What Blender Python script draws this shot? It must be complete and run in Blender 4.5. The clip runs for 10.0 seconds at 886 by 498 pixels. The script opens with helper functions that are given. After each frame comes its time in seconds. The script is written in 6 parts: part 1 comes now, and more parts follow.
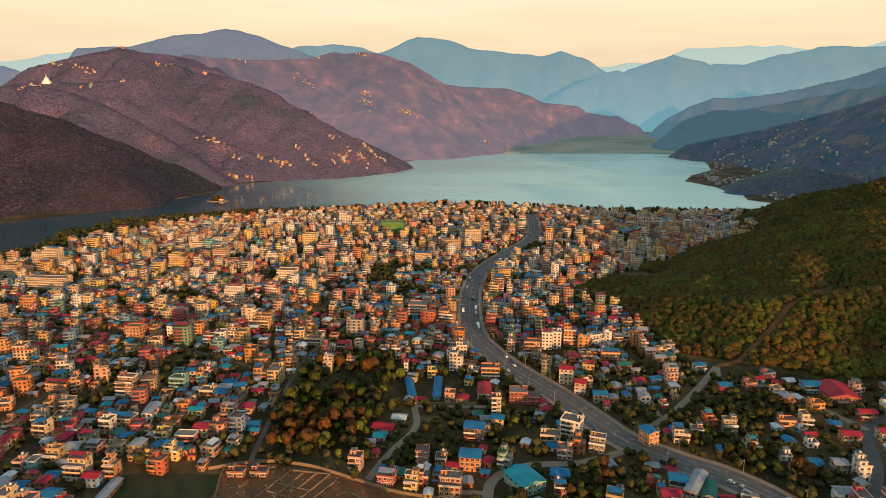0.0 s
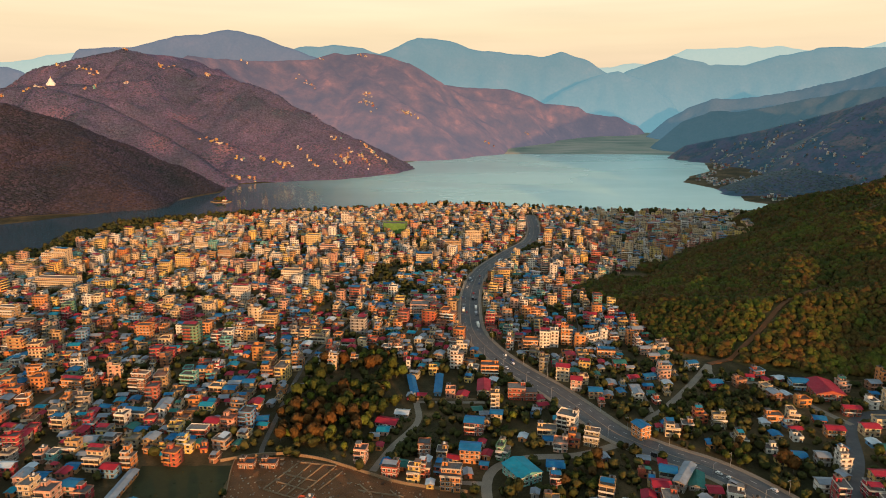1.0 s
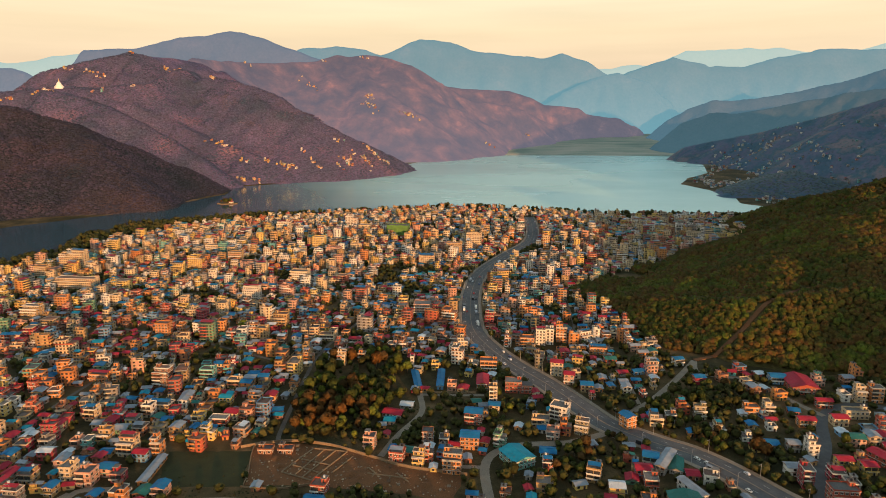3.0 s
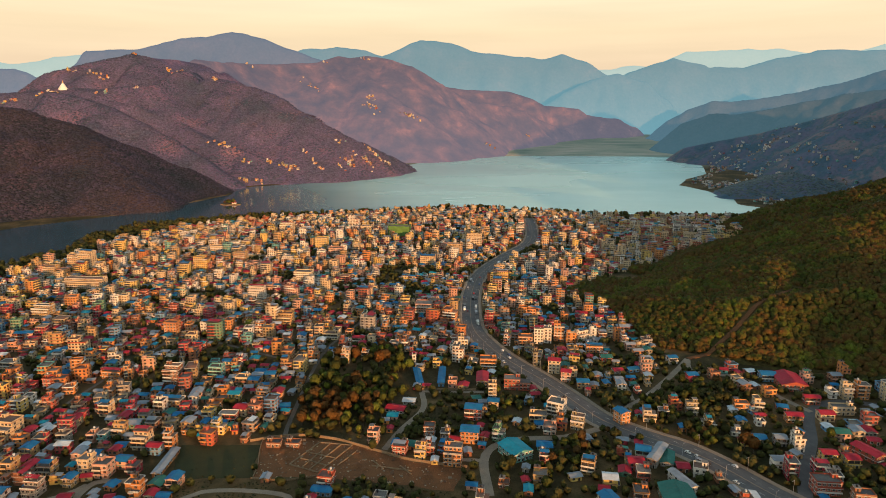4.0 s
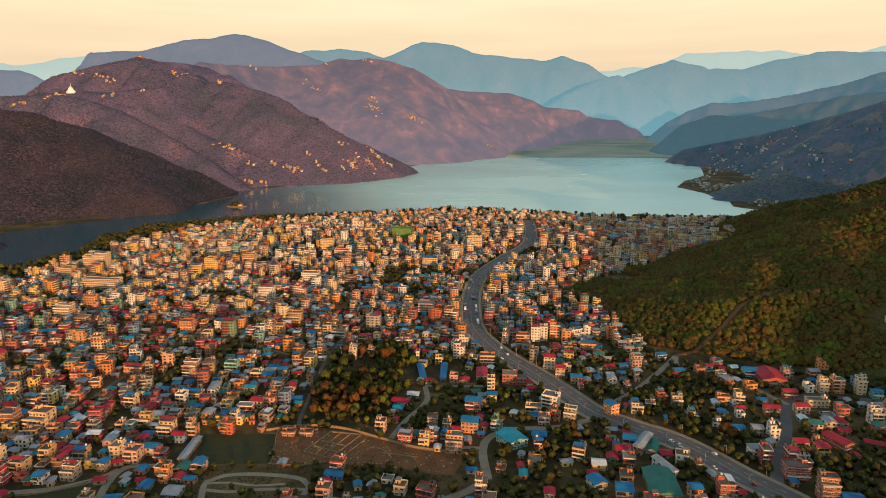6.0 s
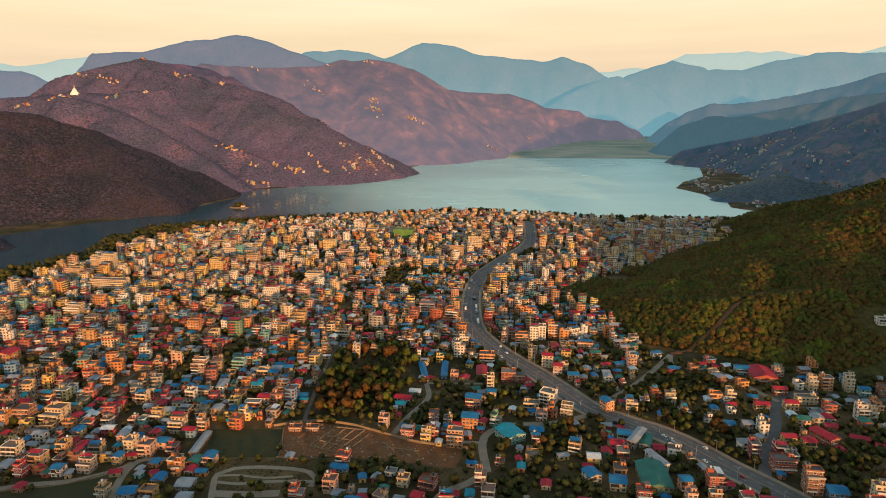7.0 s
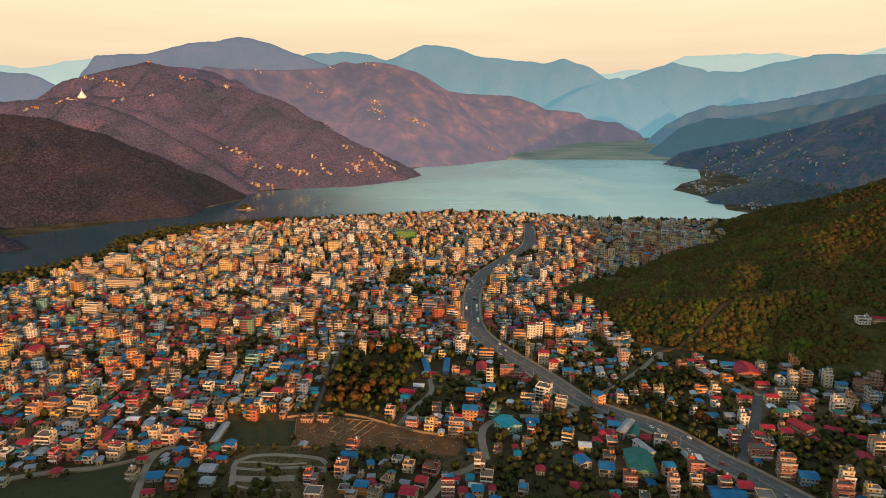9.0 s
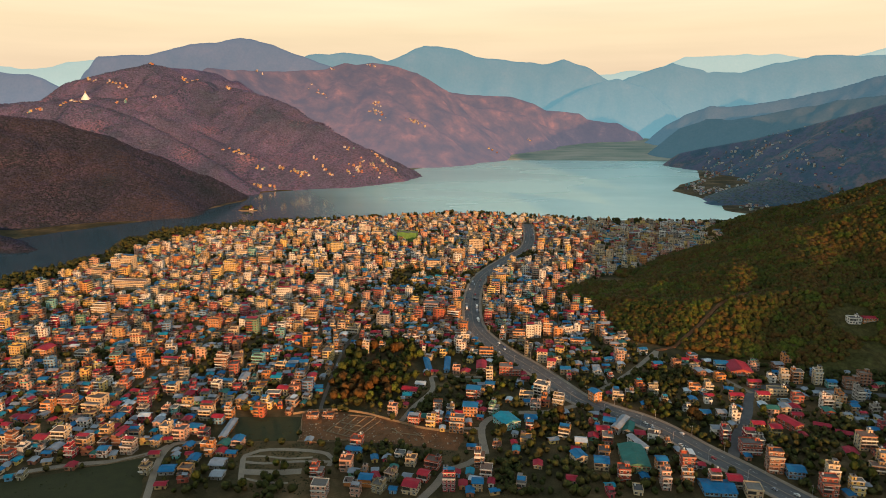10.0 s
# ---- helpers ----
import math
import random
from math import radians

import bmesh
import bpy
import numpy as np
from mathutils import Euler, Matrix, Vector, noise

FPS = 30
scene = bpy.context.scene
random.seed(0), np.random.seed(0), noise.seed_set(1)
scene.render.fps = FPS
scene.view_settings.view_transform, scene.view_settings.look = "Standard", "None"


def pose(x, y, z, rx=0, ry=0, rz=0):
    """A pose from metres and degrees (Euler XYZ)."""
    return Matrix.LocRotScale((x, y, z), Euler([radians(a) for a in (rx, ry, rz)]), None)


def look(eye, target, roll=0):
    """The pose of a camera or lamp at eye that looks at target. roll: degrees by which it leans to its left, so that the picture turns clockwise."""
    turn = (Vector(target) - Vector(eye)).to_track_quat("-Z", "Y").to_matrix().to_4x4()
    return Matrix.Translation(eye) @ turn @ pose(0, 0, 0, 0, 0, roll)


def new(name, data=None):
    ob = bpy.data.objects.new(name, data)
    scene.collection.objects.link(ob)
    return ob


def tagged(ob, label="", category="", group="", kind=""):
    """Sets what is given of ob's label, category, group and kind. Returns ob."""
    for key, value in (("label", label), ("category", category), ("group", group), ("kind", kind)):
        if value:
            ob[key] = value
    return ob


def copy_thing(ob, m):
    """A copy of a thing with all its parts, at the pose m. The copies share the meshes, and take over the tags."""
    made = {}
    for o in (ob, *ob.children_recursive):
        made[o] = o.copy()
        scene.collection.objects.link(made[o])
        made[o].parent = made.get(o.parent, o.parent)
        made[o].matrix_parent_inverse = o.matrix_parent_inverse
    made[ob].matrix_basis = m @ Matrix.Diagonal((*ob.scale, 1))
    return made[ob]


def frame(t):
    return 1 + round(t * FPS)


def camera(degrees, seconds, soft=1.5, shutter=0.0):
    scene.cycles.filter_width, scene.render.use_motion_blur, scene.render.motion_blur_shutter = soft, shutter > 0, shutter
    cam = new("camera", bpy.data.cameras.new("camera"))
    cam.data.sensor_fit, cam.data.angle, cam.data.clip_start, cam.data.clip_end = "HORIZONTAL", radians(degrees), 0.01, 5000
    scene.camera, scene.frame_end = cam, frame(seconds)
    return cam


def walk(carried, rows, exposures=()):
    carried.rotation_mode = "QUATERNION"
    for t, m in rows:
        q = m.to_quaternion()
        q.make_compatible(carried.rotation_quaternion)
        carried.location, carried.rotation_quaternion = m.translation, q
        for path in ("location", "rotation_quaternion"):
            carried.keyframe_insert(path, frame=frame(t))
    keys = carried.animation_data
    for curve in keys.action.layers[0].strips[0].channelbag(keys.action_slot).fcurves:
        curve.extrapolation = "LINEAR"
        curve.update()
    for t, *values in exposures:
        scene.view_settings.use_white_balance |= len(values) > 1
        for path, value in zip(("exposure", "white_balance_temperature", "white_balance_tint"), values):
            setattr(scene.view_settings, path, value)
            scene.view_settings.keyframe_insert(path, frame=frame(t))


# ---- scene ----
# ---------------------------------------------------------------- camera
cam = camera(70.0, 10.0, soft=0.95)
PATH = [
    (0.0, 0.00, 0.00, 200.00, 0.000, -11.972, 0.000),
    (1.0, -0.35, -16.72, 205.04, 0.055, -11.989, -0.023),
    (2.0, -0.70, -33.40, 210.08, 0.109, -12.003, -0.043),
    (3.0, -1.05, -50.06, 215.11, 0.162, -12.015, -0.060),
    (4.0, -1.40, -66.69, 220.13, 0.214, -12.024, -0.073),
    (5.0, -1.75, -83.30, 225.14, 0.265, -12.030, -0.083),
    (6.0, -2.10, -99.87, 230.14, 0.315, -12.034, -0.090),
    (7.0, -2.45, -116.41, 235.13, 0.364, -12.035, -0.094),
    (8.0, -2.79, -132.93, 240.12, 0.413, -12.034, -0.094),
    (9.0, -3.14, -149.42, 245.09, 0.461, -12.030, -0.092),
    (10.0, -3.48, -165.88, 250.06, 0.507, -12.024, -0.086),
]
walk(cam, [(t, pose(x, y, z, 90 + pitch, roll, yaw)) for t, x, y, z, yaw, pitch, roll in PATH])

# ---------------------------------------------------------------- sky, sun, exposure
SUN_AZ, SUN_EL = 158.0, 7.2          # clockwise from +y, above the horizon
scene.view_settings.exposure = 0.26


def build_world():
    world = bpy.data.worlds.new("dawn_sky")
    scene.world = world
    world.use_nodes = True
    nt = world.node_tree
    nt.nodes.clear()
    out = nt.nodes.new("ShaderNodeOutputWorld")
    bg = nt.nodes.new("ShaderNodeBackground")
    sky = nt.nodes.new("ShaderNodeTexSky")
    sky.sky_type = "NISHITA"
    sky.sun_disc = False
    sky.sun_elevation = radians(SUN_EL)
    sky.sun_rotation = radians(SUN_AZ)
    sky.air_density, sky.dust_density, sky.ozone_density = 1.6, 3.0, 1.0
    gain = nt.nodes.new("ShaderNodeVectorMath")
    gain.operation = "SCALE"
    gain.inputs["Scale"].default_value = 0.05
    nt.links.new(sky.outputs[0], gain.inputs[0])
    co = nt.nodes.new("ShaderNodeTexCoord")
    sep = nt.nodes.new("ShaderNodeSeparateXYZ")
    nt.links.new(co.outputs["Generated"], sep.inputs[0])
    ramp = nt.nodes.new("ShaderNodeValToRGB")
    el = ramp.color_ramp.elements
    el[0].position, el[0].color = 0.0, (0.78, 0.58, 0.42, 1)
    el[1].position, el[1].color = 1.0, (0.12, 0.17, 0.23, 1)
    for p, c in ((0.06, (0.88, 0.67, 0.46, 1)), (0.12, (0.98, 0.77, 0.50, 1)), (0.17, (1.0, 0.86, 0.59, 1)), (0.25, (0.98, 1.06, 0.96, 1)), (0.42, (0.80, 1.00, 1.04, 1)), (0.62, (0.36, 0.50, 0.60, 1))):
        e = el.new(p)
        e.color = c
    nt.links.new(sep.outputs["Z"], ramp.inputs[0])
    # thin streaks of high cloud
    mp = nt.nodes.new("ShaderNodeMapping")
    mp.inputs["Scale"].default_value = (2.0, 2.0, 26.0)
    nt.links.new(co.outputs["Generated"], mp.inputs[0])
    ns = nt.nodes.new("ShaderNodeTexNoise")
    ns.inputs["Scale"].default_value = 1.6
    ns.inputs["Detail"].default_value = 5
    nt.links.new(mp.outputs[0], ns.inputs[0])
    rng = nt.nodes.new("ShaderNodeMapRange")
    rng.inputs[1].default_value, rng.inputs[2].default_value = 0.3, 0.7
    rng.inputs[3].default_value, rng.inputs[4].default_value = 0.95, 1.05
    nt.links.new(ns.outputs[0], rng.inputs[0])
    mul = nt.nodes.new("ShaderNodeVectorMath")
    mul.operation = "SCALE"
    nt.links.new(ramp.outputs[0], mul.inputs[0])
    nt.links.new(rng.outputs[0], mul.inputs["Scale"])
    mix = nt.nodes.new("ShaderNodeMix")
    mix.data_type = "RGBA"
    mix.inputs[0].default_value = 0.85
    nt.links.new(gain.outputs[0], mix.inputs[6])
    nt.links.new(mul.outputs[0], mix.inputs[7])
    nt.links.new(mix.outputs[2], bg.inputs[0])
    bg.inputs[1].default_value = 1.0
    nt.links.new(bg.outputs[0], out.inputs[0])


build_world()
sun = new("sun", bpy.data.lights.new("sun", "SUN"))
sun.data.energy, sun.data.angle, sun.data.color = 5.0, radians(0.6), (1.0, 0.51, 0.21)
sun.matrix_world = look((200 * math.sin(radians(SUN_AZ)), 200 * math.cos(radians(SUN_AZ)), 200 * math.tan(radians(SUN_EL))), (0, 0, 0))


# ---------------------------------------------------------------- materials
class Mat:
    """A small builder of node materials."""

    def __init__(self, name, rough=0.8, metal=0.0, spec=0.3):
        self.m = bpy.data.materials.new(name)
        self.m.use_nodes = True
        self.nt = self.m.node_tree
        self.b = self.nt.nodes["Principled BSDF"]
        self.b.inputs["Roughness"].default_value = rough
        self.b.inputs["Metallic"].default_value = metal
        self.b.inputs["Specular IOR Level"].default_value = spec
        self.geo = self.nt.nodes.new("ShaderNodeNewGeometry")

    def node(self, kind):
        return self.nt.nodes.new(kind)

    def link(self, a, b):
        self.nt.links.new(a, b)

    def noise(self, scale, detail=4, rough=0.6, vec=None, dist=0.0):
        n = self.node("ShaderNodeTexNoise")
        n.inputs["Scale"].default_value = scale
        n.inputs["Detail"].default_value = detail
        n.inputs["Roughness"].default_value = rough
        n.inputs["Distortion"].default_value = dist
        self.link(vec or self.geo.outputs["Position"], n.inputs["Vector"])
        return n.outputs[0]

    def ramp(self, fac, stops, constant=False):
        r = self.node("ShaderNodeValToRGB")
        r.color_ramp.interpolation = "CONSTANT" if constant else "LINEAR"
        el = r.color_ramp.elements
        el[0].position, el[0].color = stops[0][0], stops[0][1]
        el[1].position, el[1].color = stops[-1][0], stops[-1][1]
        for p, c in stops[1:-1]:
            e = el.new(p)
            e.color = c
        self.link(fac, r.inputs[0])
        return r.outputs[0]

    def mix(self, fac, a, b, mode="MIX"):
        x = self.node("ShaderNodeMix")
        x.data_type, x.blend_type = "RGBA", mode
        for v, i in ((fac, 0), (a, 6), (b, 7)):
            if isinstance(v, (int, float, tuple)):
                x.inputs[i].default_value = v
            else:
                self.link(v, x.inputs[i])
        return x.outputs[2]

    def colour(self, c):
        if isinstance(c, tuple):
            self.b.inputs["Base Color"].default_value = c
        else:
            self.link(c, self.b.inputs["Base Color"])
        return self

    def bump(self, height, strength=0.4, dist=0.1):
        n = self.node("ShaderNodeBump")
        n.inputs["Strength"].default_value = strength
        n.inputs["Distance"].default_value = dist
        self.link(height, n.inputs["Height"])
        self.link(n.outputs[0], self.b.inputs["Normal"])
        return self

    def random(self):
        return self.node("ShaderNodeObjectInfo").outputs["Random"]

    def island(self):
        return self.geo.outputs["Random Per Island"]


def painted(name, colours, rough=0.75, dirt=0.35, island=False, metal=0.0):
    """Paint or sheet in one of several colours, chosen per object, with grime at two scales."""
    m = Mat(name, rough, metal)
    pick = m.island() if island else m.random()
    n = len(colours)
    base = m.ramp(pick, [(i / n, c) for i, c in enumerate(colours)] + [(1.0, colours[-1])], True) if n > 1 else colours[0]
    fine = m.noise(1.7, 5, 0.65)
    big = m.noise(0.12, 3)
    grime = m.ramp(fine, [(0.3, (1 - dirt, 1 - dirt, 1 - dirt, 1)), (0.62, (1, 1, 1, 1))])
    tone = m.ramp(big, [(0.3, (0.78, 0.78, 0.80, 1)), (0.7, (1.08, 1.05, 1.0, 1))])
    c = m.mix(1.0, base, grime, "MULTIPLY")
    c = m.mix(1.0, c, tone, "MULTIPLY")
    m.colour(c).bump(fine, 0.25, 0.03)
    return m.m


def forest_mat(name, stops, cell, bump_m, rough=0.9, patch=0.004, grain=1.0):
    """Woodland seen from afar: crowns as cells, with larger stands and clearings."""
    m = Mat(name, rough, spec=0.05)
    v = m.node("ShaderNodeTexVoronoi")
    v.inputs["Scale"].default_value = cell
    m.link(m.geo.outputs["Position"], v.inputs["Vector"])
    stand = m.noise(patch, 6, 0.62)
    speck = m.noise(cell * 0.9, 4, 0.7)
    c = m.ramp(stand, stops)
    c = m.mix(1.0, c, m.ramp(speck, [(0.25, (1 - 0.45 * grain,) * 3 + (1,)), (0.75, (1 + 0.4 * grain,) * 3 + (1,))]), "MULTIPLY")
    c = m.mix(0.5 * grain, c, m.ramp(v.outputs["Color"], [(0.0, (0.5, 0.5, 0.5, 1)), (1.0, (1.5, 1.5, 1.5, 1))]), "MULTIPLY")
    m.colour(c).bump(v.outputs["Distance"], 0.9 * grain, -bump_m)
    return m.m


def ground_mat():
    m = Mat("town_ground", 0.95, spec=0.1)
    big = m.noise(0.012, 5, 0.6)
    mid = m.noise(0.08, 5, 0.65)
    fine = m.noise(0.9, 4, 0.7)
    c = m.ramp(big, [(0.34, (0.038, 0.034, 0.014, 1)), (0.46, (0.062, 0.047, 0.022, 1)), (0.56, (0.12, 0.08, 0.038, 1)), (0.68, (0.20, 0.13, 0.07, 1))])
    c = m.mix(0.75, c, m.ramp(mid, [(0.3, (0.45, 0.5, 0.4, 1)), (0.7, (1.5, 1.4, 1.3, 1))]), "MULTIPLY")
    c = m.mix(0.8, c, m.ramp(fine, [(0.3, (0.6, 0.6, 0.6, 1)), (0.7, (1.3, 1.3, 1.3, 1))]), "MULTIPLY")
    # fields of the valley floor past the lake
    sep = m.node("ShaderNodeSeparateXYZ")
    m.link(m.geo.outputs["Position"], sep.inputs[0])
    far = m.node("ShaderNodeMapRange")
    far.inputs[1].default_value, far.inputs[2].default_value = 2600, 3100
    m.link(sep.outputs["Y"], far.inputs[0])
    mp = m.node("ShaderNodeMapping")
    mp.inputs["Scale"].default_value = (0.3, 1.0, 1.0)
    m.link(m.geo.outputs["Position"], mp.inputs[0])
    f1 = m.noise(0.012, 6, 0.6, mp.outputs[0])
    fields = m.ramp(f1, [(0.3, (0.19, 0.24, 0.19, 1)), (0.45, (0.28, 0.32, 0.25, 1)), (0.55, (0.38, 0.36, 0.28, 1)), (0.7, (0.48, 0.43, 0.35, 1))])
    m.colour(m.mix(far.outputs[0], c, fields)).bump(fine, 0.6, 0.4)
    return m.m


def water_mat():
    m = Mat("lake_water", 0.2, spec=0.5)
    m.b.inputs["IOR"].default_value = 1.5
    m.b.inputs["Specular Tint"].default_value = (0.82, 1.0, 0.96, 1)
    # reflections put into the base colour: dark ridge at left, pale sky over the basin
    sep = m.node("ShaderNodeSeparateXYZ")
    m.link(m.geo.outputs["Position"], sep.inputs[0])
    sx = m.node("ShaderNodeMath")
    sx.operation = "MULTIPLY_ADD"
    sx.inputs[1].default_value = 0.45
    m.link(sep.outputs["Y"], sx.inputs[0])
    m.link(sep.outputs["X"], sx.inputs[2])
    reflect_mix = m.node("ShaderNodeMapRange")
    reflect_mix.interpolation_type = "SMOOTHSTEP"
    reflect_mix.inputs[1].default_value, reflect_mix.inputs[2].default_value = 120, 760
    m.link(sx.outputs[0], reflect_mix.inputs[0])
    ridge_reflect = m.ramp(m.noise(0.002, 3), [(0.3, (0.008, 0.055, 0.080, 1)), (0.7, (0.012, 0.075, 0.10, 1))])
    sky_reflect = m.ramp(m.noise(0.0026, 4), [(0.35, (0.40, 0.64, 0.56, 1)), (0.65, (0.46, 0.70, 0.62, 1))])
    m.colour(m.mix(reflect_mix.outputs[0], ridge_reflect, sky_reflect))
    mp = m.node("ShaderNodeMapping")
    mp.inputs["Scale"].default_value = (0.45, 1.0, 1.0)
    m.link(m.geo.outputs["Position"], mp.inputs[0])
    m.bump(m.noise(0.25, 4, 0.6, mp.outputs[0]), 0.04, 0.4)
    rr = m.node("ShaderNodeMapRange")
    rr.inputs[1].default_value, rr.inputs[2].default_value = 0.35, 0.65
    rr.inputs[3].default_value, rr.inputs[4].default_value = 0.22, 0.32
    m.link(m.noise(0.0022, 3, 0.5, mp.outputs[0], 0.6), rr.inputs[0])
    calm = m.node("ShaderNodeMath")
    calm.operation = "MULTIPLY"
    m.link(rr.outputs[0], calm.inputs[0])
    still = m.node("ShaderNodeMapRange")
    still.inputs[3].default_value, still.inputs[4].default_value = 0.4, 1.0
    m.link(reflect_mix.outputs[0], still.inputs[0])
    m.link(still.outputs[0], calm.inputs[1])
    m.link(calm.outputs[0], m.b.inputs["Roughness"])
    return m.m


M_GROUND = ground_mat()
M_WATER = water_mat()
# blue-purple in the next two base colours stands in for haze
M_WOOD_L = forest_mat("hazed_hill_forest", [(0.3, (0.045, 0.065, 0.095, 1)), (0.42, (0.075, 0.076, 0.130, 1)), (0.55, (0.105, 0.088, 0.155, 1)), (0.66, (0.160, 0.105, 0.155, 1)), (0.74, (0.300, 0.160, 0.170, 1))], 0.2, 2.5, patch=0.006)
M_WOOD_DARK = forest_mat("hazed_spur_forest", [(0.3, (0.020, 0.028, 0.036, 1)), (0.5, (0.034, 0.034, 0.045, 1)), (0.75, (0.070, 0.048, 0.052, 1))], 0.2, 2.5, patch=0.006)
# valley side: haze mixed into the base colour as blue-teal
M_WOOD_R = forest_mat("hazed_valley_forest", [(0.32, (0.045, 0.100, 0.130, 1)), (0.43, (0.075, 0.120, 0.165, 1)), (0.50, (0.125, 0.125, 0.180, 1)), (0.55, (0.065, 0.120, 0.150, 1)), (0.62, (0.20, 0.16, 0.175, 1)), (0.68, (0.09, 0.145, 0.155, 1))], 0.12, 1.2, patch=0.007, grain=0.3)
M_FOREST_FLOOR = forest_mat("forest_floor", [(0.3, (0.05, 0.05, 0.014, 1)), (0.5, (0.07, 0.06, 0.02, 1)), (0.75, (0.12, 0.075, 0.03, 1))], 0.2, 1.5, patch=0.02)


def far_mat(name, stops, haze_glow, strength, size=0.006):
    """A distant range: slopes of soft tones, with haze added as emission."""
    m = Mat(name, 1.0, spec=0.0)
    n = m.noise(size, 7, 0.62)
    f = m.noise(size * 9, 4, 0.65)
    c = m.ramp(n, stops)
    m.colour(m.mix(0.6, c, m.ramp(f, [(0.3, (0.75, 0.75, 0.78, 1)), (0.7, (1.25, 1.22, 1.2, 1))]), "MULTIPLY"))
    m.b.inputs["Emission Color"].default_value = haze_glow
    # the emission standing in for haze is stronger low in the valley
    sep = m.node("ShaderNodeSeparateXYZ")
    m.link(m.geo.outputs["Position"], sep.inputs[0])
    haze_strength = m.node("ShaderNodeMapRange")
    haze_strength.inputs[1].default_value, haze_strength.inputs[2].default_value = 40, 560
    haze_strength.inputs[3].default_value, haze_strength.inputs[4].default_value = strength * 1.3, strength * 0.92
    m.link(sep.outputs["Z"], haze_strength.inputs[0])
    m.link(haze_strength.outputs[0], m.b.inputs["Emission Strength"])
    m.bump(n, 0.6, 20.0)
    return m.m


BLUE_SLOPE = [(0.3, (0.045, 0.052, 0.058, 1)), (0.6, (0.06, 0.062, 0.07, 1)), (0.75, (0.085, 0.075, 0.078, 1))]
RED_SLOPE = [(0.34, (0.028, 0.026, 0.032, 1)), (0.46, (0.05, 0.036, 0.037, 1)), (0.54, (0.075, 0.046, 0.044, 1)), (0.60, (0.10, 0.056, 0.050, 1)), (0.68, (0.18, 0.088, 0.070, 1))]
# the emission colour of each range is its painted haze
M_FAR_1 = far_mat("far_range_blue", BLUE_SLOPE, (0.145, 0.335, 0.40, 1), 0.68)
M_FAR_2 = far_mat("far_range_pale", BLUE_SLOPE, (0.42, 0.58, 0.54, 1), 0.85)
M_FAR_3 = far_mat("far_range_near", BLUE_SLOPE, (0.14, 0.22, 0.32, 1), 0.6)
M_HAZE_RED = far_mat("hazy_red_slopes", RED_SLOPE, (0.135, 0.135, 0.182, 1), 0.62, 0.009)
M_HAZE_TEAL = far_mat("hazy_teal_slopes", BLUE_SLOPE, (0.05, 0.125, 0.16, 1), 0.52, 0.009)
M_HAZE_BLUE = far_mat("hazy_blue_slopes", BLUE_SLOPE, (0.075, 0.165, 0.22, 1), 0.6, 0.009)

M_ASPHALT = Mat("asphalt", 0.85, spec=0.3)
M_ASPHALT.colour(M_ASPHALT.mix(0.7, M_ASPHALT.ramp(M_ASPHALT.noise(0.15, 5), [(0.3, (0.085, 0.08, 0.078, 1)), (0.7, (0.135, 0.125, 0.118, 1))]), M_ASPHALT.ramp(M_ASPHALT.noise(3.0, 3), [(0.3, (0.7, 0.7, 0.7, 1)), (0.7, (1.2, 1.2, 1.2, 1))]), "MULTIPLY"))
M_ASPHALT = M_ASPHALT.m


# ---------------------------------------------------------------- geometry helpers
def lattice(ix, iy, seed):
    h = (ix * 374761393 + iy * 668265263 + seed * 974634541) & 0x7FFFFFFF
    h = ((h ^ (h >> 13)) * 1274126177) & 0x7FFFFFFF
    h = h ^ (h >> 16)
    return (h & 0xFFFF) / 65535.0


def value_noise(x, y, seed):
    ix, iy = np.floor(x).astype(np.int64), np.floor(y).astype(np.int64)
    fx, fy = x - ix, y - iy
    fx, fy = fx * fx * (3 - 2 * fx), fy * fy * (3 - 2 * fy)
    a, b = lattice(ix, iy, seed), lattice(ix + 1, iy, seed)
    c, d = lattice(ix, iy + 1, seed), lattice(ix + 1, iy + 1, seed)
    return (a + (b - a) * fx) * (1 - fy) + (c + (d - c) * fx) * fy


def fbm(x, y, size, octaves=4, seed=1):
    out, amp, tot = 0.0, 1.0, 0.0
    for o in range(octaves):
        out = out + amp * (value_noise(x / size + 17.3 * o, y / size - 9.1 * o, seed + o) - 0.5)
        tot += amp
        amp, size = amp * 0.52, size * 0.5
    return out / tot * 2


def inside(x, y, poly):
    res = np.zeros(np.shape(x), bool)
    for (x0, y0), (x1, y1) in zip(poly, poly[1:] + poly[:1]):
        if y0 != y1:
            res ^= ((y0 > y) != (y1 > y)) & (x < (x1 - x0) * (y - y0) / (y1 - y0) + x0)
    return res


def line_dist(x, y, pts, closed=False):
    d = np.full(np.shape(x), 1e9)
    for (x0, y0), (x1, y1) in zip(pts, pts[1:] + (pts[:1] if closed else [])):
        dx, dy = x1 - x0, y1 - y0
        u = np.clip(((x - x0) * dx + (y - y0) * dy) / max(dx * dx + dy * dy, 1e-9), 0, 1)
        d = np.minimum(d, np.hypot(x - x0 - u * dx, y - y0 - u * dy))
    return d


def smooth_line(pts, step):
    """A curve through the points, sampled about every step metres."""
    out = []
    P = [Vector(p) for p in pts]
    P = [2 * P[0] - P[1]] + P + [2 * P[-1] - P[-2]]
    for a, b, c, d in zip(P, P[1:], P[2:], P[3:]):
        n = max(1, int((c - b).length / step))
        for k in range(n):
            t = k / n
            out.append(tuple(0.5 * ((2 * b) + (c - a) * t + (2 * a - 5 * b + 4 * c - d) * t * t + (3 * b - a - 3 * c + d) * t ** 3)))
    out.append(tuple(P[-2]))
    return out


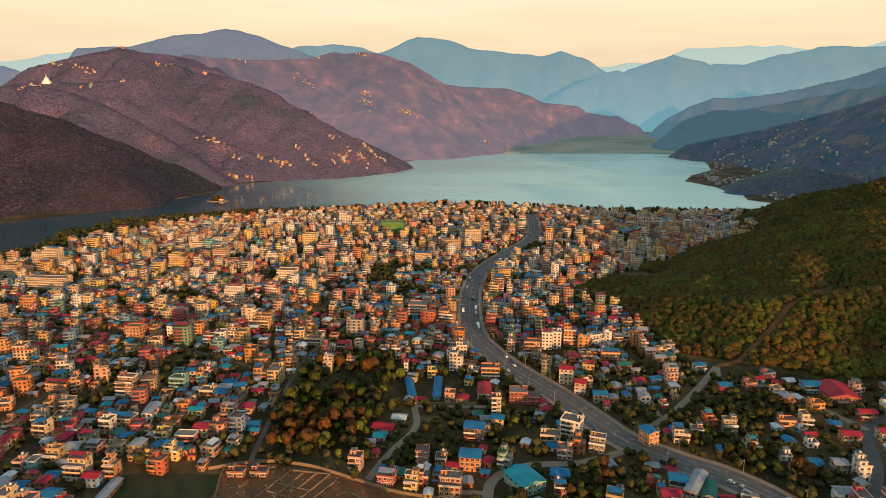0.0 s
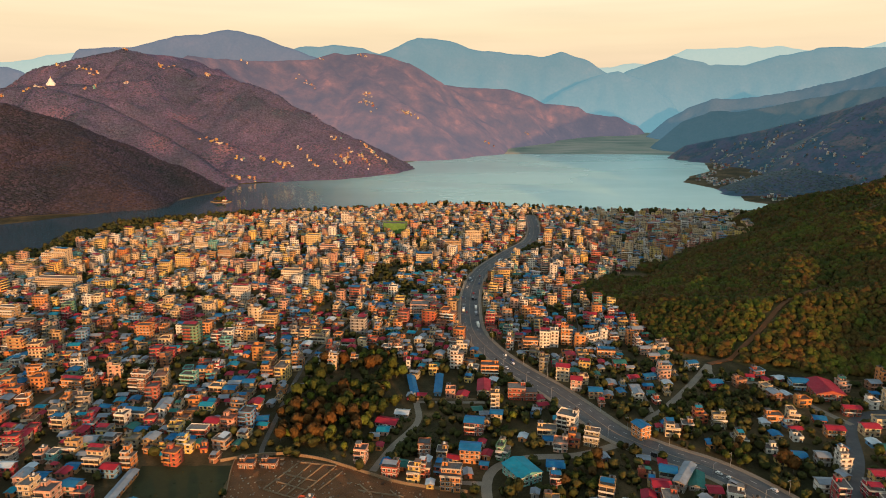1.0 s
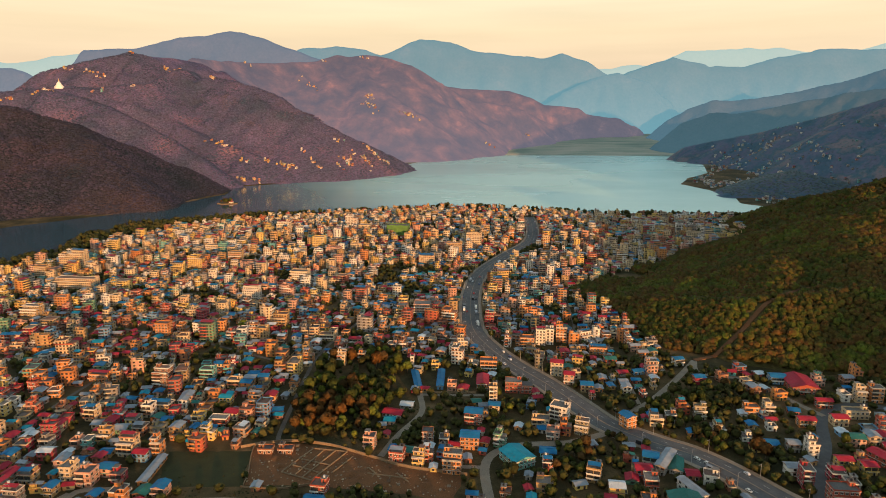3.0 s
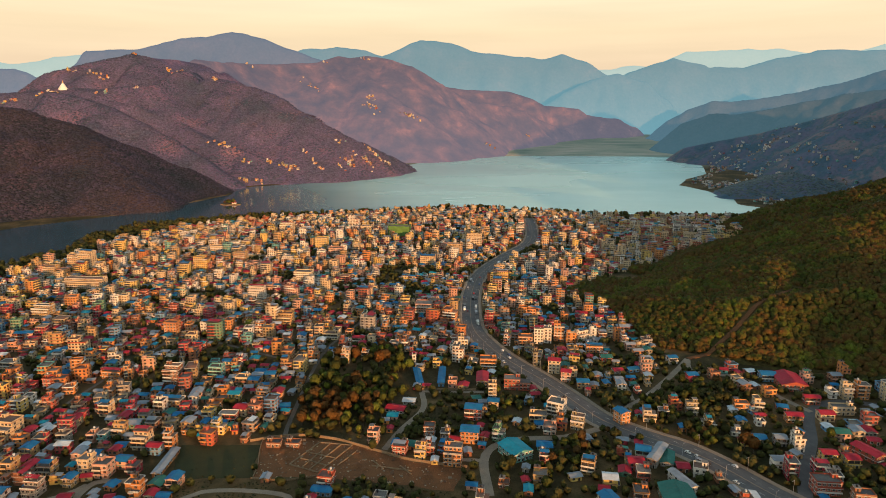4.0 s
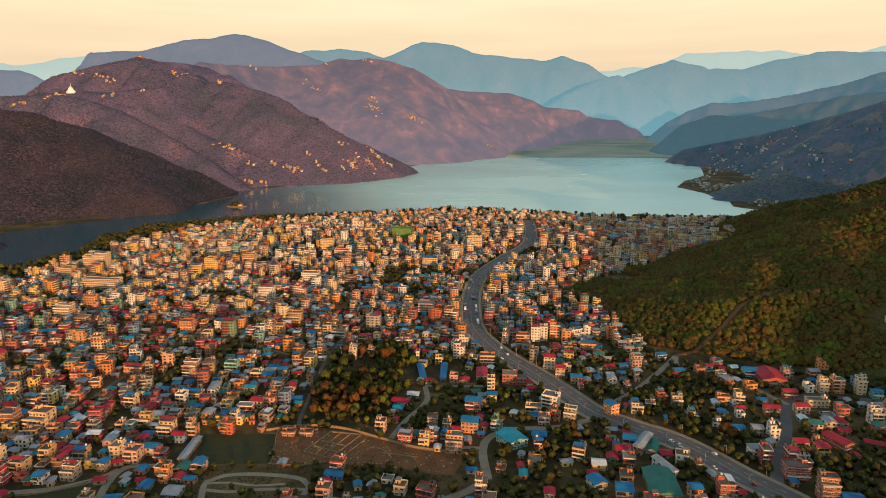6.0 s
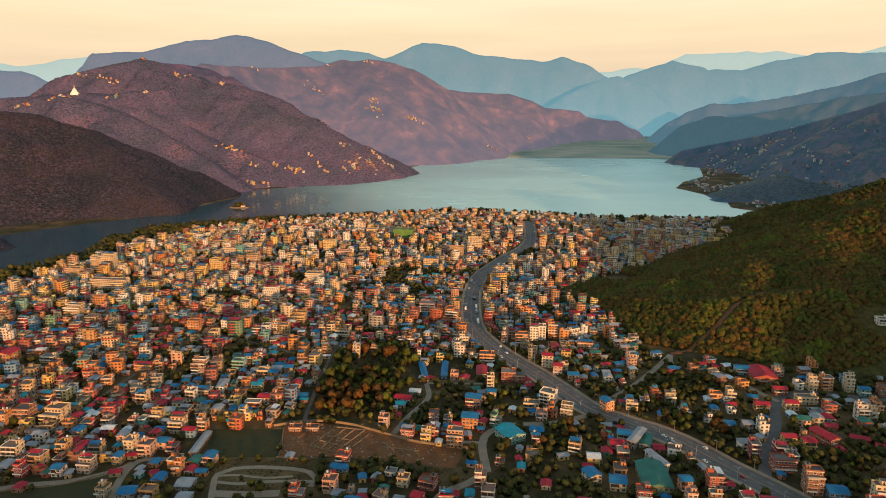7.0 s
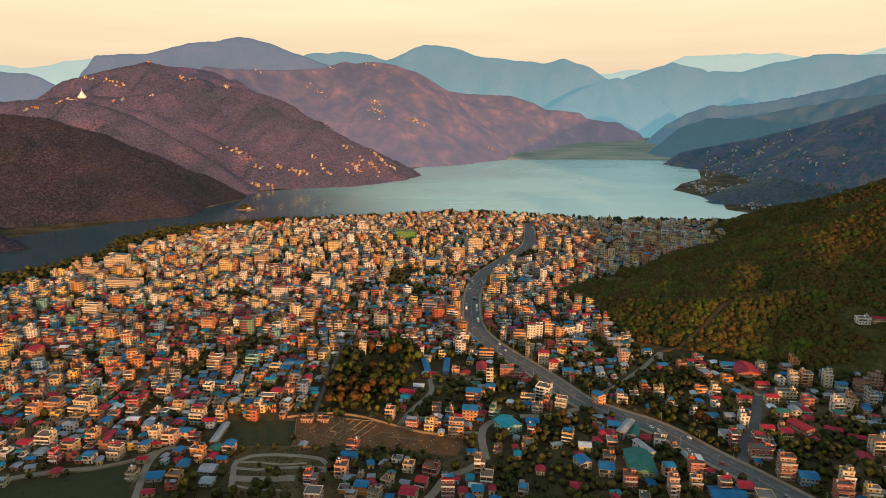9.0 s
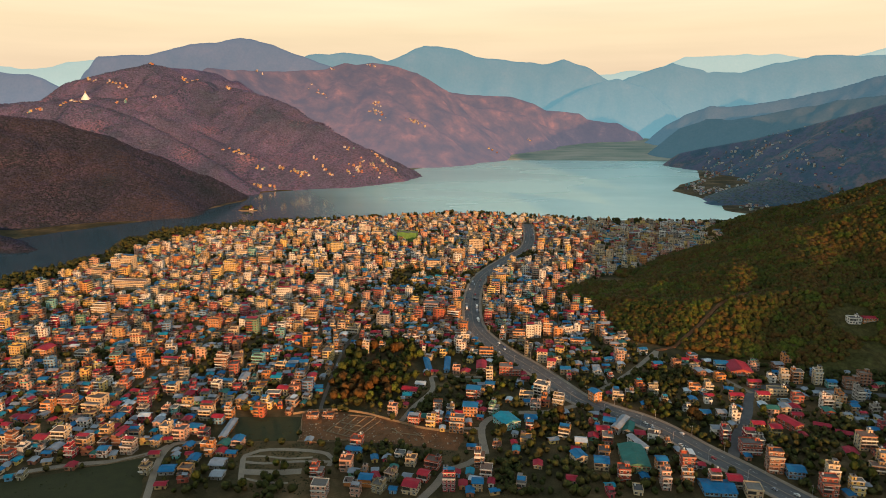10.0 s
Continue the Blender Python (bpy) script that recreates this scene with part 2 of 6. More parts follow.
def mesh_from(name, verts, faces, mats, index=None, smooth=False):
    me = bpy.data.meshes.new(name)
    me.from_pydata([tuple(v) for v in verts], [], [tuple(f) for f in faces])
    for m in mats:
        me.materials.append(m)
    if index is not None:
        me.polygons.foreach_set("material_index", np.asarray(index, dtype=np.int32))
    if smooth:
        me.polygons.foreach_set("use_smooth", np.ones(len(me.polygons), dtype=bool))
    me.update()
    return me


def grid_mesh(name, X, Y, Z, keep, mat):
    """A height field over a grid, with only the cells that are kept."""
    ny, nx = X.shape
    idx = np.arange(nx * ny).reshape(ny, nx)
    q = np.stack([idx[:-1, :-1], idx[:-1, 1:], idx[1:, 1:], idx[1:, :-1]], -1).reshape(-1, 4)
    q = q[keep[q.ravel()].reshape(-1, 4).any(1)] if keep is not None else q
    used = np.unique(q)
    remap = np.zeros(nx * ny, int)
    remap[used] = np.arange(len(used))
    V = np.stack([X.ravel(), Y.ravel(), Z.ravel()], -1)[used]
    return mesh_from(name, V.tolist(), remap[q].tolist(), [mat], smooth=True)


# ---------------------------------------------------------------- lake and ground
LAKE = [(-699, 708), (-689, 765), (-672, 818), (-633, 895), (-627, 978), (-654, 1086), (-616, 1195), (-517, 1269), (-426, 1318),
        (-270, 1354), (-52, 1429), (35, 1450), (149, 1424), (346, 1348), (543, 1327), (702, 1322), (783, 1408), (781, 1463),
        (748, 1522), (802, 1679), (788, 1755), (760, 1958), (855, 2151), (1000, 2339), (1168, 2814), (1300, 3100), (1250, 3330),
        (1053, 3400), (669, 3440), (342, 3430), (15, 3372), (-16, 3244), (-172, 2778), (-339, 2446), (-470, 2160), (-461, 2014),
        (-659, 1865), (-616, 1688), (-700, 1390), (-854, 1177), (-960, 998), (-1100, 800), (-1100, 560), (-900, 560)]


def ground_height(x, y):
    d = line_dist(x, y, LAKE, True) + 8 * fbm(x, y, 60, 3, 5)
    d = np.where(inside(x, y, LAKE), -d, d)
    z = np.clip(d * 0.08, -5, 0.0)
    rise = np.clip((y - 3350) / 1350, 0, 1)
    return z + 125 * rise ** 1.25 + np.where(y > 3350, 2 * fbm(x, y, 200, 3, 9), 0)


def build_ground():
    xs = np.concatenate([np.arange(-5200, -1200, 80.0), np.arange(-1200, 1600, 16.0), np.arange(1600, 5201, 80.0)])
    ys = np.concatenate([np.arange(-1500, 500, 60.0), np.arange(500, 3600, 16.0), np.arange(3600, 5101, 50.0)])
    X, Y = np.meshgrid(xs, ys)
    ob = new("ground", grid_mesh("ground", X, Y, ground_height(X, Y), None, M_GROUND))
    tagged(ob, "bare brown earth and dry grass between the houses", "ground", kind="structure")
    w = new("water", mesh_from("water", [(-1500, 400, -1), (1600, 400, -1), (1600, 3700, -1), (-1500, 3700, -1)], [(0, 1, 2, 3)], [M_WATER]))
    tagged(w, "calm teal-grey lake reflecting the dawn sky", "lake", kind="structure")


build_ground()


# ---------------------------------------------------------------- hills
def spine_height(x, y, spine, slope, rounding=18.0):
    """Height of a ridge: the crest's height less the fall with the distance from it."""
    best = np.full(np.shape(x), -1e9)
    dist = np.full(np.shape(x), 1e9)
    for (x0, y0, z0), (x1, y1, z1) in zip(spine, spine[1:]):
        dx, dy = x1 - x0, y1 - y0
        u = np.clip(((x - x0) * dx + (y - y0) * dy) / (dx * dx + dy * dy), 0, 1)
        d = np.hypot(x - x0 - u * dx, y - y0 - u * dy)
        best = np.maximum(best, z0 + (z1 - z0) * u - slope * (np.sqrt(d * d + rounding * rounding) - rounding))
        dist = np.minimum(dist, d)
    return best, dist


def hill_field(x, y, spines, rough=0.12, size=260, seed=3, crest=0.0):
    z = np.full(np.shape(x), -1e9)
    near = np.full(np.shape(x), 1e9)
    for spine, slope in spines:
        h, d = spine_height(x, y, spine, slope, 60.0 if slope > 1.2 else 18.0)
        z = np.maximum(z, h)
        near = np.minimum(near, d)
    gully = np.abs(fbm(x, y, size, 4, seed)) * 2 - 0.5
    amp = np.clip(near / 120, 0.06, 1) * np.clip(z + 30, 0, 260)
    return z - amp * rough * gully * 1.6 + np.clip(near / 60, 0.15, 1) * 6 * fbm(x, y, 60, 3, seed + 7) + (crest * fbm(x, y, 130, 4, seed + 9) if crest else 0)


def hill(name, spines, step, mat, label, rough=0.12, size=260, seed=3, pad=900, category="hill", floor=-12, crest=0.0):
    pts = [p for s, _ in spines for p in s]
    x0, x1 = min(p[0] for p in pts) - pad, max(p[0] for p in pts) + pad
    y0, y1 = min(p[1] for p in pts) - pad, min(max(p[1] for p in pts) + pad, 5040)
    X, Y = np.meshgrid(np.arange(x0, x1 + step, step), np.arange(y0, y1 + step, step))
    Z = hill_field(X, Y, spines, rough, size, seed, crest)
    ob = new(name, grid_mesh(name, X, Y, np.maximum(Z, floor - 20), (Z > floor).ravel(), mat))
    tagged(ob, label, category, kind="structure")
    return ob


S1 = [(-2230, 2480, 240), (-1610, 2370, 300), (-1510, 2420, 370), (-1390, 2480, 410), (-1230, 2520, 450), (-1180, 2570, 440), (-1130, 2660, 440), (-1060, 2780, 430)]
S1B = [(-1790, 2090, 262), (-1450, 2130, 292), (-1300, 2140, 303), (-1190, 2170, 302), (-1040, 2250, 320), (-1010, 2440, 380)]
S3 = [(-885, 2440, 352), (-805, 2420, 338), (-721, 2380, 316), (-616, 2340, 278), (-517, 2300, 222), (-417, 2290, 167), (-318, 2320, 116), (-220, 2400, 62), (-162, 2450, 28)]
S3B = [(-971, 2180, 220), (-877, 2130, 169), (-774, 2080, 131), (-665, 2060, 96), (-575, 2050, 66), (-468, 2060, 30)]
S2 = [(-1390, 1480, 270), (-1090, 1590, 230), (-970, 1620, 190), (-860, 1680, 130), (-740, 1720, 70), (-640, 1760, 10)]
S4 = [(-1149, 2950, 459), (-1020, 3300, 474), (-858, 3450, 482), (-709, 3550, 498), (-609, 3650, 534), (-447, 3690, 540), (-311, 3690, 524), (-202, 3700, 488), (-33, 3750, 398), (165, 3850, 290), (363, 3950, 268), (478, 4000, 244), (639, 4080, 170), (777, 4130, 125)]
S4B = [(-510, 3590, 500), (-300, 3310, 320), (-150, 3170, 170), (-20, 3110, 30)]
S5 = [(-111, 4200, 415), (153, 4200, 372), (414, 4250, 366), (549, 4270, 334), (656, 4290, 282), (881, 4310, 257), (939, 4320, 219), (1154, 4330, 193), (1268, 4340, 136)]
F1 = [(-2763, 4833, 579), (-2677, 4844, 675), (-2514, 4854, 686), (-2299, 4854, 686), (-1985, 4887, 772), (-1792, 4887, 783), (-1597, 4897, 826), (-1349, 4887, 772), (-1036, 4865, 654), (-680, 4844, 536)]
F1B = [(-1265, 4949, 616), (-1091, 4960, 701), (-832, 4971, 723), (-595, 4960, 690), (-303, 4939, 605)]
F2 = [(-738, 4919, 556), (-434, 4940, 674), (-196, 4962, 771), (-87, 4962, 771), (43, 4962, 750), (196, 4951, 696), (479, 4940, 653), (717, 4930, 631), (870, 4897, 664), (1100, 4880, 582), (1319, 4880, 457), (1706, 4880, 246)]
F3 = [(1093, 4899, 342), (1399, 4931, 536), (1727, 4953, 644), (2011, 4942, 579), (2252, 4910, 568), (2620, 4880, 658), (2867, 4880, 697), (3334, 4880, 693), (4101, 4880, 796)]
F4 = [(1187, 4984, 555), (1370, 4994, 577), (1586, 4994, 587), (1856, 5016, 694), (2244, 5016, 705), (2556, 5026, 715), (2870, 5016, 673)]
F4B = [(2990, 4991, 661), (3185, 5001, 703), (3421, 5023, 767), (3992, 5044, 873)]
F5 = [(-4174, 5016, 693), (-3506, 5005, 618), (-3355, 4994, 597), (-3194, 5005, 618), (-2945, 5005, 661), (-2665, 5016, 672)]
F5B = [(-3581, 4564, 581), (-3180, 4553, 538), (-3039, 4553, 527), (-2942, 4553, 495), (-2736, 4521, 398)]
R1 = [(1340, 4150, 85), (1463, 4150, 180), (1578, 4130, 252), (1697, 4100, 305), (1836, 4060, 300), (1919, 4020, 317), (2161, 3950, 353), (2332, 3850, 399), (2528, 3700, 471), (2723, 3500, 546)]
R2 = [(1178, 3060, 64), (1267, 2980, 94), (1324, 2900, 113), (1374, 2800, 135), (1479, 2650, 179), (1538, 2550, 213), (1561, 2450, 235), (1607, 2300, 276), (1656, 2080, 339)]
S6 = [(686, 4540, 274), (846, 4560, 372), (1044, 4600, 464), (1223, 4600, 503), (1427, 4580, 436), (1552, 4560, 333), (1623, 4540, 215)]
B1 = [(-1306, 2090, 289), (-1196, 2060, 270), (-1091, 2030, 239), (-970, 2000, 190), (-866, 1960, 141), (-782, 1920, 97), (-689, 1870, 45)]
R1B = [(1326, 3650, 130), (1378, 3640, 179), (1499, 3620, 223), (1636, 3560, 223), (1829, 3480, 260), (1922, 3420, 289), (2012, 3360, 305), (2052, 3300, 329), (2193, 3180, 348), (2362, 3000, 387)]
S7 = [(-1120, 1060, 60), (-980, 1040, 34), (-880, 1015, 22), (-800, 985, 6)]
R3 = [(780, 1650, 10), (890, 1710, 40), (980, 1740, 60), (1070, 1730, 40), (1100, 1650, 10)]
R5 = [(1300, 650, 250), (1500, 1000, 400), (1800, 1300, 500), (2150, 1750, 600)]
# unseen ridge behind the camera, added to cast shade on the near houses
SHADE_RIDGE = [(-1300, -700, 132), (-500, -690, 140), (100, -700, 136), (600, -710, 136), (850, -700, 138), (905, -700, 222), (980, -700, 245), (1150, -680, 268), (1700, -640, 290)]
R4 = [(570, 1060, 10), (670, 1070, 58), (750, 1070, 88), (890, 1050, 146)]
FH = [(285, 810, 6), (350, 785, 20), (430, 770, 41), (480, 760, 60), (530, 760, 84), (660, 740, 152)]

FHB = [(212, 650, 10), (240, 600, 20), (290, 560, 30), (330, 550, 36), (420, 545, 48), (560, 530, 70)]
RIB_1 = [(250, 590, 18), (300, 690, 24), (350, 785, 20)]
RIB_2 = [(330, 550, 34), (390, 660, 48), (440, 770, 45)]
RIB_3 = [(420, 545, 46), (480, 650, 68), (530, 760, 84)]
FOREST_SPINES = [(FH, 0.42), (FHB, 0.6), (RIB_1, 0.4), (RIB_2, 0.4), (RIB_3, 0.4)]



def spurs(spine, count, length, fall, bearing, seed):
    """Side ridges that run down from a crest. bearing: degrees from +x."""
    rng = random.Random(seed)
    out = []
    for k in range(count):
        t = (k + rng.uniform(0.25, 0.75)) / count * (len(spine) - 1)
        i = min(int(t), len(spine) - 2)
        p = Vector(spine[i]).lerp(Vector(spine[i + 1]), t - i)
        a = radians(bearing + rng.uniform(-28, 28))
        n = length * rng.uniform(0.6, 1.15)
        pts = [tuple(p - Vector((0, 0, 6)))]
        for s in (0.3, 0.65, 1.0):
            a += radians(rng.uniform(-14, 14))
            pts.append((p.x + math.cos(a) * n * s, p.y + math.sin(a) * n * s, p.z - 6 - fall * n * s * (0.75 + 0.35 * s)))
        out.append(pts)
    return out


MAIN_SPINES = [(S1, 0.8), (S1B, 0.95), (S3, 0.8), (S3B, 0.85), (B1, 0.85)] + [(s, 0.8) for s in spurs(S1, 5, 330, 0.5, -80, 5) + spurs(S1B, 4, 160, 0.7, -80, 6) + spurs(S3, 6, 230, 0.6, -70, 7) + spurs(S3B, 4, 120, 0.45, -75, 8)]
SPUR_SPINES = [(S2, 0.62)] + [(s, 0.66) for s in spurs(S2, 9, 360, 0.40, -70, 9)]
RED_SPINES = [(S4, 1.0), (S4B, 0.7)] + [(s, 0.8) for s in spurs(S4[:9], 8, 420, 0.6, -75, 10) + spurs(S4B, 4, 200, 0.45, -60, 12)]
RIGHT_SPINES = [(R2, 0.8)] + [(s, 0.7) for s in spurs(R2, 9, 330, 0.48, 205, 13)]

hill("hill", MAIN_SPINES, 12, M_WOOD_L, "forested ridge in dry leaf above the lake, tinted for haze", seed=3, rough=0.2, size=180)
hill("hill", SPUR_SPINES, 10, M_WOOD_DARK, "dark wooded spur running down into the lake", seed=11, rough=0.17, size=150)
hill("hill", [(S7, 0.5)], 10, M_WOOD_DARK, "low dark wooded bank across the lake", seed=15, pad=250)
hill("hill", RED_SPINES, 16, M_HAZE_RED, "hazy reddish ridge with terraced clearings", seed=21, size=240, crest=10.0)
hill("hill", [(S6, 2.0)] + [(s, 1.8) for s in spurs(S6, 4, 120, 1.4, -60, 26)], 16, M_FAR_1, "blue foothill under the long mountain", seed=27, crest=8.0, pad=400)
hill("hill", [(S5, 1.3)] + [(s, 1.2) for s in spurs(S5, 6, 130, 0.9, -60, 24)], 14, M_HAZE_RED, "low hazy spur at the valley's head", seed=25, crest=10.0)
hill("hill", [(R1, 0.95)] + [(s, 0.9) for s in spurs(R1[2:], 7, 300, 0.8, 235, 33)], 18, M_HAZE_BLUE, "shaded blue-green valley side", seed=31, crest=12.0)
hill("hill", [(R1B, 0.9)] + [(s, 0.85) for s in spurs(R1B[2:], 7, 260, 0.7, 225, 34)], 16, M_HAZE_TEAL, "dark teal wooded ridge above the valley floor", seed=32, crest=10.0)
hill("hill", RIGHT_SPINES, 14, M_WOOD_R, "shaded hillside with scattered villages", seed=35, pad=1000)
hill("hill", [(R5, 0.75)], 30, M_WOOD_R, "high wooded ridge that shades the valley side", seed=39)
hill("hill", [(SHADE_RIDGE, 0.5)], 20, M_WOOD_R, "unseen ridge added behind the camera to shade the near town", seed=45, pad=400, rough=0.05)
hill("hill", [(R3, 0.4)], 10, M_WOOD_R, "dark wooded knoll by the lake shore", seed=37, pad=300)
hill("hill", [(R4, 0.4)], 10, M_FOREST_FLOOR, "dark wooded ridge behind the forest hill", seed=41, pad=500)
hill("hill", FOREST_SPINES, 6, M_FOREST_FLOOR, "forest hill beside the town", seed=43, pad=500, rough=0.08, size=160)
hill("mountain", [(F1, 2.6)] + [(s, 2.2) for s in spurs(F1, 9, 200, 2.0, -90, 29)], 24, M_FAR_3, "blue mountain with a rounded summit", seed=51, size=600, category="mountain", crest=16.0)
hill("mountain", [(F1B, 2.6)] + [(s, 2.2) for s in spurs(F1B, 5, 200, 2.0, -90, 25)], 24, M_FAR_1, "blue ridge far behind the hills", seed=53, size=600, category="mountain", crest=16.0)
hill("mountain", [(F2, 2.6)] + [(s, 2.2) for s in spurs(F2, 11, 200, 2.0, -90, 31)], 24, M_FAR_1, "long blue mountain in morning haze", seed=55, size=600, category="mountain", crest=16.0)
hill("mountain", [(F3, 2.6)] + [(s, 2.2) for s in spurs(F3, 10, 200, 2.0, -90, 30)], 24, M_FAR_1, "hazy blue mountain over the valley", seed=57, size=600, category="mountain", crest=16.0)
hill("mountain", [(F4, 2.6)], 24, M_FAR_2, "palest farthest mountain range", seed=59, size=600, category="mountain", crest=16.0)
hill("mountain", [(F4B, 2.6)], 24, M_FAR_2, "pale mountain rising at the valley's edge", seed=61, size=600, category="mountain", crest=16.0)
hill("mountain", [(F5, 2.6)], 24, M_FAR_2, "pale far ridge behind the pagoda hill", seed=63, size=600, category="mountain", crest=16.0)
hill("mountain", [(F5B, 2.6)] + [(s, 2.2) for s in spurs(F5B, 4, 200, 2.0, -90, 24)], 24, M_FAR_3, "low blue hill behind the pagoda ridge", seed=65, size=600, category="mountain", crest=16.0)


# ---------------------------------------------------------------- roads
ROAD = [(178, 1290), (176, 1240), (163, 1110), (141, 1010), (97, 918), (52, 810), (34, 718), (28, 638), (28, 572), (37, 528), (55, 482), (82, 433), (101, 392), (114, 364), (136, 341), (158, 324), (175, 302), (190, 275), (207, 250), (222, 225), (245, 190), (290, 130)]


def ribbon(name, pts, width, z, mat, step=6, ground=None):
    line = smooth_line([(x, y, 0) for x, y in pts], step)
    V, Fs = [], []
    for i, p in enumerate(line):
        a, b = Vector(line[max(i - 1, 0)]), Vector(line[min(i + 1, len(line) - 1)])
        n = Vector((a.y - b.y, b.x - a.x, 0)).normalized() * width / 2
        for s, h in ((1, -0.3), (1, z), (-1, z), (-1, -0.3)):
            g = max(0.0, float(ground(np.array(p[0]), np.array(p[1])))) if ground else 0.0
            V.append((p[0] + s * n.x, p[1] + s * n.y, g + h))
        if i:
            k = 4 * i
            for j in range(3):
                Fs.append((k - 4 + j, k - 3 + j, k + j + 1, k + j))
    return new(name, mesh_from(name, V, Fs, [mat]))


road = ribbon("road", ROAD, 19, 0.12, M_ASPHALT)
tagged(road, "wide grey asphalt main road winding through the town", "road", kind="structure")


# ---------------------------------------------------------------- paints and building materials
PAINT = {
    "cream": (0.68, 0.50, 0.29, 1), "white": (0.78, 0.71, 0.61, 1), "yellow": (0.72, 0.48, 0.13, 1), "ochre": (0.50, 0.30, 0.12, 1),
    "orange": (0.60, 0.23, 0.065, 1), "pink": (0.60, 0.32, 0.22, 1), "red": (0.42, 0.09, 0.05, 1), "crimson": (0.38, 0.04, 0.05, 1),
    "brick": (0.32, 0.13, 0.065, 1), "olive": (0.33, 0.26, 0.14, 1), "grey": (0.31, 0.27, 0.23, 1), "teal": (0.16, 0.42, 0.38, 1),
    "blue": (0.14, 0.30, 0.46, 1), "green": (0.14, 0.30, 0.18, 1),
}
SHEET = {
    "sheetblue": (0.015, 0.15, 0.31, 1), "sheetred": (0.36, 0.022, 0.04, 1), "sheetgreen": (0.03, 0.15, 0.12, 1), "sheetteal": (0.012, 0.24, 0.33, 1),
    "sheetgrey": (0.26, 0.29, 0.32, 1), "sheetwhite": (0.55, 0.60, 0.62, 1),
}
M_WALL = {k: painted("wall_paint_" + k, [c]) for k, c in PAINT.items()}


def sheet_mat(name, colours):
    """Corrugated sheet with rust, in one of several colours."""
    m = Mat(name, 0.65, spec=0.15)
    n = len(colours)
    base = m.ramp(m.random(), [(i / n, c) for i, c in enumerate(colours)] + [(1.0, colours[-1])], True) if n > 1 else colours[0]
    rust = m.noise(0.5, 5, 0.7)
    c = m.mix(m.ramp(rust, [(0.56, (0, 0, 0, 1)), (0.78, (0.6, 0.6, 0.6, 1))]), base, (0.20, 0.11, 0.07, 1))
    c = m.mix(0.6, c, m.ramp(m.noise(0.15, 3), [(0.3, (0.6, 0.6, 0.6, 1)), (0.7, (1.25, 1.25, 1.25, 1))]), "MULTIPLY")
    w = m.node("ShaderNodeTexWave")
    w.inputs["Scale"].default_value = 1.1
    m.link(m.geo.outputs["Position"], w.inputs["Vector"])
    m.colour(c).bump(w.outputs["Fac"], 0.5, 0.08)
    return m.m


M_SHEET = {k: sheet_mat("corrugated_" + k[5:], [c]) for k, c in SHEET.items()}
M_SHEET_MANY = sheet_mat("corrugated_mixed", [SHEET[k] for k in ("sheetblue", "sheetgrey", "sheetred", "sheetblue", "sheetgrey", "sheetteal", "sheetred", "sheetwhite", "sheetblue")])
M_CONCRETE = painted("roof_concrete", [(0.17, 0.155, 0.14, 1), (0.24, 0.215, 0.19, 1), (0.13, 0.12, 0.115, 1), (0.22, 0.14, 0.105, 1)], 0.9, 0.45)
M_TRIM = painted("slab_trim", [(0.62, 0.55, 0.45, 1), (0.45, 0.40, 0.33, 1), (0.70, 0.66, 0.58, 1), (0.48, 0.20, 0.11, 1)], 0.8, 0.3)
M_TRIM_WHITE = painted("white_trim", [(0.72, 0.68, 0.60, 1)], 0.8, 0.25)
M_GLASS = Mat("window_glass", 0.12, spec=0.6)
M_GLASS = M_GLASS.colour((0.05, 0.045, 0.04, 1)).m
M_TANK = painted("tank_plastic", [(0.02, 0.02, 0.022, 1), (0.02, 0.02, 0.022, 1), (0.6, 0.6, 0.58, 1)], 0.5, 0.2)
M_KERB = painted("path_concrete", [(0.32, 0.25, 0.18, 1)], 0.9, 0.3)
M_LANE = painted("worn_lane", [(0.17, 0.135, 0.105, 1)], 0.9, 0.45)
M_DIRT = painted("bare_dirt", [(0.21, 0.088, 0.032, 1)], 0.95, 0.5)
M_LAWN = painted("grass_field", [(0.046, 0.046, 0.012, 1)], 0.95, 0.5)
M_BRICKWALL = painted("boundary_wall", [(0.30, 0.20, 0.115, 1)], 0.9, 0.45)
M_STEEL = painted("galvanised_steel", [(0.42, 0.42, 0.42, 1)], 0.5, 0.2)
M_STEEL.node_tree.nodes["Principled BSDF"].inputs["Metallic"].default_value = 0.6
M_MARK = painted("road_paint", [(0.6, 0.58, 0.52, 1)], 0.8, 0.5)
M_CAR = painted("car_paint", [(0.7, 0.7, 0.7, 1), (0.3, 0.3, 0.32, 1), (0.35, 0.03, 0.03, 1), (0.05, 0.08, 0.2, 1), (0.75, 0.72, 0.65, 1), (0.04, 0.04, 0.045, 1)], 0.3, 0.1)
M_TYRE = painted("tyre_rubber", [(0.02, 0.02, 0.02, 1)], 0.9, 0.2)


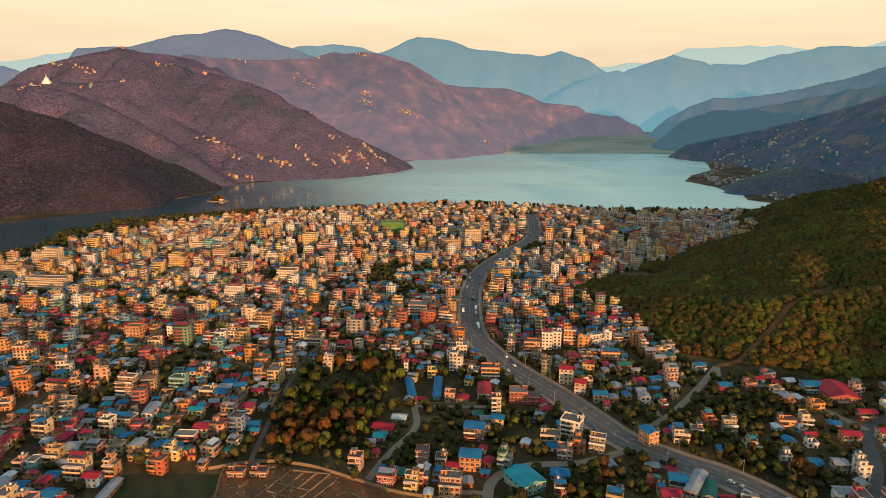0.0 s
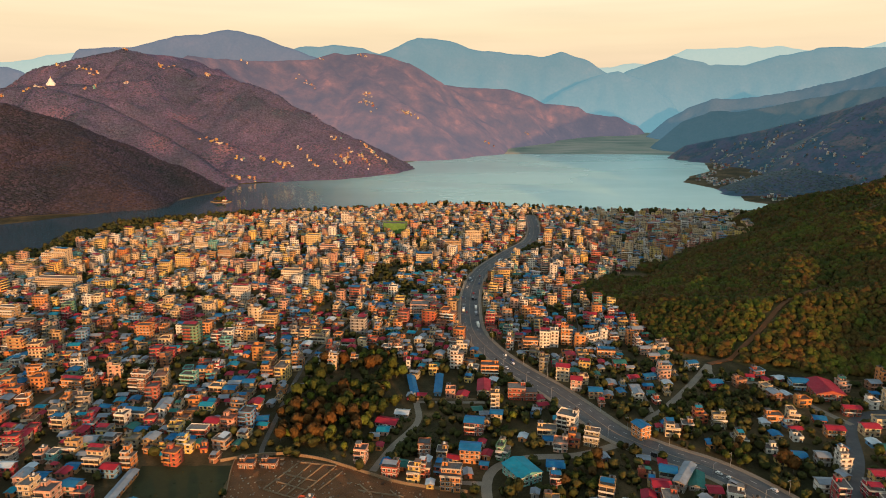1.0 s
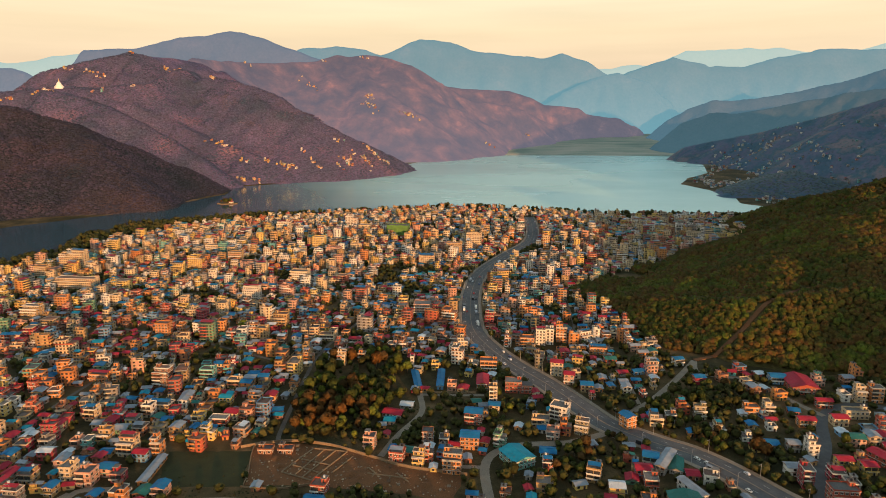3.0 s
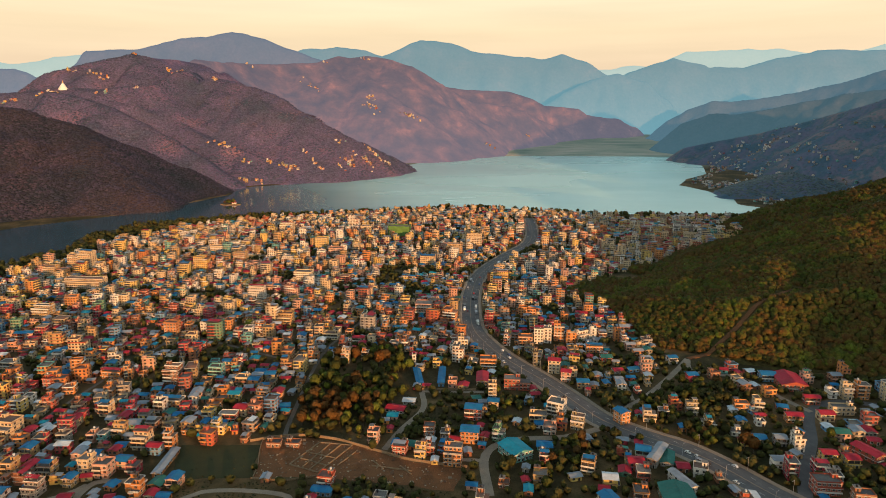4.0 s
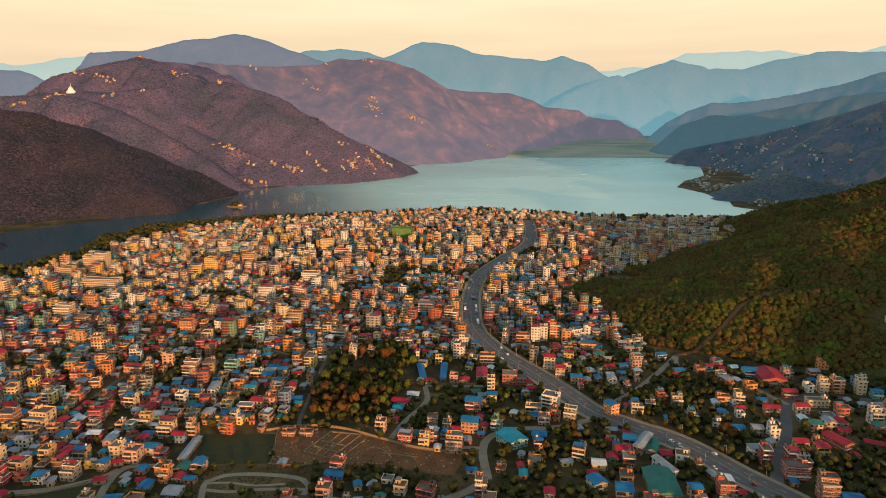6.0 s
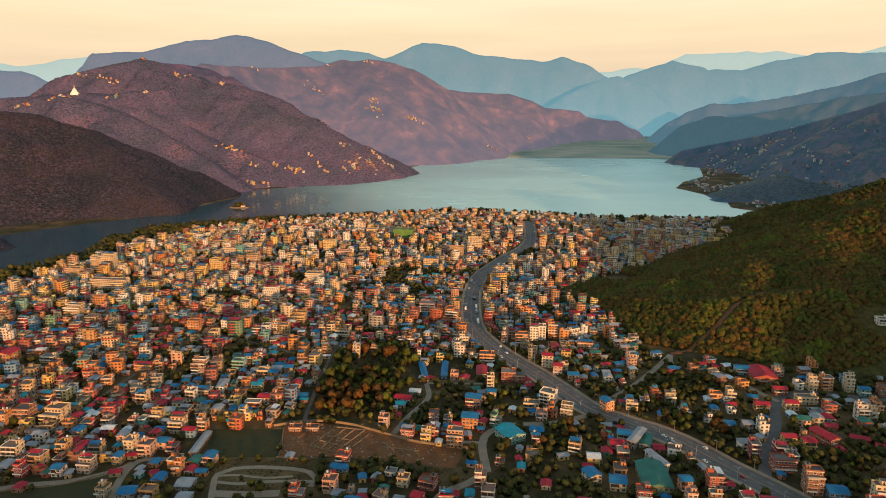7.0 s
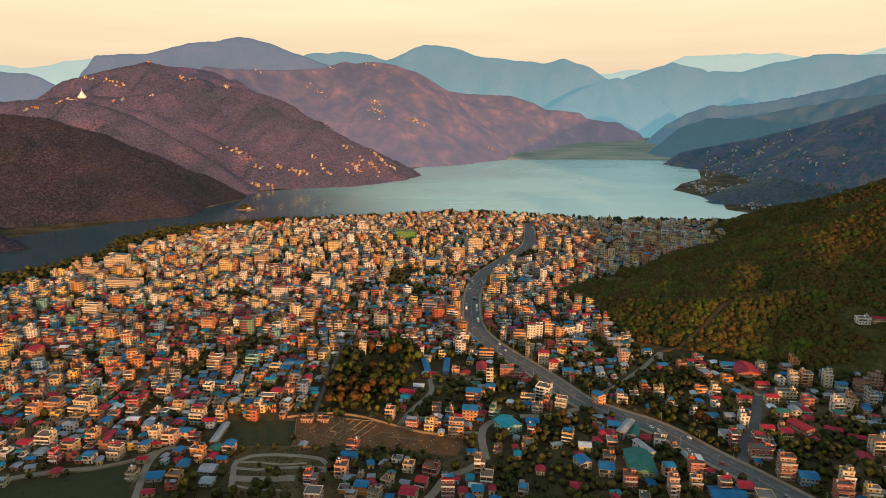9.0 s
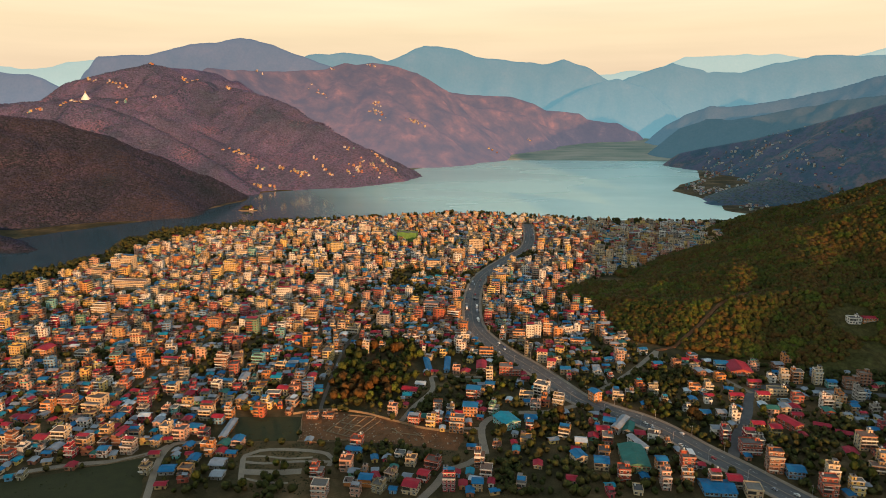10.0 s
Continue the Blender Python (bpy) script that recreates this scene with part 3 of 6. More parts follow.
# ---------------------------------------------------------------- building blocks
class Shape:
    """Quads gathered for one mesh, with a material number each."""

    def __init__(self):
        self.v, self.f, self.m = [], [], []

    def quad(self, pts, mat=0):
        k = len(self.v)
        self.v += pts
        self.f.append(tuple(range(k, k + len(pts))))
        self.m.append(mat)

    def box(self, x0, x1, y0, y1, z0, z1, mat=0, top=None, under=False):
        k = len(self.v)
        self.v += [(x0, y0, z0), (x1, y0, z0), (x1, y1, z0), (x0, y1, z0), (x0, y0, z1), (x1, y0, z1), (x1, y1, z1), (x0, y1, z1)]
        for q in ((0, 1, 5, 4), (1, 2, 6, 5), (2, 3, 7, 6), (3, 0, 4, 7)):
            self.f.append(tuple(k + i for i in q))
            self.m.append(mat)
        self.f.append((k + 4, k + 5, k + 6, k + 7))
        self.m.append(mat if top is None else top)
        if under:
            self.f.append((k + 3, k + 2, k + 1, k))
            self.m.append(mat)

    def ring(self, x0, x1, y0, y1, t, z0, z1, mat=0):
        """A low wall round a roof, in one piece."""
        k = len(self.v)
        for z in (z0, z1):
            for g in (0, t):
                self.v += [(x0 + g, y0 + g, z), (x1 - g, y0 + g, z), (x1 - g, y1 - g, z), (x0 + g, y1 - g, z)]
        for i in range(4):
            j = (i + 1) % 4
            for q in ((i, j, 8 + j, 8 + i), (4 + j, 4 + i, 12 + i, 12 + j), (8 + i, 8 + j, 12 + j, 12 + i)):
                self.f.append(tuple(k + n for n in q))
                self.m.append(mat)

    def prism(self, w, d, h, rise, mat, along_x):
        """Walls with gables, in one piece."""
        k = len(self.v)
        a, b = (w, d) if along_x else (d, w)
        for s in (-a / 2, a / 2):
            for p, z in ((-b / 2, -0.5), (b / 2, -0.5), (b / 2, h), (0, h + rise), (-b / 2, h)):
                self.v.append((s, p, z) if along_x else (-p, s, z))
        for q in ((0, 4, 9, 5), (1, 6, 7, 2), (0, 1, 2, 4), (4, 2, 3), (5, 9, 7, 6), (9, 8, 7), (4, 3, 8, 9), (3, 2, 7, 8)):
            self.f.append(tuple(k + n for n in q))
            self.m.append(mat)

    def tube(self, x, y, z0, z1, r0, r1, n=8, mat=0, cap=True):
        k = len(self.v)
        for i in range(n):
            a = 2 * math.pi * i / n
            self.v += [(x + r0 * math.cos(a), y + r0 * math.sin(a), z0), (x + r1 * math.cos(a), y + r1 * math.sin(a), z1)]
        for i in range(n):
            j = (i + 1) % n
            self.f.append((k + 2 * i, k + 2 * j, k + 2 * j + 1, k + 2 * i + 1))
            self.m.append(mat)
        if cap:
            self.f.append(tuple(k + 2 * i + 1 for i in range(n)))
            self.m.append(mat)

    def mesh(self, name, mats):
        used = sorted(set(self.m))
        return mesh_from(name, self.v, self.f, [mats[i] for i in used], [used.index(i) for i in self.m])


def fast_mesh(name, V, Q, mat, smooth=False, normals=None):
    """A mesh from big arrays of corners and of quads or triangles."""
    me = bpy.data.meshes.new(name)
    k = Q.shape[1]
    me.vertices.add(len(V))
    me.vertices.foreach_set("co", np.asarray(V, dtype=np.float32).ravel())
    me.loops.add(Q.size)
    me.loops.foreach_set("vertex_index", np.asarray(Q, dtype=np.int32).ravel())
    me.polygons.add(len(Q))
    me.polygons.foreach_set("loop_start", np.arange(0, Q.size, k, dtype=np.int32))
    me.polygons.foreach_set("loop_total", np.full(len(Q), k, dtype=np.int32))
    if smooth:
        me.polygons.foreach_set("use_smooth", np.ones(len(Q), dtype=bool))
    if mat:
        me.materials.append(mat)
    me.update(calc_edges=True)
    me.validate()
    if normals is not None:
        me.normals_split_custom_set_from_vertices(normals)
    return me


WALL, TRIM, GLASS, TOP, SHEETS, TANK = range(6)
WINDOWS = {}


def window_shape(s, w, h, at=None):
    """A framed pane in its surround with a sill, seen from -y; at maps it onto a wall."""
    t = Shape()
    t.box(-w / 2 - 0.14, w / 2 + 0.14, -0.10, 0.0, -0.12, 0.0, TRIM, under=True)
    t.box(-w / 2 - 0.10, w / 2 + 0.10, -0.07, 0.0, h, h + 0.12, TRIM, under=True)
    t.box(-w / 2 - 0.10, -w / 2, -0.07, 0.0, 0.0, h, TRIM)
    t.box(w / 2, w / 2 + 0.10, -0.07, 0.0, 0.0, h, TRIM)
    t.box(-0.04, 0.04, -0.055, 0.0, 0.0, h, TRIM)
    t.quad([(-w / 2, -0.03, 0), (w / 2, -0.03, 0), (w / 2, -0.03, h), (-w / 2, -0.03, h)], GLASS)
    k = len(s.v)
    s.v += [tuple(at @ Vector(p)) for p in t.v] if at else t.v
    s.f += [tuple(i + k for i in f) for f in t.f]
    s.m += t.m


def window_mesh(w, h, mats, key):
    if (w, h, key) not in WINDOWS:
        s = Shape()
        window_shape(s, w, h)
        WINDOWS[(w, h, key)] = s.mesh("window", mats)
    return WINDOWS[(w, h, key)]


def house_plan(w, d, floors, roof, rng):
    """The parts of one town house, as (name, Shape), and the poses of its windows. The front is at -y."""
    FH_ = 2.95
    parts, wins = [], []
    step = roof == "flat" and floors > 2 and rng.random() < 0.55
    rooms = []
    for i in range(floors):
        x0, x1, y0, y1 = -w / 2, w / 2, -d / 2, d / 2
        if step and i == floors - 1:
            if rng.random() < 0.5:
                y0 += d * 0.35
            else:
                x1 -= w * 0.4
        rooms.append((x0, x1, y0, y1))
    balcony = 1.5 if floors > 1 and rng.random() < 0.75 else 0.0
    bx0, bx1 = (-w / 2 - 0.2, w / 2 + 0.2) if rng.random() < 0.5 else (-w / 2 - 0.2, w * 0.1)
    veranda = balcony and rng.random() < 0.7 and w < 15
    # storeys: walls, slabs, windows, balcony fronts
    H = floors * FH_ + 0.16
    rise = min(0.26 * min(w, d) / 2 + 0.3, 3.2)
    body = Shape()
    if roof != "flat":
        body.prism(w, d, H - 0.02, rise - 0.14, WALL, w >= d)
    else:
        body.box(-w / 2, w / 2, -d / 2, d / 2, -0.5, (floors - 1 if step else floors) * FH_, WALL, TOP)
    parts.append(("wall", body))
    for i, (x0, x1, y0, y1) in enumerate(rooms):
        z = i * FH_
        if step and i == floors - 1:
            up = Shape()
            up.box(x0, x1, y0, y1, z, z + FH_, WALL, TOP)
            parts.append(("upper_storey", up))
        slab = Shape()
        slab.box(x0 - 0.35, x1 + 0.35, y0 - 0.35, y1 + 0.35, z + FH_ - 0.12, z + FH_ + 0.16, TRIM, TOP, True)
        if i < floors - 1 and balcony:
            deck = Shape()
            deck.box(bx0, bx1, -d / 2 - balcony, -d / 2 - 0.352, z + FH_ - 0.12, z + FH_ + 0.14, TRIM, TOP, True)
            parts.append(("balcony", deck))
            rail = Shape()
            rail.box(bx0, bx1, -d / 2 - balcony, -d / 2 - balcony + 0.12, z + FH_ + 0.14, z + FH_ + 1.0, WALL if rng.random() < 0.5 else TRIM)
            parts.append(("balcony_rail", rail))
            # wide dark glass doors, also standing in for the veranda's deep shade
            if veranda and not (step and i == floors - 2):
                bays = max(1, int((bx1 - bx0) / 3.2))
                for k in range(bays):
                    a = bx0 + 0.45 + (bx1 - bx0 - 0.6) * k / bays
                    b = bx0 + 0.15 + (bx1 - bx0 - 0.6) * (k + 1) / bays
                    opening = Shape()
                    opening.box(a, b, -d / 2 - 0.05, -d / 2, z + FH_ + 0.18, z + FH_ + 2.35, GLASS)
                    parts.append(("balcony_door", opening))
        parts.append(("floor_slab", slab))
        n = max(1, int((x1 - x0) / 2.7))
        for k in range(n):
            x = x0 + (k + 0.5) * (x1 - x0) / n
            if i == 0 and k == n // 2:
                door = Shape()
                door.box(x - 0.75, x + 0.75, y0 - 0.08, y0, 0.0, 2.2, TRIM)
                door.quad([(x - 0.6, y0 - 0.09, 0.05), (x + 0.6, y0 - 0.09, 0.05), (x + 0.6, y0 - 0.09, 2.1), (x - 0.6, y0 - 0.09, 2.1)], GLASS)
                parts.append(("door", door))
            elif not (veranda and i > 0 and bx0 < x < bx1 and not (step and i == floors - 1)):
                wins.append(pose(x, y0, z + 0.95))
        n = max(1, int((y1 - y0) / 4.4))
        for k in range(n):
            y = y0 + (k + 0.5) * (y1 - y0) / n
            wins.append(pose(x1, y, z + 0.95, 0, 0, 90))
            wins.append(pose(x0, y, z + 0.95, 0, 0, -90))
    x0, x1, y0, y1 = rooms[-1]
    if roof == "flat":
        par = Shape()
        ph = rng.choice((0.5, 0.9, 1.0))
        par.ring(x0 - 0.3, x1 + 0.3, y0 - 0.3, y1 + 0.3, 0.16, H, H + ph, WALL if ph > 0.6 else TRIM)
        parts.append(("parapet", par))
        if step:
            low = Shape()
            h1 = (floors - 1) * FH_ + 0.16
            low.box(-w / 2 - 0.3, w / 2 + 0.3, -d / 2 - 0.3, -d / 2 - 0.14, h1, h1 + 0.9, TRIM)
            parts.append(("parapet", low))
        if rng.random() < 0.8:
            st = Shape()
            sx = x0 + 0.3 if rng.random() < 0.5 else x1 - 3.3
            sy = y1 - 3.8
            st.box(sx, sx + 3.0, sy, sy + 3.6, H, H + 2.5, WALL, TOP)
            parts.append(("stair_room", st))
            cap = Shape()
            cap.box(sx - 0.3, sx + 3.3, sy - 0.3, sy + 3.9, H + 2.5, H + 2.7, TRIM, TOP, True)
            parts.append(("stair_roof", cap))
            dr = Shape()
            dr.box(sx + 1.0, sx + 1.9, sy - 0.04, sy, H, H + 2.0, GLASS)
            parts.append(("door", dr))
            if rng.random() < 0.75:
                tk = Shape()
                tk.tube(sx + 1.4, sy + 1.6, H + 2.7, H + 3.9, 0.65, 0.65, 10, TANK)
                parts.append(("water_tank", tk))
        elif rng.random() < 0.7:
            tk = Shape()
            tk.tube(x0 + 1.4, y1 - 1.6, H, H + 1.4, 0.65, 0.62, 10, TANK)
            parts.append(("water_tank", tk))
        if rng.random() < 0.4:
            for px in (x0 + 0.2, (x0 + x1) / 2, x1 - 0.2):
                pl = Shape()
                pl.box(px - 0.16, px + 0.16, y0 + 0.04, y0 + 0.36, H, H + 1.5, TOP)
                parts.append(("column_stub", pl))
        if rng.random() < 0.22:
            sh = Shape()
            z0, z1 = H + 2.3, H + 2.9
            a = (x0 + 0.2, x1 - 0.2, y0 + 0.4, y0 + 0.4 + 0.5 * (y1 - y0))
            sh.quad([(a[0], a[2], z0), (a[1], a[2], z0), (a[1], a[3], z1), (a[0], a[3], z1)], SHEETS)
            sh.quad([(a[0], a[3], z1 - 0.06), (a[1], a[3], z1 - 0.06), (a[1], a[2], z0 - 0.06), (a[0], a[2], z0 - 0.06)], SHEETS)
            for px in (a[0] + 0.1, a[1] - 0.1):
                for py, pz in ((a[2] + 0.1, z0), (a[3] - 0.1, z1 - 0.1)):
                    sh.box(px - 0.05, px + 0.05, py - 0.05, py + 0.05, H, pz - 0.05, TRIM)
            parts.append(("canopy", sh))
    else:
        rf = Shape()
        o = 0.7
        if w >= d:
            ys = (-d / 2 - o, 0, d / 2 + o)
            for s in (0, 1):
                a, b = (ys[0], ys[1]) if s == 0 else (ys[2], ys[1])
                q = [(-w / 2 - o, a, H), (w / 2 + o, a, H), (w / 2 + o, b, H + rise), (-w / 2 - o, b, H + rise)]
                rf.quad(q if s == 0 else q[::-1], SHEETS)
                q = [(x, y, z - 0.1) for x, y, z in q]
                rf.quad(q[::-1] if s == 0 else q, SHEETS)
            rf.box(-w / 2 - o, w / 2 + o, -0.2, 0.2, H + rise - 0.04, H + rise + 0.06, SHEETS)
        else:
            xs = (-w / 2 - o, 0, w / 2 + o)
            for s in (0, 1):
                a, b = (xs[0], xs[1]) if s == 0 else (xs[2], xs[1])
                q = [(a, -d / 2 - o, H), (b, -d / 2 - o, H + rise), (b, d / 2 + o, H + rise), (a, d / 2 + o, H)]
                rf.quad(q if s == 0 else q[::-1], SHEETS)
                q = [(x, y, z - 0.1) for x, y, z in q]
                rf.quad(q[::-1] if s == 0 else q, SHEETS)
            rf.box(-0.2, 0.2, -d / 2 - o, d / 2 + o, H + rise - 0.04, H + rise + 0.06, SHEETS)
        parts.append(("roof", rf))
    return parts, wins


def part(name, data, parent, label="", at=None):
    ob = new(name, data)
    ob.parent = parent
    if at is not None:
        ob.matrix_basis = at
    if label:
        tagged(ob, label)
    return ob


WORDS = {"red": "red-painted", "olive": "unpainted olive-grey", "grey": "bare grey", "brick": "brick-red", "sheetblue": "blue", "sheetred": "red", "sheetgreen": "green", "sheetteal": "turquoise", "sheetgrey": "grey", "sheetwhite": "white"}
COUNT = ("no", "one", "two", "three", "four", "five", "six", "seven", "eight", "nine", "ten")
TAKEN = []                      # plots in use: x, y, radius


def house(x, y, w, d, floors, wall, roof, yaw, z=0.0):
    """A house with all its parts as objects of their own."""
    rng = random.Random(int(x * 7 + y * 13 + w))
    TAKEN.append((x, y, 0.5 * math.hypot(w, d)))
    mats = [M_WALL[wall], M_TRIM_WHITE if rng.random() < 0.5 else M_TRIM, M_GLASS, M_CONCRETE, M_SHEET.get(roof, M_SHEET_MANY), M_TANK]
    key = mats[1].name
    root = new("house")
    root.matrix_world = pose(x, y, z, 0, 0, yaw)
    parts, wins = house_plan(w, d, floors, roof, rng)
    last = {}
    for name, s in parts:
        above = last.get({"balcony_rail": "balcony", "balcony_door": "wall", "stair_roof": "stair_room"}.get(name), root)
        last[name] = part(name, s.mesh(name, mats), above)
    me = window_mesh(1.7, 1.45, mats, key)
    for m in wins:
        side = m.to_euler().z
        if (side > 0.1 and x > 30) or (side < -0.1 and x < -30):
            continue
        part("window", me, root, at=m)
    if roof == "flat":
        label = f"{WORDS.get(wall, wall)} {COUNT[floors]}-storey concrete house with a flat roof"
    else:
        label = f"{WORDS.get(wall, wall)} building under a {WORDS[roof]} corrugated sheet roof"
    tagged(root, label, "house", "houses of the town")
    return root


# ---------------------------------------------------------------- lanes, walls and open lots
LANES = []


def lane(pts, width, mat, label, name="lane", z=0.06):
    LANES.append((pts, width))
    tagged(ribbon(name, pts, width, z, mat), label, "road", kind="structure")


lane([(202, 250), (226, 296), (251, 333), (271, 371), (292, 390), (315, 395), (333, 389), (355, 384), (400, 372)], 8, M_ASPHALT, "dark asphalt side street", z=0.045)
lane([(132, 376), (142, 387), (159, 403), (193, 444), (222, 483)], 5, M_KERB, "pale concrete lane climbing towards the forest")
lane([(222, 483), (215, 459), (228, 448), (245, 445), (257, 431), (266, 401), (276, 377)], 5, M_KERB, "pale concrete lane past the red hall", z=0.075)
lane([(147, 396), (149, 426)], 3, M_KERB, "short concrete path", z=0.085)
lane([(25, 268), (24, 306), (32, 325), (51, 335), (82, 338), (109, 350)], 6, M_KERB, "curving concrete lane round the turquoise shed")
lane([(10, 308), (23, 307)], 4, M_KERB, "short concrete spur of the lane", z=0.075)
lane([(-42, 320), (-33, 347), (-18, 381), (-20, 410)], 4.5, M_KERB, "straight concrete lane between fields")
lane([(-20, 412), (0, 411), (30, 411)], 4, M_KERB, "concrete lane in front of the school yard", z=0.075)
lane([(-30, 196), (-12, 226), (-4, 244), (12, 255), (22, 266)], 6, M_KERB, "grey village street")
lane([(-200, 195), (-204, 210), (-217, 259), (-215, 280), (-203, 282), (-185, 283)], 5, M_KERB, "pale lane beside the playing field")
lane([(-218, 278), (-226, 267), (-249, 255), (-276, 250), (-304, 240), (-330, 225)], 5, M_KERB, "lane along the edge of the playing field", z=0.075)
lane([(-112, 335), (-115, 362), (-116, 492), (-98, 566), (-80, 640)], 3.2, M_LANE, "narrow street between houses")
lane([(-150, 480), (-240, 530), (-340, 570), (-470, 620)], 3.2, M_LANE, "narrow street between houses")
lane([(-300, 330), (-290, 430), (-270, 560), (-250, 690), (-230, 800)], 3.2, M_LANE, "narrow street between houses")
lane([(-390, 700), (-250, 690), (-120, 700), (30, 690)], 6, M_KERB, "cross street of the town")
lane([(60, 900), (-80, 930), (-260, 920), (-420, 900)], 6, M_KERB, "cross street of the town")
lane([(100, 500), (130, 560), (140, 640), (150, 760)], 3.2, M_LANE, "narrow street between houses")
# practice track for learner drivers
OVAL = [(-147, 228), (-153, 251), (-155, 264), (-146, 271), (-129, 273), (-107, 271), (-94, 267), (-88, 259), (-90, 250)]
lane(OVAL, 4, M_KERB, "pale loop of the driving practice track", z=0.05)
lane([(-154, 262), (-141, 263), (-122, 260), (-104, 262)], 2.2, M_KERB, "inner strip of the driving practice track", z=0.07)
lane([(-152, 255), (-138, 253), (-114, 256), (-89, 256)], 3, M_KERB, "inner strip of the driving practice track", z=0.09)
lane([(-150, 242), (-128, 241), (-108, 243)], 7, M_KERB, "wide paved strip of the driving practice track", z=0.11)
lane([(-145, 233), (-131, 229), (-114, 228)], 2.2, M_KERB, "inner strip of the driving practice track", z=0.13)


def patch(name, poly, z, mat, label, category):
    """A flat lot with a ragged edge, a little above the ground."""
    ring = []
    rng = random.Random(len(poly) + int(poly[0][0]))
    for (x0, y0), (x1, y1) in zip(poly, poly[1:] + poly[:1]):
        n = max(2, int(math.hypot(x1 - x0, y1 - y0) / 5))
        for k in range(n):
            ring.append((x0 + (x1 - x0) * k / n + rng.uniform(-0.8, 0.8), y0 + (y1 - y0) * k / n + rng.uniform(-0.8, 0.8), z))
    return tagged(new(name, mesh_from(name, ring, [tuple(range(len(ring)))], [mat])), label, category, kind="structure")


LAWN = [(-181, 325), (-127, 326), (-121, 286), (-170, 285)]
LOT = [(-127, 333), (-98, 336), (-64, 326), (-22, 305), (11, 297), (4, 272), (-28, 279), (-70, 286), (-119, 287)]
PLAY = [(-330, 218), (-228, 260), (-206, 205), (-208, 180), (-330, 170)]
WOODS = [(-112, 350), (-98, 350), (-60, 345), (-46, 360), (-30, 400), (-30, 440), (-40, 500), (-75, 510), (-108, 470)]
GREENS = [[(-110, 345), (-48, 322), (-42, 355), (-105, 352)], [(60, 280), (105, 300), (110, 330), (60, 325)], [(150, 300), (200, 330), (205, 350), (165, 345)],
          [(165, 395), (200, 430), (240, 425), (240, 395), (200, 380)], [(-158, 215), (-85, 215), (-82, 280), (-160, 282)], [(-80, 268), (10, 250), (15, 268), (-60, 285)],
          [(-40, 330), (15, 345), (20, 405), (-30, 400)], [(290, 335), (330, 325), (340, 290), (300, 280), (280, 300)], [(30, 215), (100, 215), (100, 262), (30, 262)], [(-230, 760), (-190, 760), (-190, 800), (-230, 800)]]
patch("lawn", LAWN, 0.05, M_LAWN, "flat green playing lawn beside the building lot", "lawn")
patch("building_lot", LOT, 0.045, M_DIRT, "excavated brown building lot with low foundations", "building lot")
patch("playing_field", PLAY, 0.04, M_LAWN, "large dark green playing field with worn earth", "field")


def wall_run(name, pts, h, t, mat, label, z=0.0):
    s = Shape()
    line = smooth_line([(x, y, 0) for x, y in pts], 7)
    for a, b in zip(line, line[1:]):
        dx, dy = b[0] - a[0], b[1] - a[1]
        n = math.hypot(dx, dy)
        ox, oy = -dy / n * t / 2, dx / n * t / 2
        k = len(s.v)
        for p in (a, b):
            for sg in (1, -1):
                for q in (z - 0.2, z + h):
                    s.v.append((p[0] + sg * ox, p[1] + sg * oy, q))
        for f in ((0, 4, 5, 1), (2, 3, 7, 6), (1, 5, 7, 3), (0, 1, 3, 2), (4, 6, 7, 5)):
            s.f.append(tuple(k + i for i in f))
            s.m.append(0)
    return tagged(new(name, s.mesh(name, [mat])), label, "wall", kind="structure")


wall_run("boundary_wall", [(-135, 330), (-117, 336), (-99, 338), (-77, 333), (-64, 327), (-41, 315), (-22, 306), (13, 298)], 1.9, 0.5, M_BRICKWALL, "weathered cream boundary wall round the building lot")
wall_run("boundary_wall", [(-121, 285), (-98, 283), (-80, 288)], 1.2, 0.4, M_BRICKWALL, "low broken wall at the lot's lower edge")
wall_run("boundary_wall", [(-127, 333), (-125, 318), (-121, 300), (-120, 287)], 1.0, 0.4, M_BRICKWALL, "low wall between lawn and building lot")
wall_run("boundary_wall", [(-230, 263), (-252, 250), (-278, 245), (-306, 235)], 0.8, 0.3, M_BRICKWALL, "pale wall along the playing field")
wall_run("boundary_wall", [(-20, 415), (0, 414), (24, 414)], 1.6, 0.3, M_BRICKWALL, "plastered wall in front of the school yard")
for a, b in (((-87, 329), (-64, 325)), ((-64, 325), (-81, 292)), ((-81, 292), (-101, 301)), ((-101, 301), (-87, 329)), ((-92, 316), (-73, 309)), ((-96, 309), (-77, 300)), ((-80, 326), (-92, 298)),
             ((-72, 326), (-87, 295)), ((-60, 318), (-70, 300)), ((-48, 306), (-40, 296)), ((-30, 300), (-22, 290)), ((-48, 300), (-22, 294))):
    wall_run("foundation_wall", [a, b], 0.8, 0.5, M_BRICKWALL, "low cream foundation wall in the building lot")



def build_debris():
    """Bricks, sand heaps and rubble left about the building lot."""
    rng = random.Random(61)
    s = Shape()
    for _ in range(700):
        x, y = rng.uniform(-124, 8), rng.uniform(274, 334)
        if not inside(np.array(x), np.array(y), LOT):
            continue
        a = rng.uniform(0.15, 0.55) * (2.2 if rng.random() < 0.06 else 1)
        b, h = a * rng.uniform(0.5, 1.6), a * rng.uniform(0.25, 0.8)
        s.box(x - a, x + a, y - b, y + b, 0.0, 0.05 + h)
    return tagged(new("rubble", s.mesh("rubble", [M_RUBBLE])), "loose bricks and rubble strewn over the building lot", "rubble", kind="stuff")


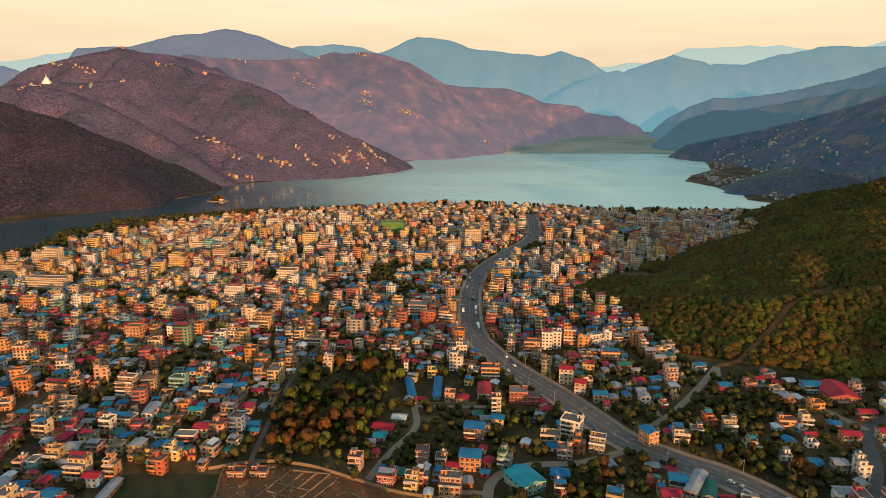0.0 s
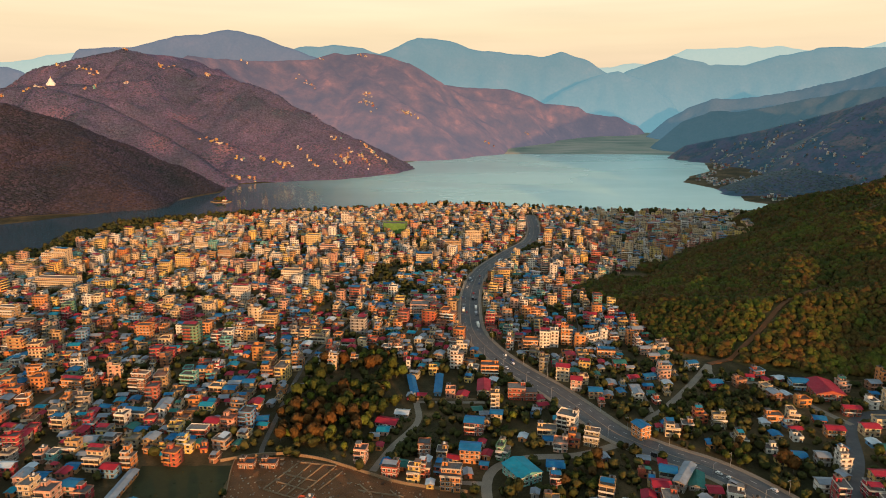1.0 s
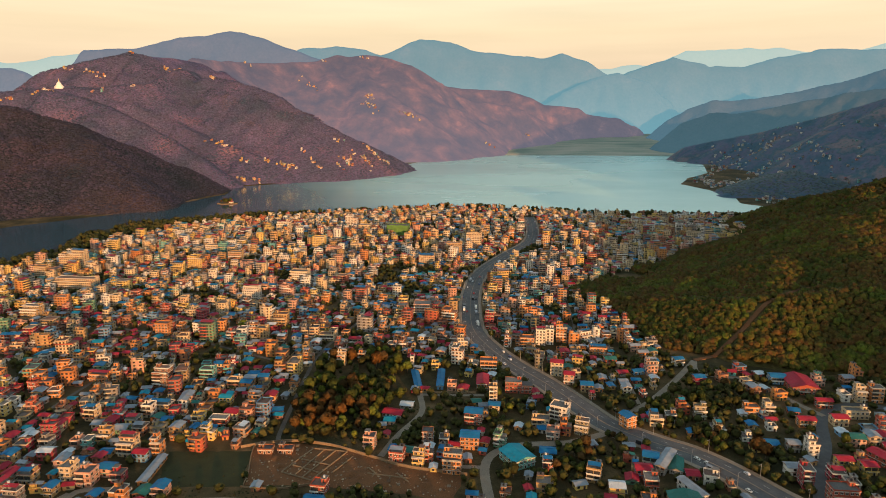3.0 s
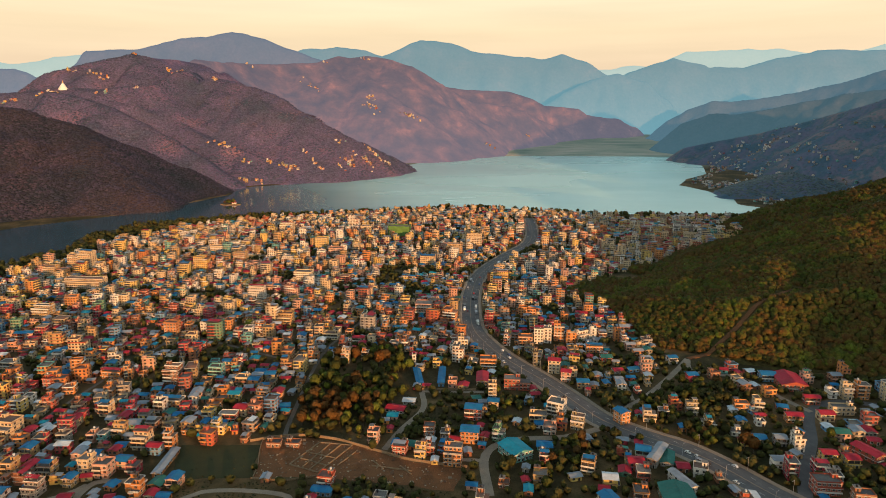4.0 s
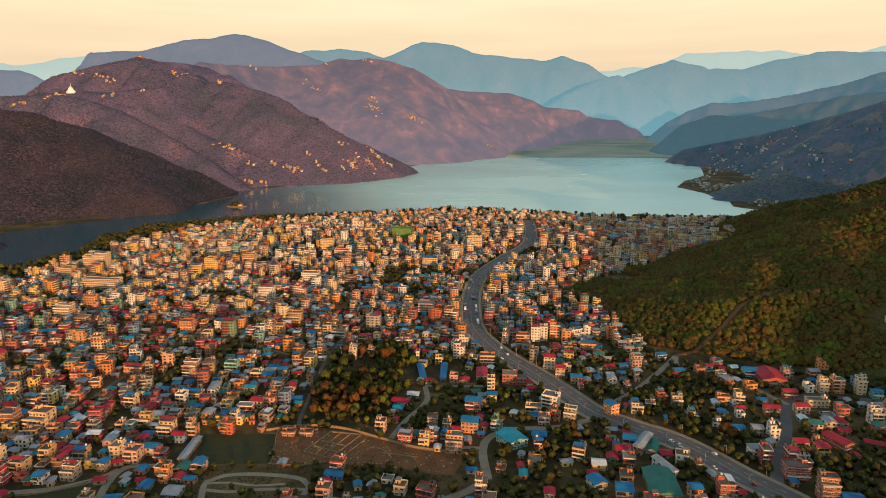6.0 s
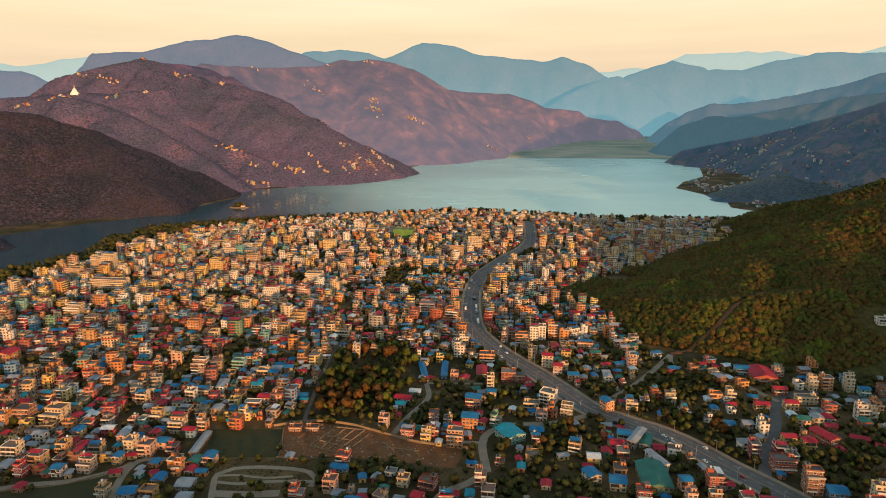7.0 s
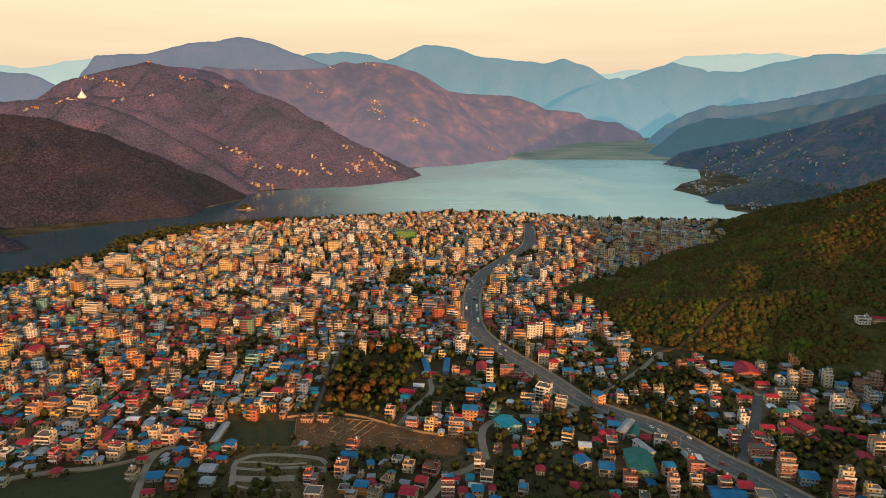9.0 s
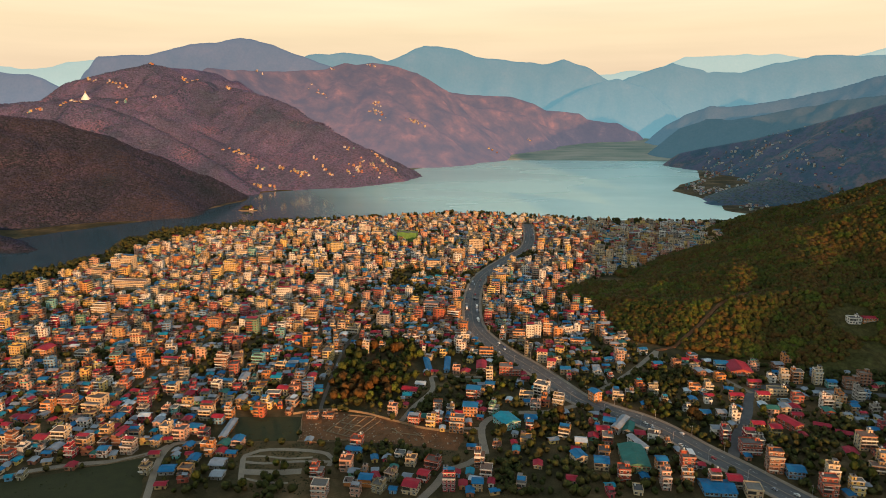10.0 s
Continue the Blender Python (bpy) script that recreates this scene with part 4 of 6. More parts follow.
def build_scrub():
    """Low scrub and weeds over the lawn's edge, the practice track and the open lots."""
    rng = np.random.default_rng(67)
    V = []
    for poly in GREENS + [PLAY, LAWN]:
        P = np.array(poly)
        n = int(np.ptp(P[:, 0]) * np.ptp(P[:, 1]) / (9 if poly in GREENS else 40))
        x, y = rng.uniform(P[:, 0].min(), P[:, 0].max(), n), rng.uniform(P[:, 1].min(), P[:, 1].max(), n)
        ok = inside(x, y, poly) & (fbm(x, y, 18.0, 2, 93) > 0.02) & (line_dist(x, y, ROAD) > 13)
        for pts, w in LANES:
            ok &= line_dist(x, y, pts) > w / 2 + 0.6
        for a, b in zip(x[ok], y[ok]):
            r, h, t = rng.uniform(0.4, 1.1), rng.uniform(0.3, 0.9), rng.uniform(0, 6.28)
            ring = [(a + r * math.cos(t + k * 1.571) * rng.uniform(0.6, 1.3), b + r * math.sin(t + k * 1.571) * rng.uniform(0.6, 1.3), 0.0) for k in range(4)]
            top = (a + rng.uniform(-0.2, 0.2), b + rng.uniform(-0.2, 0.2), h)
            for k in range(4):
                V += [ring[k], ring[(k + 1) % 4], top]
    ob = new("scrub", fast_mesh("scrub", np.array(V), np.arange(len(V)).reshape(-1, 3), M_SCRUB))
    return tagged(ob, "dark olive scrub and weeds over the open lots", "scrub", kind="stuff")


M_SCRUB = painted("scrub_leaf", [(0.030, 0.036, 0.010, 1), (0.050, 0.050, 0.014, 1), (0.062, 0.046, 0.016, 1), (0.040, 0.044, 0.011, 1)], 0.95, 0.3, island=True)
build_scrub()
M_RUBBLE = painted("brick_rubble", [(0.36, 0.17, 0.08, 1), (0.45, 0.34, 0.22, 1), (0.15, 0.08, 0.045, 1), (0.26, 0.19, 0.13, 1)], 0.95, 0.4, island=True)
build_debris()


def sand_heap(x, y, r, h, label):
    s = Shape()
    rng = random.Random(int(x))
    k = [rng.uniform(0.8, 1.2) for _ in range(12)]
    for q0, q1 in ((0.0, 0.35), (0.35, 0.7), (0.7, 0.97)):
        for i in range(12):
            j = (i + 1) % 12
            def at(n, q):
                rr = r * (1 - q) * k[n] * 1.05
                return (x + rr * math.cos(n * math.pi / 6), y + rr * math.sin(n * math.pi / 6), h * q ** 0.8)
            s.quad([at(i, q0), at(j, q0), at(j, q1), at(i, q1)])
    tagged(new("earth_mound", s.mesh("earth_mound", [M_DIRT])), label, "mound", "mounds on the building lot")


for x, y, r, h in ((-108, 318, 4.5, 1.6), (-104, 308, 3.2, 1.2), (-58, 300, 4.0, 1.4), (-52, 296, 2.6, 1.0), (-12, 288, 3.6, 1.3), (-36, 288, 3.0, 1.1)):
    sand_heap(x, y, r, h, "mound of brown sand and earth on the building lot")

# main road: raised shoulders with kerbs, centre line, lamps
line_road = smooth_line([(x, y, 0) for x, y in ROAD], 6)


def offset_line(line, o):
    out = []
    for i, p in enumerate(line):
        a, b = Vector(line[max(i - 1, 0)]), Vector(line[min(i + 1, len(line) - 1)])
        n = Vector((a.y - b.y, b.x - a.x, 0)).normalized()
        out.append((p[0] + n.x * o, p[1] + n.y * o))
    return out


for o in (11.2, -11.2):
    tagged(ribbon("pavement", offset_line(line_road, o)[::3], 3.4, 0.30, M_KERB), "dusty concrete pavement with a kerb along the main road", "pavement", kind="structure")
tagged(ribbon("median", offset_line(line_road, 0.0)[::3], 0.5, 0.30, M_KERB), "narrow raised median of the main road", "kerb", kind="structure")
for o in (5.0, -5.0):
    s = Shape()
    pts = offset_line(line_road, o)
    for a, b in zip(pts[::2], pts[1::2]):
        dx, dy = b[0] - a[0], b[1] - a[1]
        n = math.hypot(dx, dy)
        ox, oy = -dy / n * 0.12, dx / n * 0.12
        b = (a[0] + dx * 0.6, a[1] + dy * 0.6)
        s.quad([(a[0] - ox, a[1] - oy, 0.135), (b[0] - ox, b[1] - oy, 0.135), (b[0] + ox, b[1] + oy, 0.135), (a[0] + ox, a[1] + oy, 0.135)])
    tagged(new("lane_marking", s.mesh("lane_marking", [M_MARK])), "worn white dashes on the asphalt", "road marking", kind="structure")


# ---------------------------------------------------------------- the houses one can tell apart
house(284, 425, 20, 26, 2, "red", "sheetred", -8)
house(272, 437, 12, 10, 2, "blue", "sheetblue", -8)
house(224, 381, 10, 7, 2, "orange", "flat", -8)
house(238, 383, 7, 7, 3, "cream", "flat", -8)
house(184, 374, 8, 7, 3, "olive", "flat", -6)
house(187, 348, 7, 7, 3, "olive", "flat", -6)
house(214, 334, 11, 8, 1, "grey", "sheetblue", -8)
house(235, 322, 7, 7, 4, "white", "flat", -4)
house(254, 362, 11, 7, 2, "orange", "sheetred", -6)
house(279, 365, 10, 8, 2, "cream", "sheetred", -4)
house(297, 375, 16, 7, 2, "cream", "flat", -4)
house(248, 309, 9, 7, 2, "yellow", "sheetred", -4)
house(259, 303, 8, 8, 2, "yellow", "sheetred", -4)
house(225, 273, 14, 9, 3, "red", "flat", -6)
house(231, 248, 10, 10, 5, "brick", "flat", -10)
house(242, 241, 11, 10, 2, "blue", "sheetblue", -10)
house(316, 280, 11, 10, 4, "cream", "flat", -6)
house(262, 231, 7, 9, 5, "cream", "flat", -10)
house(317, 402, 7, 7, 4, "cream", "flat", -6)
house(329, 402, 9, 8, 4, "orange", "flat", -6)
house(347, 399, 7, 7, 5, "cream", "flat", -6)
house(356, 392, 8, 7, 2, "teal", "sheetblue", -8)
house(373, 390, 11, 8, 3, "brick", "flat", -8)
house(325, 347, 8, 8, 4, "white", "flat", -4)
house(335, 348, 5, 7, 3, "cream", "flat", -4)
house(346, 341, 6, 6, 2, "ochre", "sheetblue", -4)
house(363, 340, 6, 6, 2, "grey", "flat", -4)
house(158, 291, 8, 8, 2, "white", "flat", -20)
house(142, 278, 5, 20, 2, "white", "sheetgrey", 20)
house(133, 257, 18, 30, 2, "green", "sheetgreen", -6)
house(108, 251, 10, 10, 2, "cream", "sheetblue", -10)
house(120, 236, 8, 8, 3, "red", "flat", -6)
house(148, 243, 7, 7, 4, "orange", "sheetblue", 0)
house(163, 232, 7, 7, 3, "orange", "flat", -6)
house(181, 230, 7, 7, 3, "brick", "flat", -6)
house(194, 229, 9, 9, 2, "grey", "sheetred", -10)
house(202, 218, 10, 10, 2, "cream", "flat", -10)
house(180, 223, 21, 16, 1, "blue", "sheetblue", -4)
house(129, 313, 9, 8, 2, "teal", "sheetblue", -20)
house(137, 309, 6, 24, 2, "grey", "sheetgrey", -35)
house(143, 307, 8, 16, 1, "grey", "sheetgreen", -20)
house(128, 361, 8, 9, 3, "orange", "sheetblue", 25)
house(149, 364, 9, 8, 3, "cream", "flat", -10)
house(161, 369, 7, 7, 2, "brick", "flat", -10)
house(276, 312, 9, 18, 2, "red", "sheetred", 20)
house(302, 312, 12, 6, 1, "red", "sheetred", -25)
house(312, 299, 11, 6, 1, "red", "sheetred", -25)
house(292, 331, 8, 6, 1, "red", "sheetred", -10)
house(273, 221, 8, 8, 3, "yellow", "flat", -10)
house(237, 284, 7, 8, 2, "grey", "flat", -8)
house(288, 424, 6, 6, 1, "orange", "flat", -8)
house(284, 392, 11, 6, 2, "red", "sheetred", -8)
house(385, 477, 11, 8, 3, "orange", "sheetblue", -6)
house(149, 451, 8, 7, 1, "grey", "sheetred", 10)
house(180, 470, 9, 8, 2, "cream", "sheetblue", 10)
house(163, 454, 10, 6, 1, "blue", "sheetblue", 15)
house(204, 474, 8, 7, 2, "white", "sheetblue", 10)
house(203, 343, 7, 7, 1, "white", "flat", -6)
house(227, 357, 6, 6, 1, "white", "flat", -6)
house(227, 329, 7, 7, 2, "grey", "sheetgrey", -8)
house(36, 396, 6, 7, 5, "cream", "flat", -4)
house(30, 428, 9, 20, 2, "orange", "sheetred", -4)
house(58, 419, 21, 10, 3, "red", "flat", -6)
house(37, 462, 14, 9, 3, "orange", "flat", -4)
house(82, 370, 12, 10, 4, "white", "flat", -28)
house(67, 362, 12, 8, 2, "cream", "flat", -10)
house(94, 352, 9, 9, 3, "olive", "flat", -20)
house(68, 353, 9, 6, 1, "white", "sheetblue", -6)
house(20, 367, 12, 10, 3, "red", "sheetblue", -10)
house(36, 384, 8, 7, 2, "cream", "sheetblue", -10)
house(16, 333, 12, 10, 3, "orange", "sheetblue", -8)
house(-12, 338, 7, 7, 3, "brick", "flat", -4)
house(-50, 331, 7, 7, 3, "pink", "flat", -8)
house(-31, 317, 9, 8, 2, "red", "flat", -10)
house(-17, 311, 7, 7, 3, "yellow", "flat", -10)
house(-11, 316, 6, 7, 3, "red", "flat", -6)
house(4, 304, 11, 10, 4, "orange", "flat", -8)
house(-1, 335, 6, 7, 2, "ochre", "flat", -6)
house(-24, 437, 5, 34, 1, "blue", "sheetblue", 8)
house(-4, 438, 5, 34, 1, "blue", "sheetblue", -2)
house(5, 422, 7, 7, 2, "pink", "flat", -4)
house(-9, 463, 6, 7, 2, "yellow", "flat", 0)
house(-29, 470, 3, 6, 3, "white", "flat", 0)
house(-74, 478, 6, 6, 3, "orange", "flat", -4)
house(-91, 473, 7, 7, 4, "cream", "flat", -4)
house(-38, 377, 14, 9, 1, "white", "sheetred", -18)
house(-29, 390, 9, 7, 1, "grey", "sheetwhite", -8)
house(-117, 325, 9, 6, 1, "brick", "flat", -3)
house(-104, 325, 9, 6, 1, "brick", "flat", -3)
house(-74, 270, 12, 6, 1, "blue", "sheetblue", -8)
house(45, 314, 15, 18, 2, "teal", "sheetteal", 28)
house(66, 323, 10, 8, 1, "teal", "sheetblue", -10)
house(63, 306, 6, 7, 2, "red", "flat", -6)
house(89, 294, 8, 8, 3, "ochre", "flat", -20)
house(93, 259, 9, 10, 2, "cream", "sheetblue", 20)
house(62, 251, 6, 7, 1, "ochre", "sheetred", -8)
house(47, 224, 6, 9, 2, "grey", "flat", -10)
house(83, 232, 7, 7, 1, "pink", "sheetred", -10)
house(17, 223, 7, 7, 2, "ochre", "sheetblue", -4)
house(-76, 246, 8, 8, 3, "pink", "flat", -6)
house(-30, 253, 7, 7, 2, "cream", "flat", -12)
house(-14, 250, 10, 8, 2, "red", "flat", -20)
house(-20, 233, 7, 7, 2, "red", "sheetred", -20)
house(-43, 234, 7, 7, 2, "olive", "flat", -25)
house(-28, 220, 10, 10, 2, "cream", "sheetred", -15)
house(-54, 234, 5, 7, 1, "grey", "sheetred", 20)
house(-50, 220, 7, 8, 2, "olive", "flat", -25)
house(-89, 215, 10, 9, 3, "pink", "flat", -4)
house(-95, 236, 8, 8, 3, "red", "flat", -4)
house(-65, 216, 6, 7, 2, "pink", "flat", -8)
house(-39, 265, 7, 6, 1, "white", "flat", -10)
house(-47, 611, 11, 16, 4, "yellow", "flat", -4)
house(-25, 620, 18, 16, 4, "pink", "flat", -4)
house(91, 525, 9, 9, 5, "white", "flat", -8)
house(100, 527, 7, 9, 5, "white", "flat", -8)
house(112, 532, 10, 8, 6, "orange", "flat", -8)
house(135, 533, 13, 8, 3, "white", "flat", 25)
house(76, 511, 13, 9, 4, "orange", "flat", -6)
house(-115, 535, 14, 8, 2, "cream", "flat", -6)
house(-86, 524, 11, 7, 2, "cream", "sheetred", -6)
house(16, 510, 9, 8, 4, "cream", "flat", -4)
house(94, 452, 10, 8, 4, "cream", "sheetred", -15)
house(101, 434, 8, 8, 3, "pink", "sheetred", -15)
house(84, 486, 9, 7, 2, "cream", "flat", -15)
house(116, 474, 9, 7, 2, "yellow", "flat", -15)
house(140, 501, 15, 8, 2, "orange", "flat", -6)
house(-429, 461, 15, 16, 3, "orange", "sheetred", -4)
house(-387, 459, 13, 9, 2, "cream", "flat", -4)
house(-521, 532, 10, 8, 5, "yellow", "flat", -4)
house(-456, 459, 12, 9, 4, "yellow", "flat", -8)
house(-429, 502, 13, 10, 3, "pink", "flat", 15)
house(-229, 429, 12, 10, 5, "brick", "flat", -6)
house(-197, 442, 11, 8, 3, "teal", "flat", -6)
house(-170, 427, 10, 8, 2, "cream", "flat", -6)
house(-325, 416, 7, 7, 3, "red", "flat", -4)
house(-284, 438, 17, 8, 2, "orange", "flat", -8)
house(-326, 452, 9, 8, 2, "white", "sheetblue", 15)
house(-306, 336, 14, 16, 4, "cream", "flat", -8)
house(-330, 337, 12, 10, 4, "brick", "flat", -4)
house(-345, 333, 9, 8, 3, "orange", "flat", -4)
house(-263, 331, 7, 7, 2, "grey", "flat", -4)
house(-243, 331, 5, 7, 2, "pink", "flat", -4)
house(-236, 332, 5, 7, 2, "teal", "flat", -4)
house(-228, 338, 8, 8, 3, "ochre", "flat", -4)
house(-205, 323, 10, 10, 4, "cream", "flat", -6)
house(-186, 323, 6, 7, 4, "orange", "flat", -4)
house(-160, 362, 12, 7, 2, "red", "flat", -4)
house(-176, 366, 8, 7, 2, "yellow", "flat", -4)
house(-213, 289, 9, 9, 3, "pink", "flat", -4)
house(-196, 292, 7, 7, 2, "crimson", "flat", -4)
house(-181, 265, 5, 8, 3, "orange", "flat", -4)
house(-180, 301, 5, 30, 1, "orange", "sheetgrey", 0)
house(-244, 268, 9, 9, 3, "grey", "flat", -6)
house(-260, 263, 7, 7, 2, "white", "sheetblue", -4)
house(-218, 240, 6, 7, 2, "olive", "flat", -8)
house(-203, 241, 10, 9, 1, "grey", "sheetblue", 5)
house(-306, 286, 11, 9, 3, "cream", "flat", -4)
house(-272, 290, 7, 8, 3, "ochre", "flat", -4)
house(-228, 278, 6, 7, 2, "ochre", "sheetblue", -4)
house(-170, 250, 10, 10, 1, "grey", "sheetgrey", -4)
house(-190, 256, 7, 9, 1, "grey", "sheetblue", -2)
house(-165, 235, 8, 8, 1, "grey", "sheetgrey", -4)
house(-281, 550, 13, 9, 4, "orange", "flat", -6)
house(-263, 554, 9, 9, 3, "orange", "flat", -6)
house(-244, 550, 12, 9, 4, "white", "flat", -6)
house(-344, 277, 7, 8, 3, "cream", "flat", -4)
house(-328, 256, 8, 8, 2, "red", "flat", -4)
house(-284, 262, 6, 7, 3, "crimson", "flat", -4)
house(-335, 294, 9, 8, 2, "ochre", "flat", -4)
house(-254, 370, 8, 8, 3, "cream", "flat", -6)
house(-211, 385, 16, 9, 2, "ochre", "flat", -6)
house(-216, 376, 7, 8, 3, "white", "flat", -6)

house(-516, 818, 19, 15, 9, "cream", "flat", -6)
house(-538, 826, 15, 12, 7, "cream", "flat", -6)
house(-543, 777, 16, 12, 5, "ochre", "flat", -6)
house(-442, 597, 19, 11, 5, "ochre", "flat", -6)
house(-468, 724, 52, 18, 4, "cream", "flat", -6)
house(-179, 1151, 21, 15, 8, "white", "flat", -6)
house(-296, 1096, 24, 16, 7, "cream", "flat", -6)
house(-208, 974, 20, 14, 6, "yellow", "flat", -6)
house(-307, 856, 19, 11, 6, "ochre", "flat", -6)
house(-349, 814, 20, 12, 7, "yellow", "flat", -6)
house(48, 987, 25, 16, 7, "cream", "flat", -6)
house(14, 921, 24, 15, 6, "ochre", "flat", -6)
house(-230, 674, 19, 11, 5, "white", "flat", -6)
house(-190, 753, 23, 14, 5, "cream", "flat", -6)
house(-375, 945, 26, 16, 3, "cream", "flat", -6)
house(-233, 858, 24, 14, 4, "white", "flat", -6)
house(-150, 1121, 22, 15, 4, "cream", "flat", -6)
house(-278, 821, 20, 12, 4, "pink", "flat", -6)
house(-174, 917, 22, 13, 4, "pink", "flat", -6)
house(-27, 860, 22, 13, 4, "cream", "flat", -6)



def netted_building(x, y, w, d, floors, yaw):
    """Concrete floors and columns behind green net panels, in place of a netted sports ground."""
    root = new("netted_building")
    root.matrix_world = pose(x, y, 0, 0, 0, yaw)
    TAKEN.append((x, y, 0.5 * math.hypot(w, d)))
    for k in range(floors + 1):
        s = Shape()
        s.box(-w / 2, w / 2, -d / 2, d / 2, 3.2 * k - 0.12, 3.2 * k + 0.12)
        part("floor_slab", s.mesh("floor_slab", [M_CONCRETE]), root)
    for px in (-0.45, -0.15, 0.15, 0.45):
        for py in (-0.45, 0.45):
            s = Shape()
            s.box(px * w - 0.25, px * w + 0.25, py * d - 0.25, py * d + 0.25, 0, 3.2 * floors + 1.1)
            part("column", s.mesh("column", [M_CONCRETE]), root)
    n = 5
    for k in range(n):
        for sg in (-1, 1):
            s = Shape()
            s.box(-w / 2 + w * k / n + 0.05, -w / 2 + w * (k + 1) / n - 0.05, sg * (d / 2 + 0.5) - 0.04, sg * (d / 2 + 0.5) + 0.04, 1.0, 3.2 * floors + 1.2 + 0.5 * (k % 2))
            part("net_panel", s.mesh("net_panel", [M_NET]), root, "green netting")
    for sg in (-1, 1):
        s = Shape()
        s.box(sg * (w / 2 + 0.5) - 0.04, sg * (w / 2 + 0.5) + 0.04, -d / 2, d / 2, 1.0, 3.2 * floors + 1.0)
        part("net_panel", s.mesh("net_panel", [M_NET]), root, "green netting")
    tagged(root, "concrete slabs and columns inside green net panels", "building")


M_NET = painted("green_net", [(0.12, 0.24, 0.06, 1)], 0.9, 0.4)
netted_building(-85, 1078, 38, 20, 6, -6)

# ---------------------------------------------------------------- the rest of the town
TOWN = [(-345, 215), (-450, 330), (-700, 560), (-645, 690), (-612, 772), (-600, 815), (-585, 866), (-572, 931), (-565, 1004), (-540, 1070), (-515, 1149), (-465, 1205), (-390, 1255), (-260, 1315), (-52, 1395),
        (35, 1420), (149, 1395), (340, 1322), (540, 1300), (690, 1296), (700, 1240), (640, 1150), (530, 1060), (440, 970), (335, 885), (240, 800), (160, 720),
        (165, 660), (205, 640), (192, 560), (205, 500), (222, 470), (280, 450), (420, 440), (470, 330), (380, 215)]


def forest_rise(x, y):
    return hill_field(x, y, FOREST_SPINES, 0.08, 160, 43)


TRACK = [(222, 483), (251, 497), (284, 522), (313, 546), (356, 577), (386, 599)]
tagged(ribbon("dirt_track", TRACK, 4.5, 0.7, M_DIRT, 3, forest_rise), "brown dirt track climbing into the forest", "road", kind="structure")


def open_ground(x, y, r):
    """Which plots of that radius are free of roads, lots and the hill."""
    ok = inside(x, y, TOWN) & (line_dist(x, y, ROAD) > 13 + r * 0.8)
    for pts, w in LANES:
        ok &= line_dist(x, y, pts) > w / 2 + r * 0.75
    for poly in [LAWN, LOT, PLAY, WOODS] + GREENS:
        ok &= ~inside(x, y, poly) & (line_dist(x, y, poly, True) > r * 0.6)
    return ok & (forest_rise(x, y) < 1.5) & (np.hypot(x - 232, y - 478) > 26)


class Plots:
    """A coarse hash of the plots in use."""

    def __init__(self):
        self.cells = {}
        for p in TAKEN:
            self.add(*p)

    def add(self, x, y, r):
        self.cells.setdefault((int(x // 20), int(y // 20)), []).append((x, y, r))

    def free(self, x, y, r, slack=0.82):
        cx, cy = int(x // 20), int(y // 20)
        for i in (-1, 0, 1):
            for j in (-1, 0, 1):
                for (a, b, q) in self.cells.get((cx + i, cy + j), ()):
                    if math.hypot(x - a, y - b) < (r + q) * slack:
                        return False
        return True


plots = Plots()
COLOURS = list(PAINT)
SHEETS_ALL = list(SHEET)
M_ROOFS = [painted("flat_roof_" + n, [c], 0.9, 0.45) for n, c in (("grey", (0.20, 0.17, 0.145, 1)), ("pale", (0.30, 0.25, 0.20, 1)), ("dark", (0.135, 0.12, 0.11, 1)), ("red", (0.28, 0.14, 0.095, 1)))]
M_TRIMS = [M_TRIM_WHITE] + [painted("slab_" + n, [c], 0.8, 0.3) for n, c in (("cream", (0.55, 0.42, 0.28, 1)), ("grey", (0.36, 0.33, 0.29, 1)), ("red", (0.42, 0.15, 0.08, 1)))]
M_BLACK = painted("black_tank", [(0.02, 0.02, 0.022, 1)], 0.5, 0.2)
SLOTS = [M_WALL[k] for k in COLOURS] + [M_SHEET[k] for k in SHEETS_ALL] + M_ROOFS + M_TRIMS + [M_GLASS, M_BLACK]
AT_SHEET, AT_ROOF = len(COLOURS), len(COLOURS) + len(SHEETS_ALL)
AT_TRIM = AT_ROOF + 4
AT_GLASS = AT_TRIM + 4
WALL_PICK = ["cream"] * 4 + ["ochre"] * 5 + ["brick"] * 6 + ["pink"] * 4 + ["white"] * 3 + ["orange"] * 8 + ["grey"] * 4 + ["olive"] * 3 + ["yellow"] * 3 + ["red"] * 5 + ["crimson"] * 3 + ["teal", "blue", "green"]
# far paints are paler, which also stands in for haze over the distance
FAR_PICK = ["cream"] * 12 + ["ochre"] * 4 + ["brick"] * 2 + ["pink"] * 4 + ["white"] * 8 + ["orange"] * 3 + ["grey"] * 2 + ["yellow"] * 6 + ["red"] + ["teal"]
TRIM_PICK = ["white"] * 4 + ["crimson"] * 2 + ["orange"] * 3 + ["red"] * 2 + ["cream"] * 3 + ["teal", "yellow", "pink", "blue"]
SHEET_PICK = ["sheetblue"] * 4 + ["sheetgrey"] * 6 + ["sheetred"] * 5 + ["sheetteal"] * 2 + ["sheetwhite", "sheetgreen"]


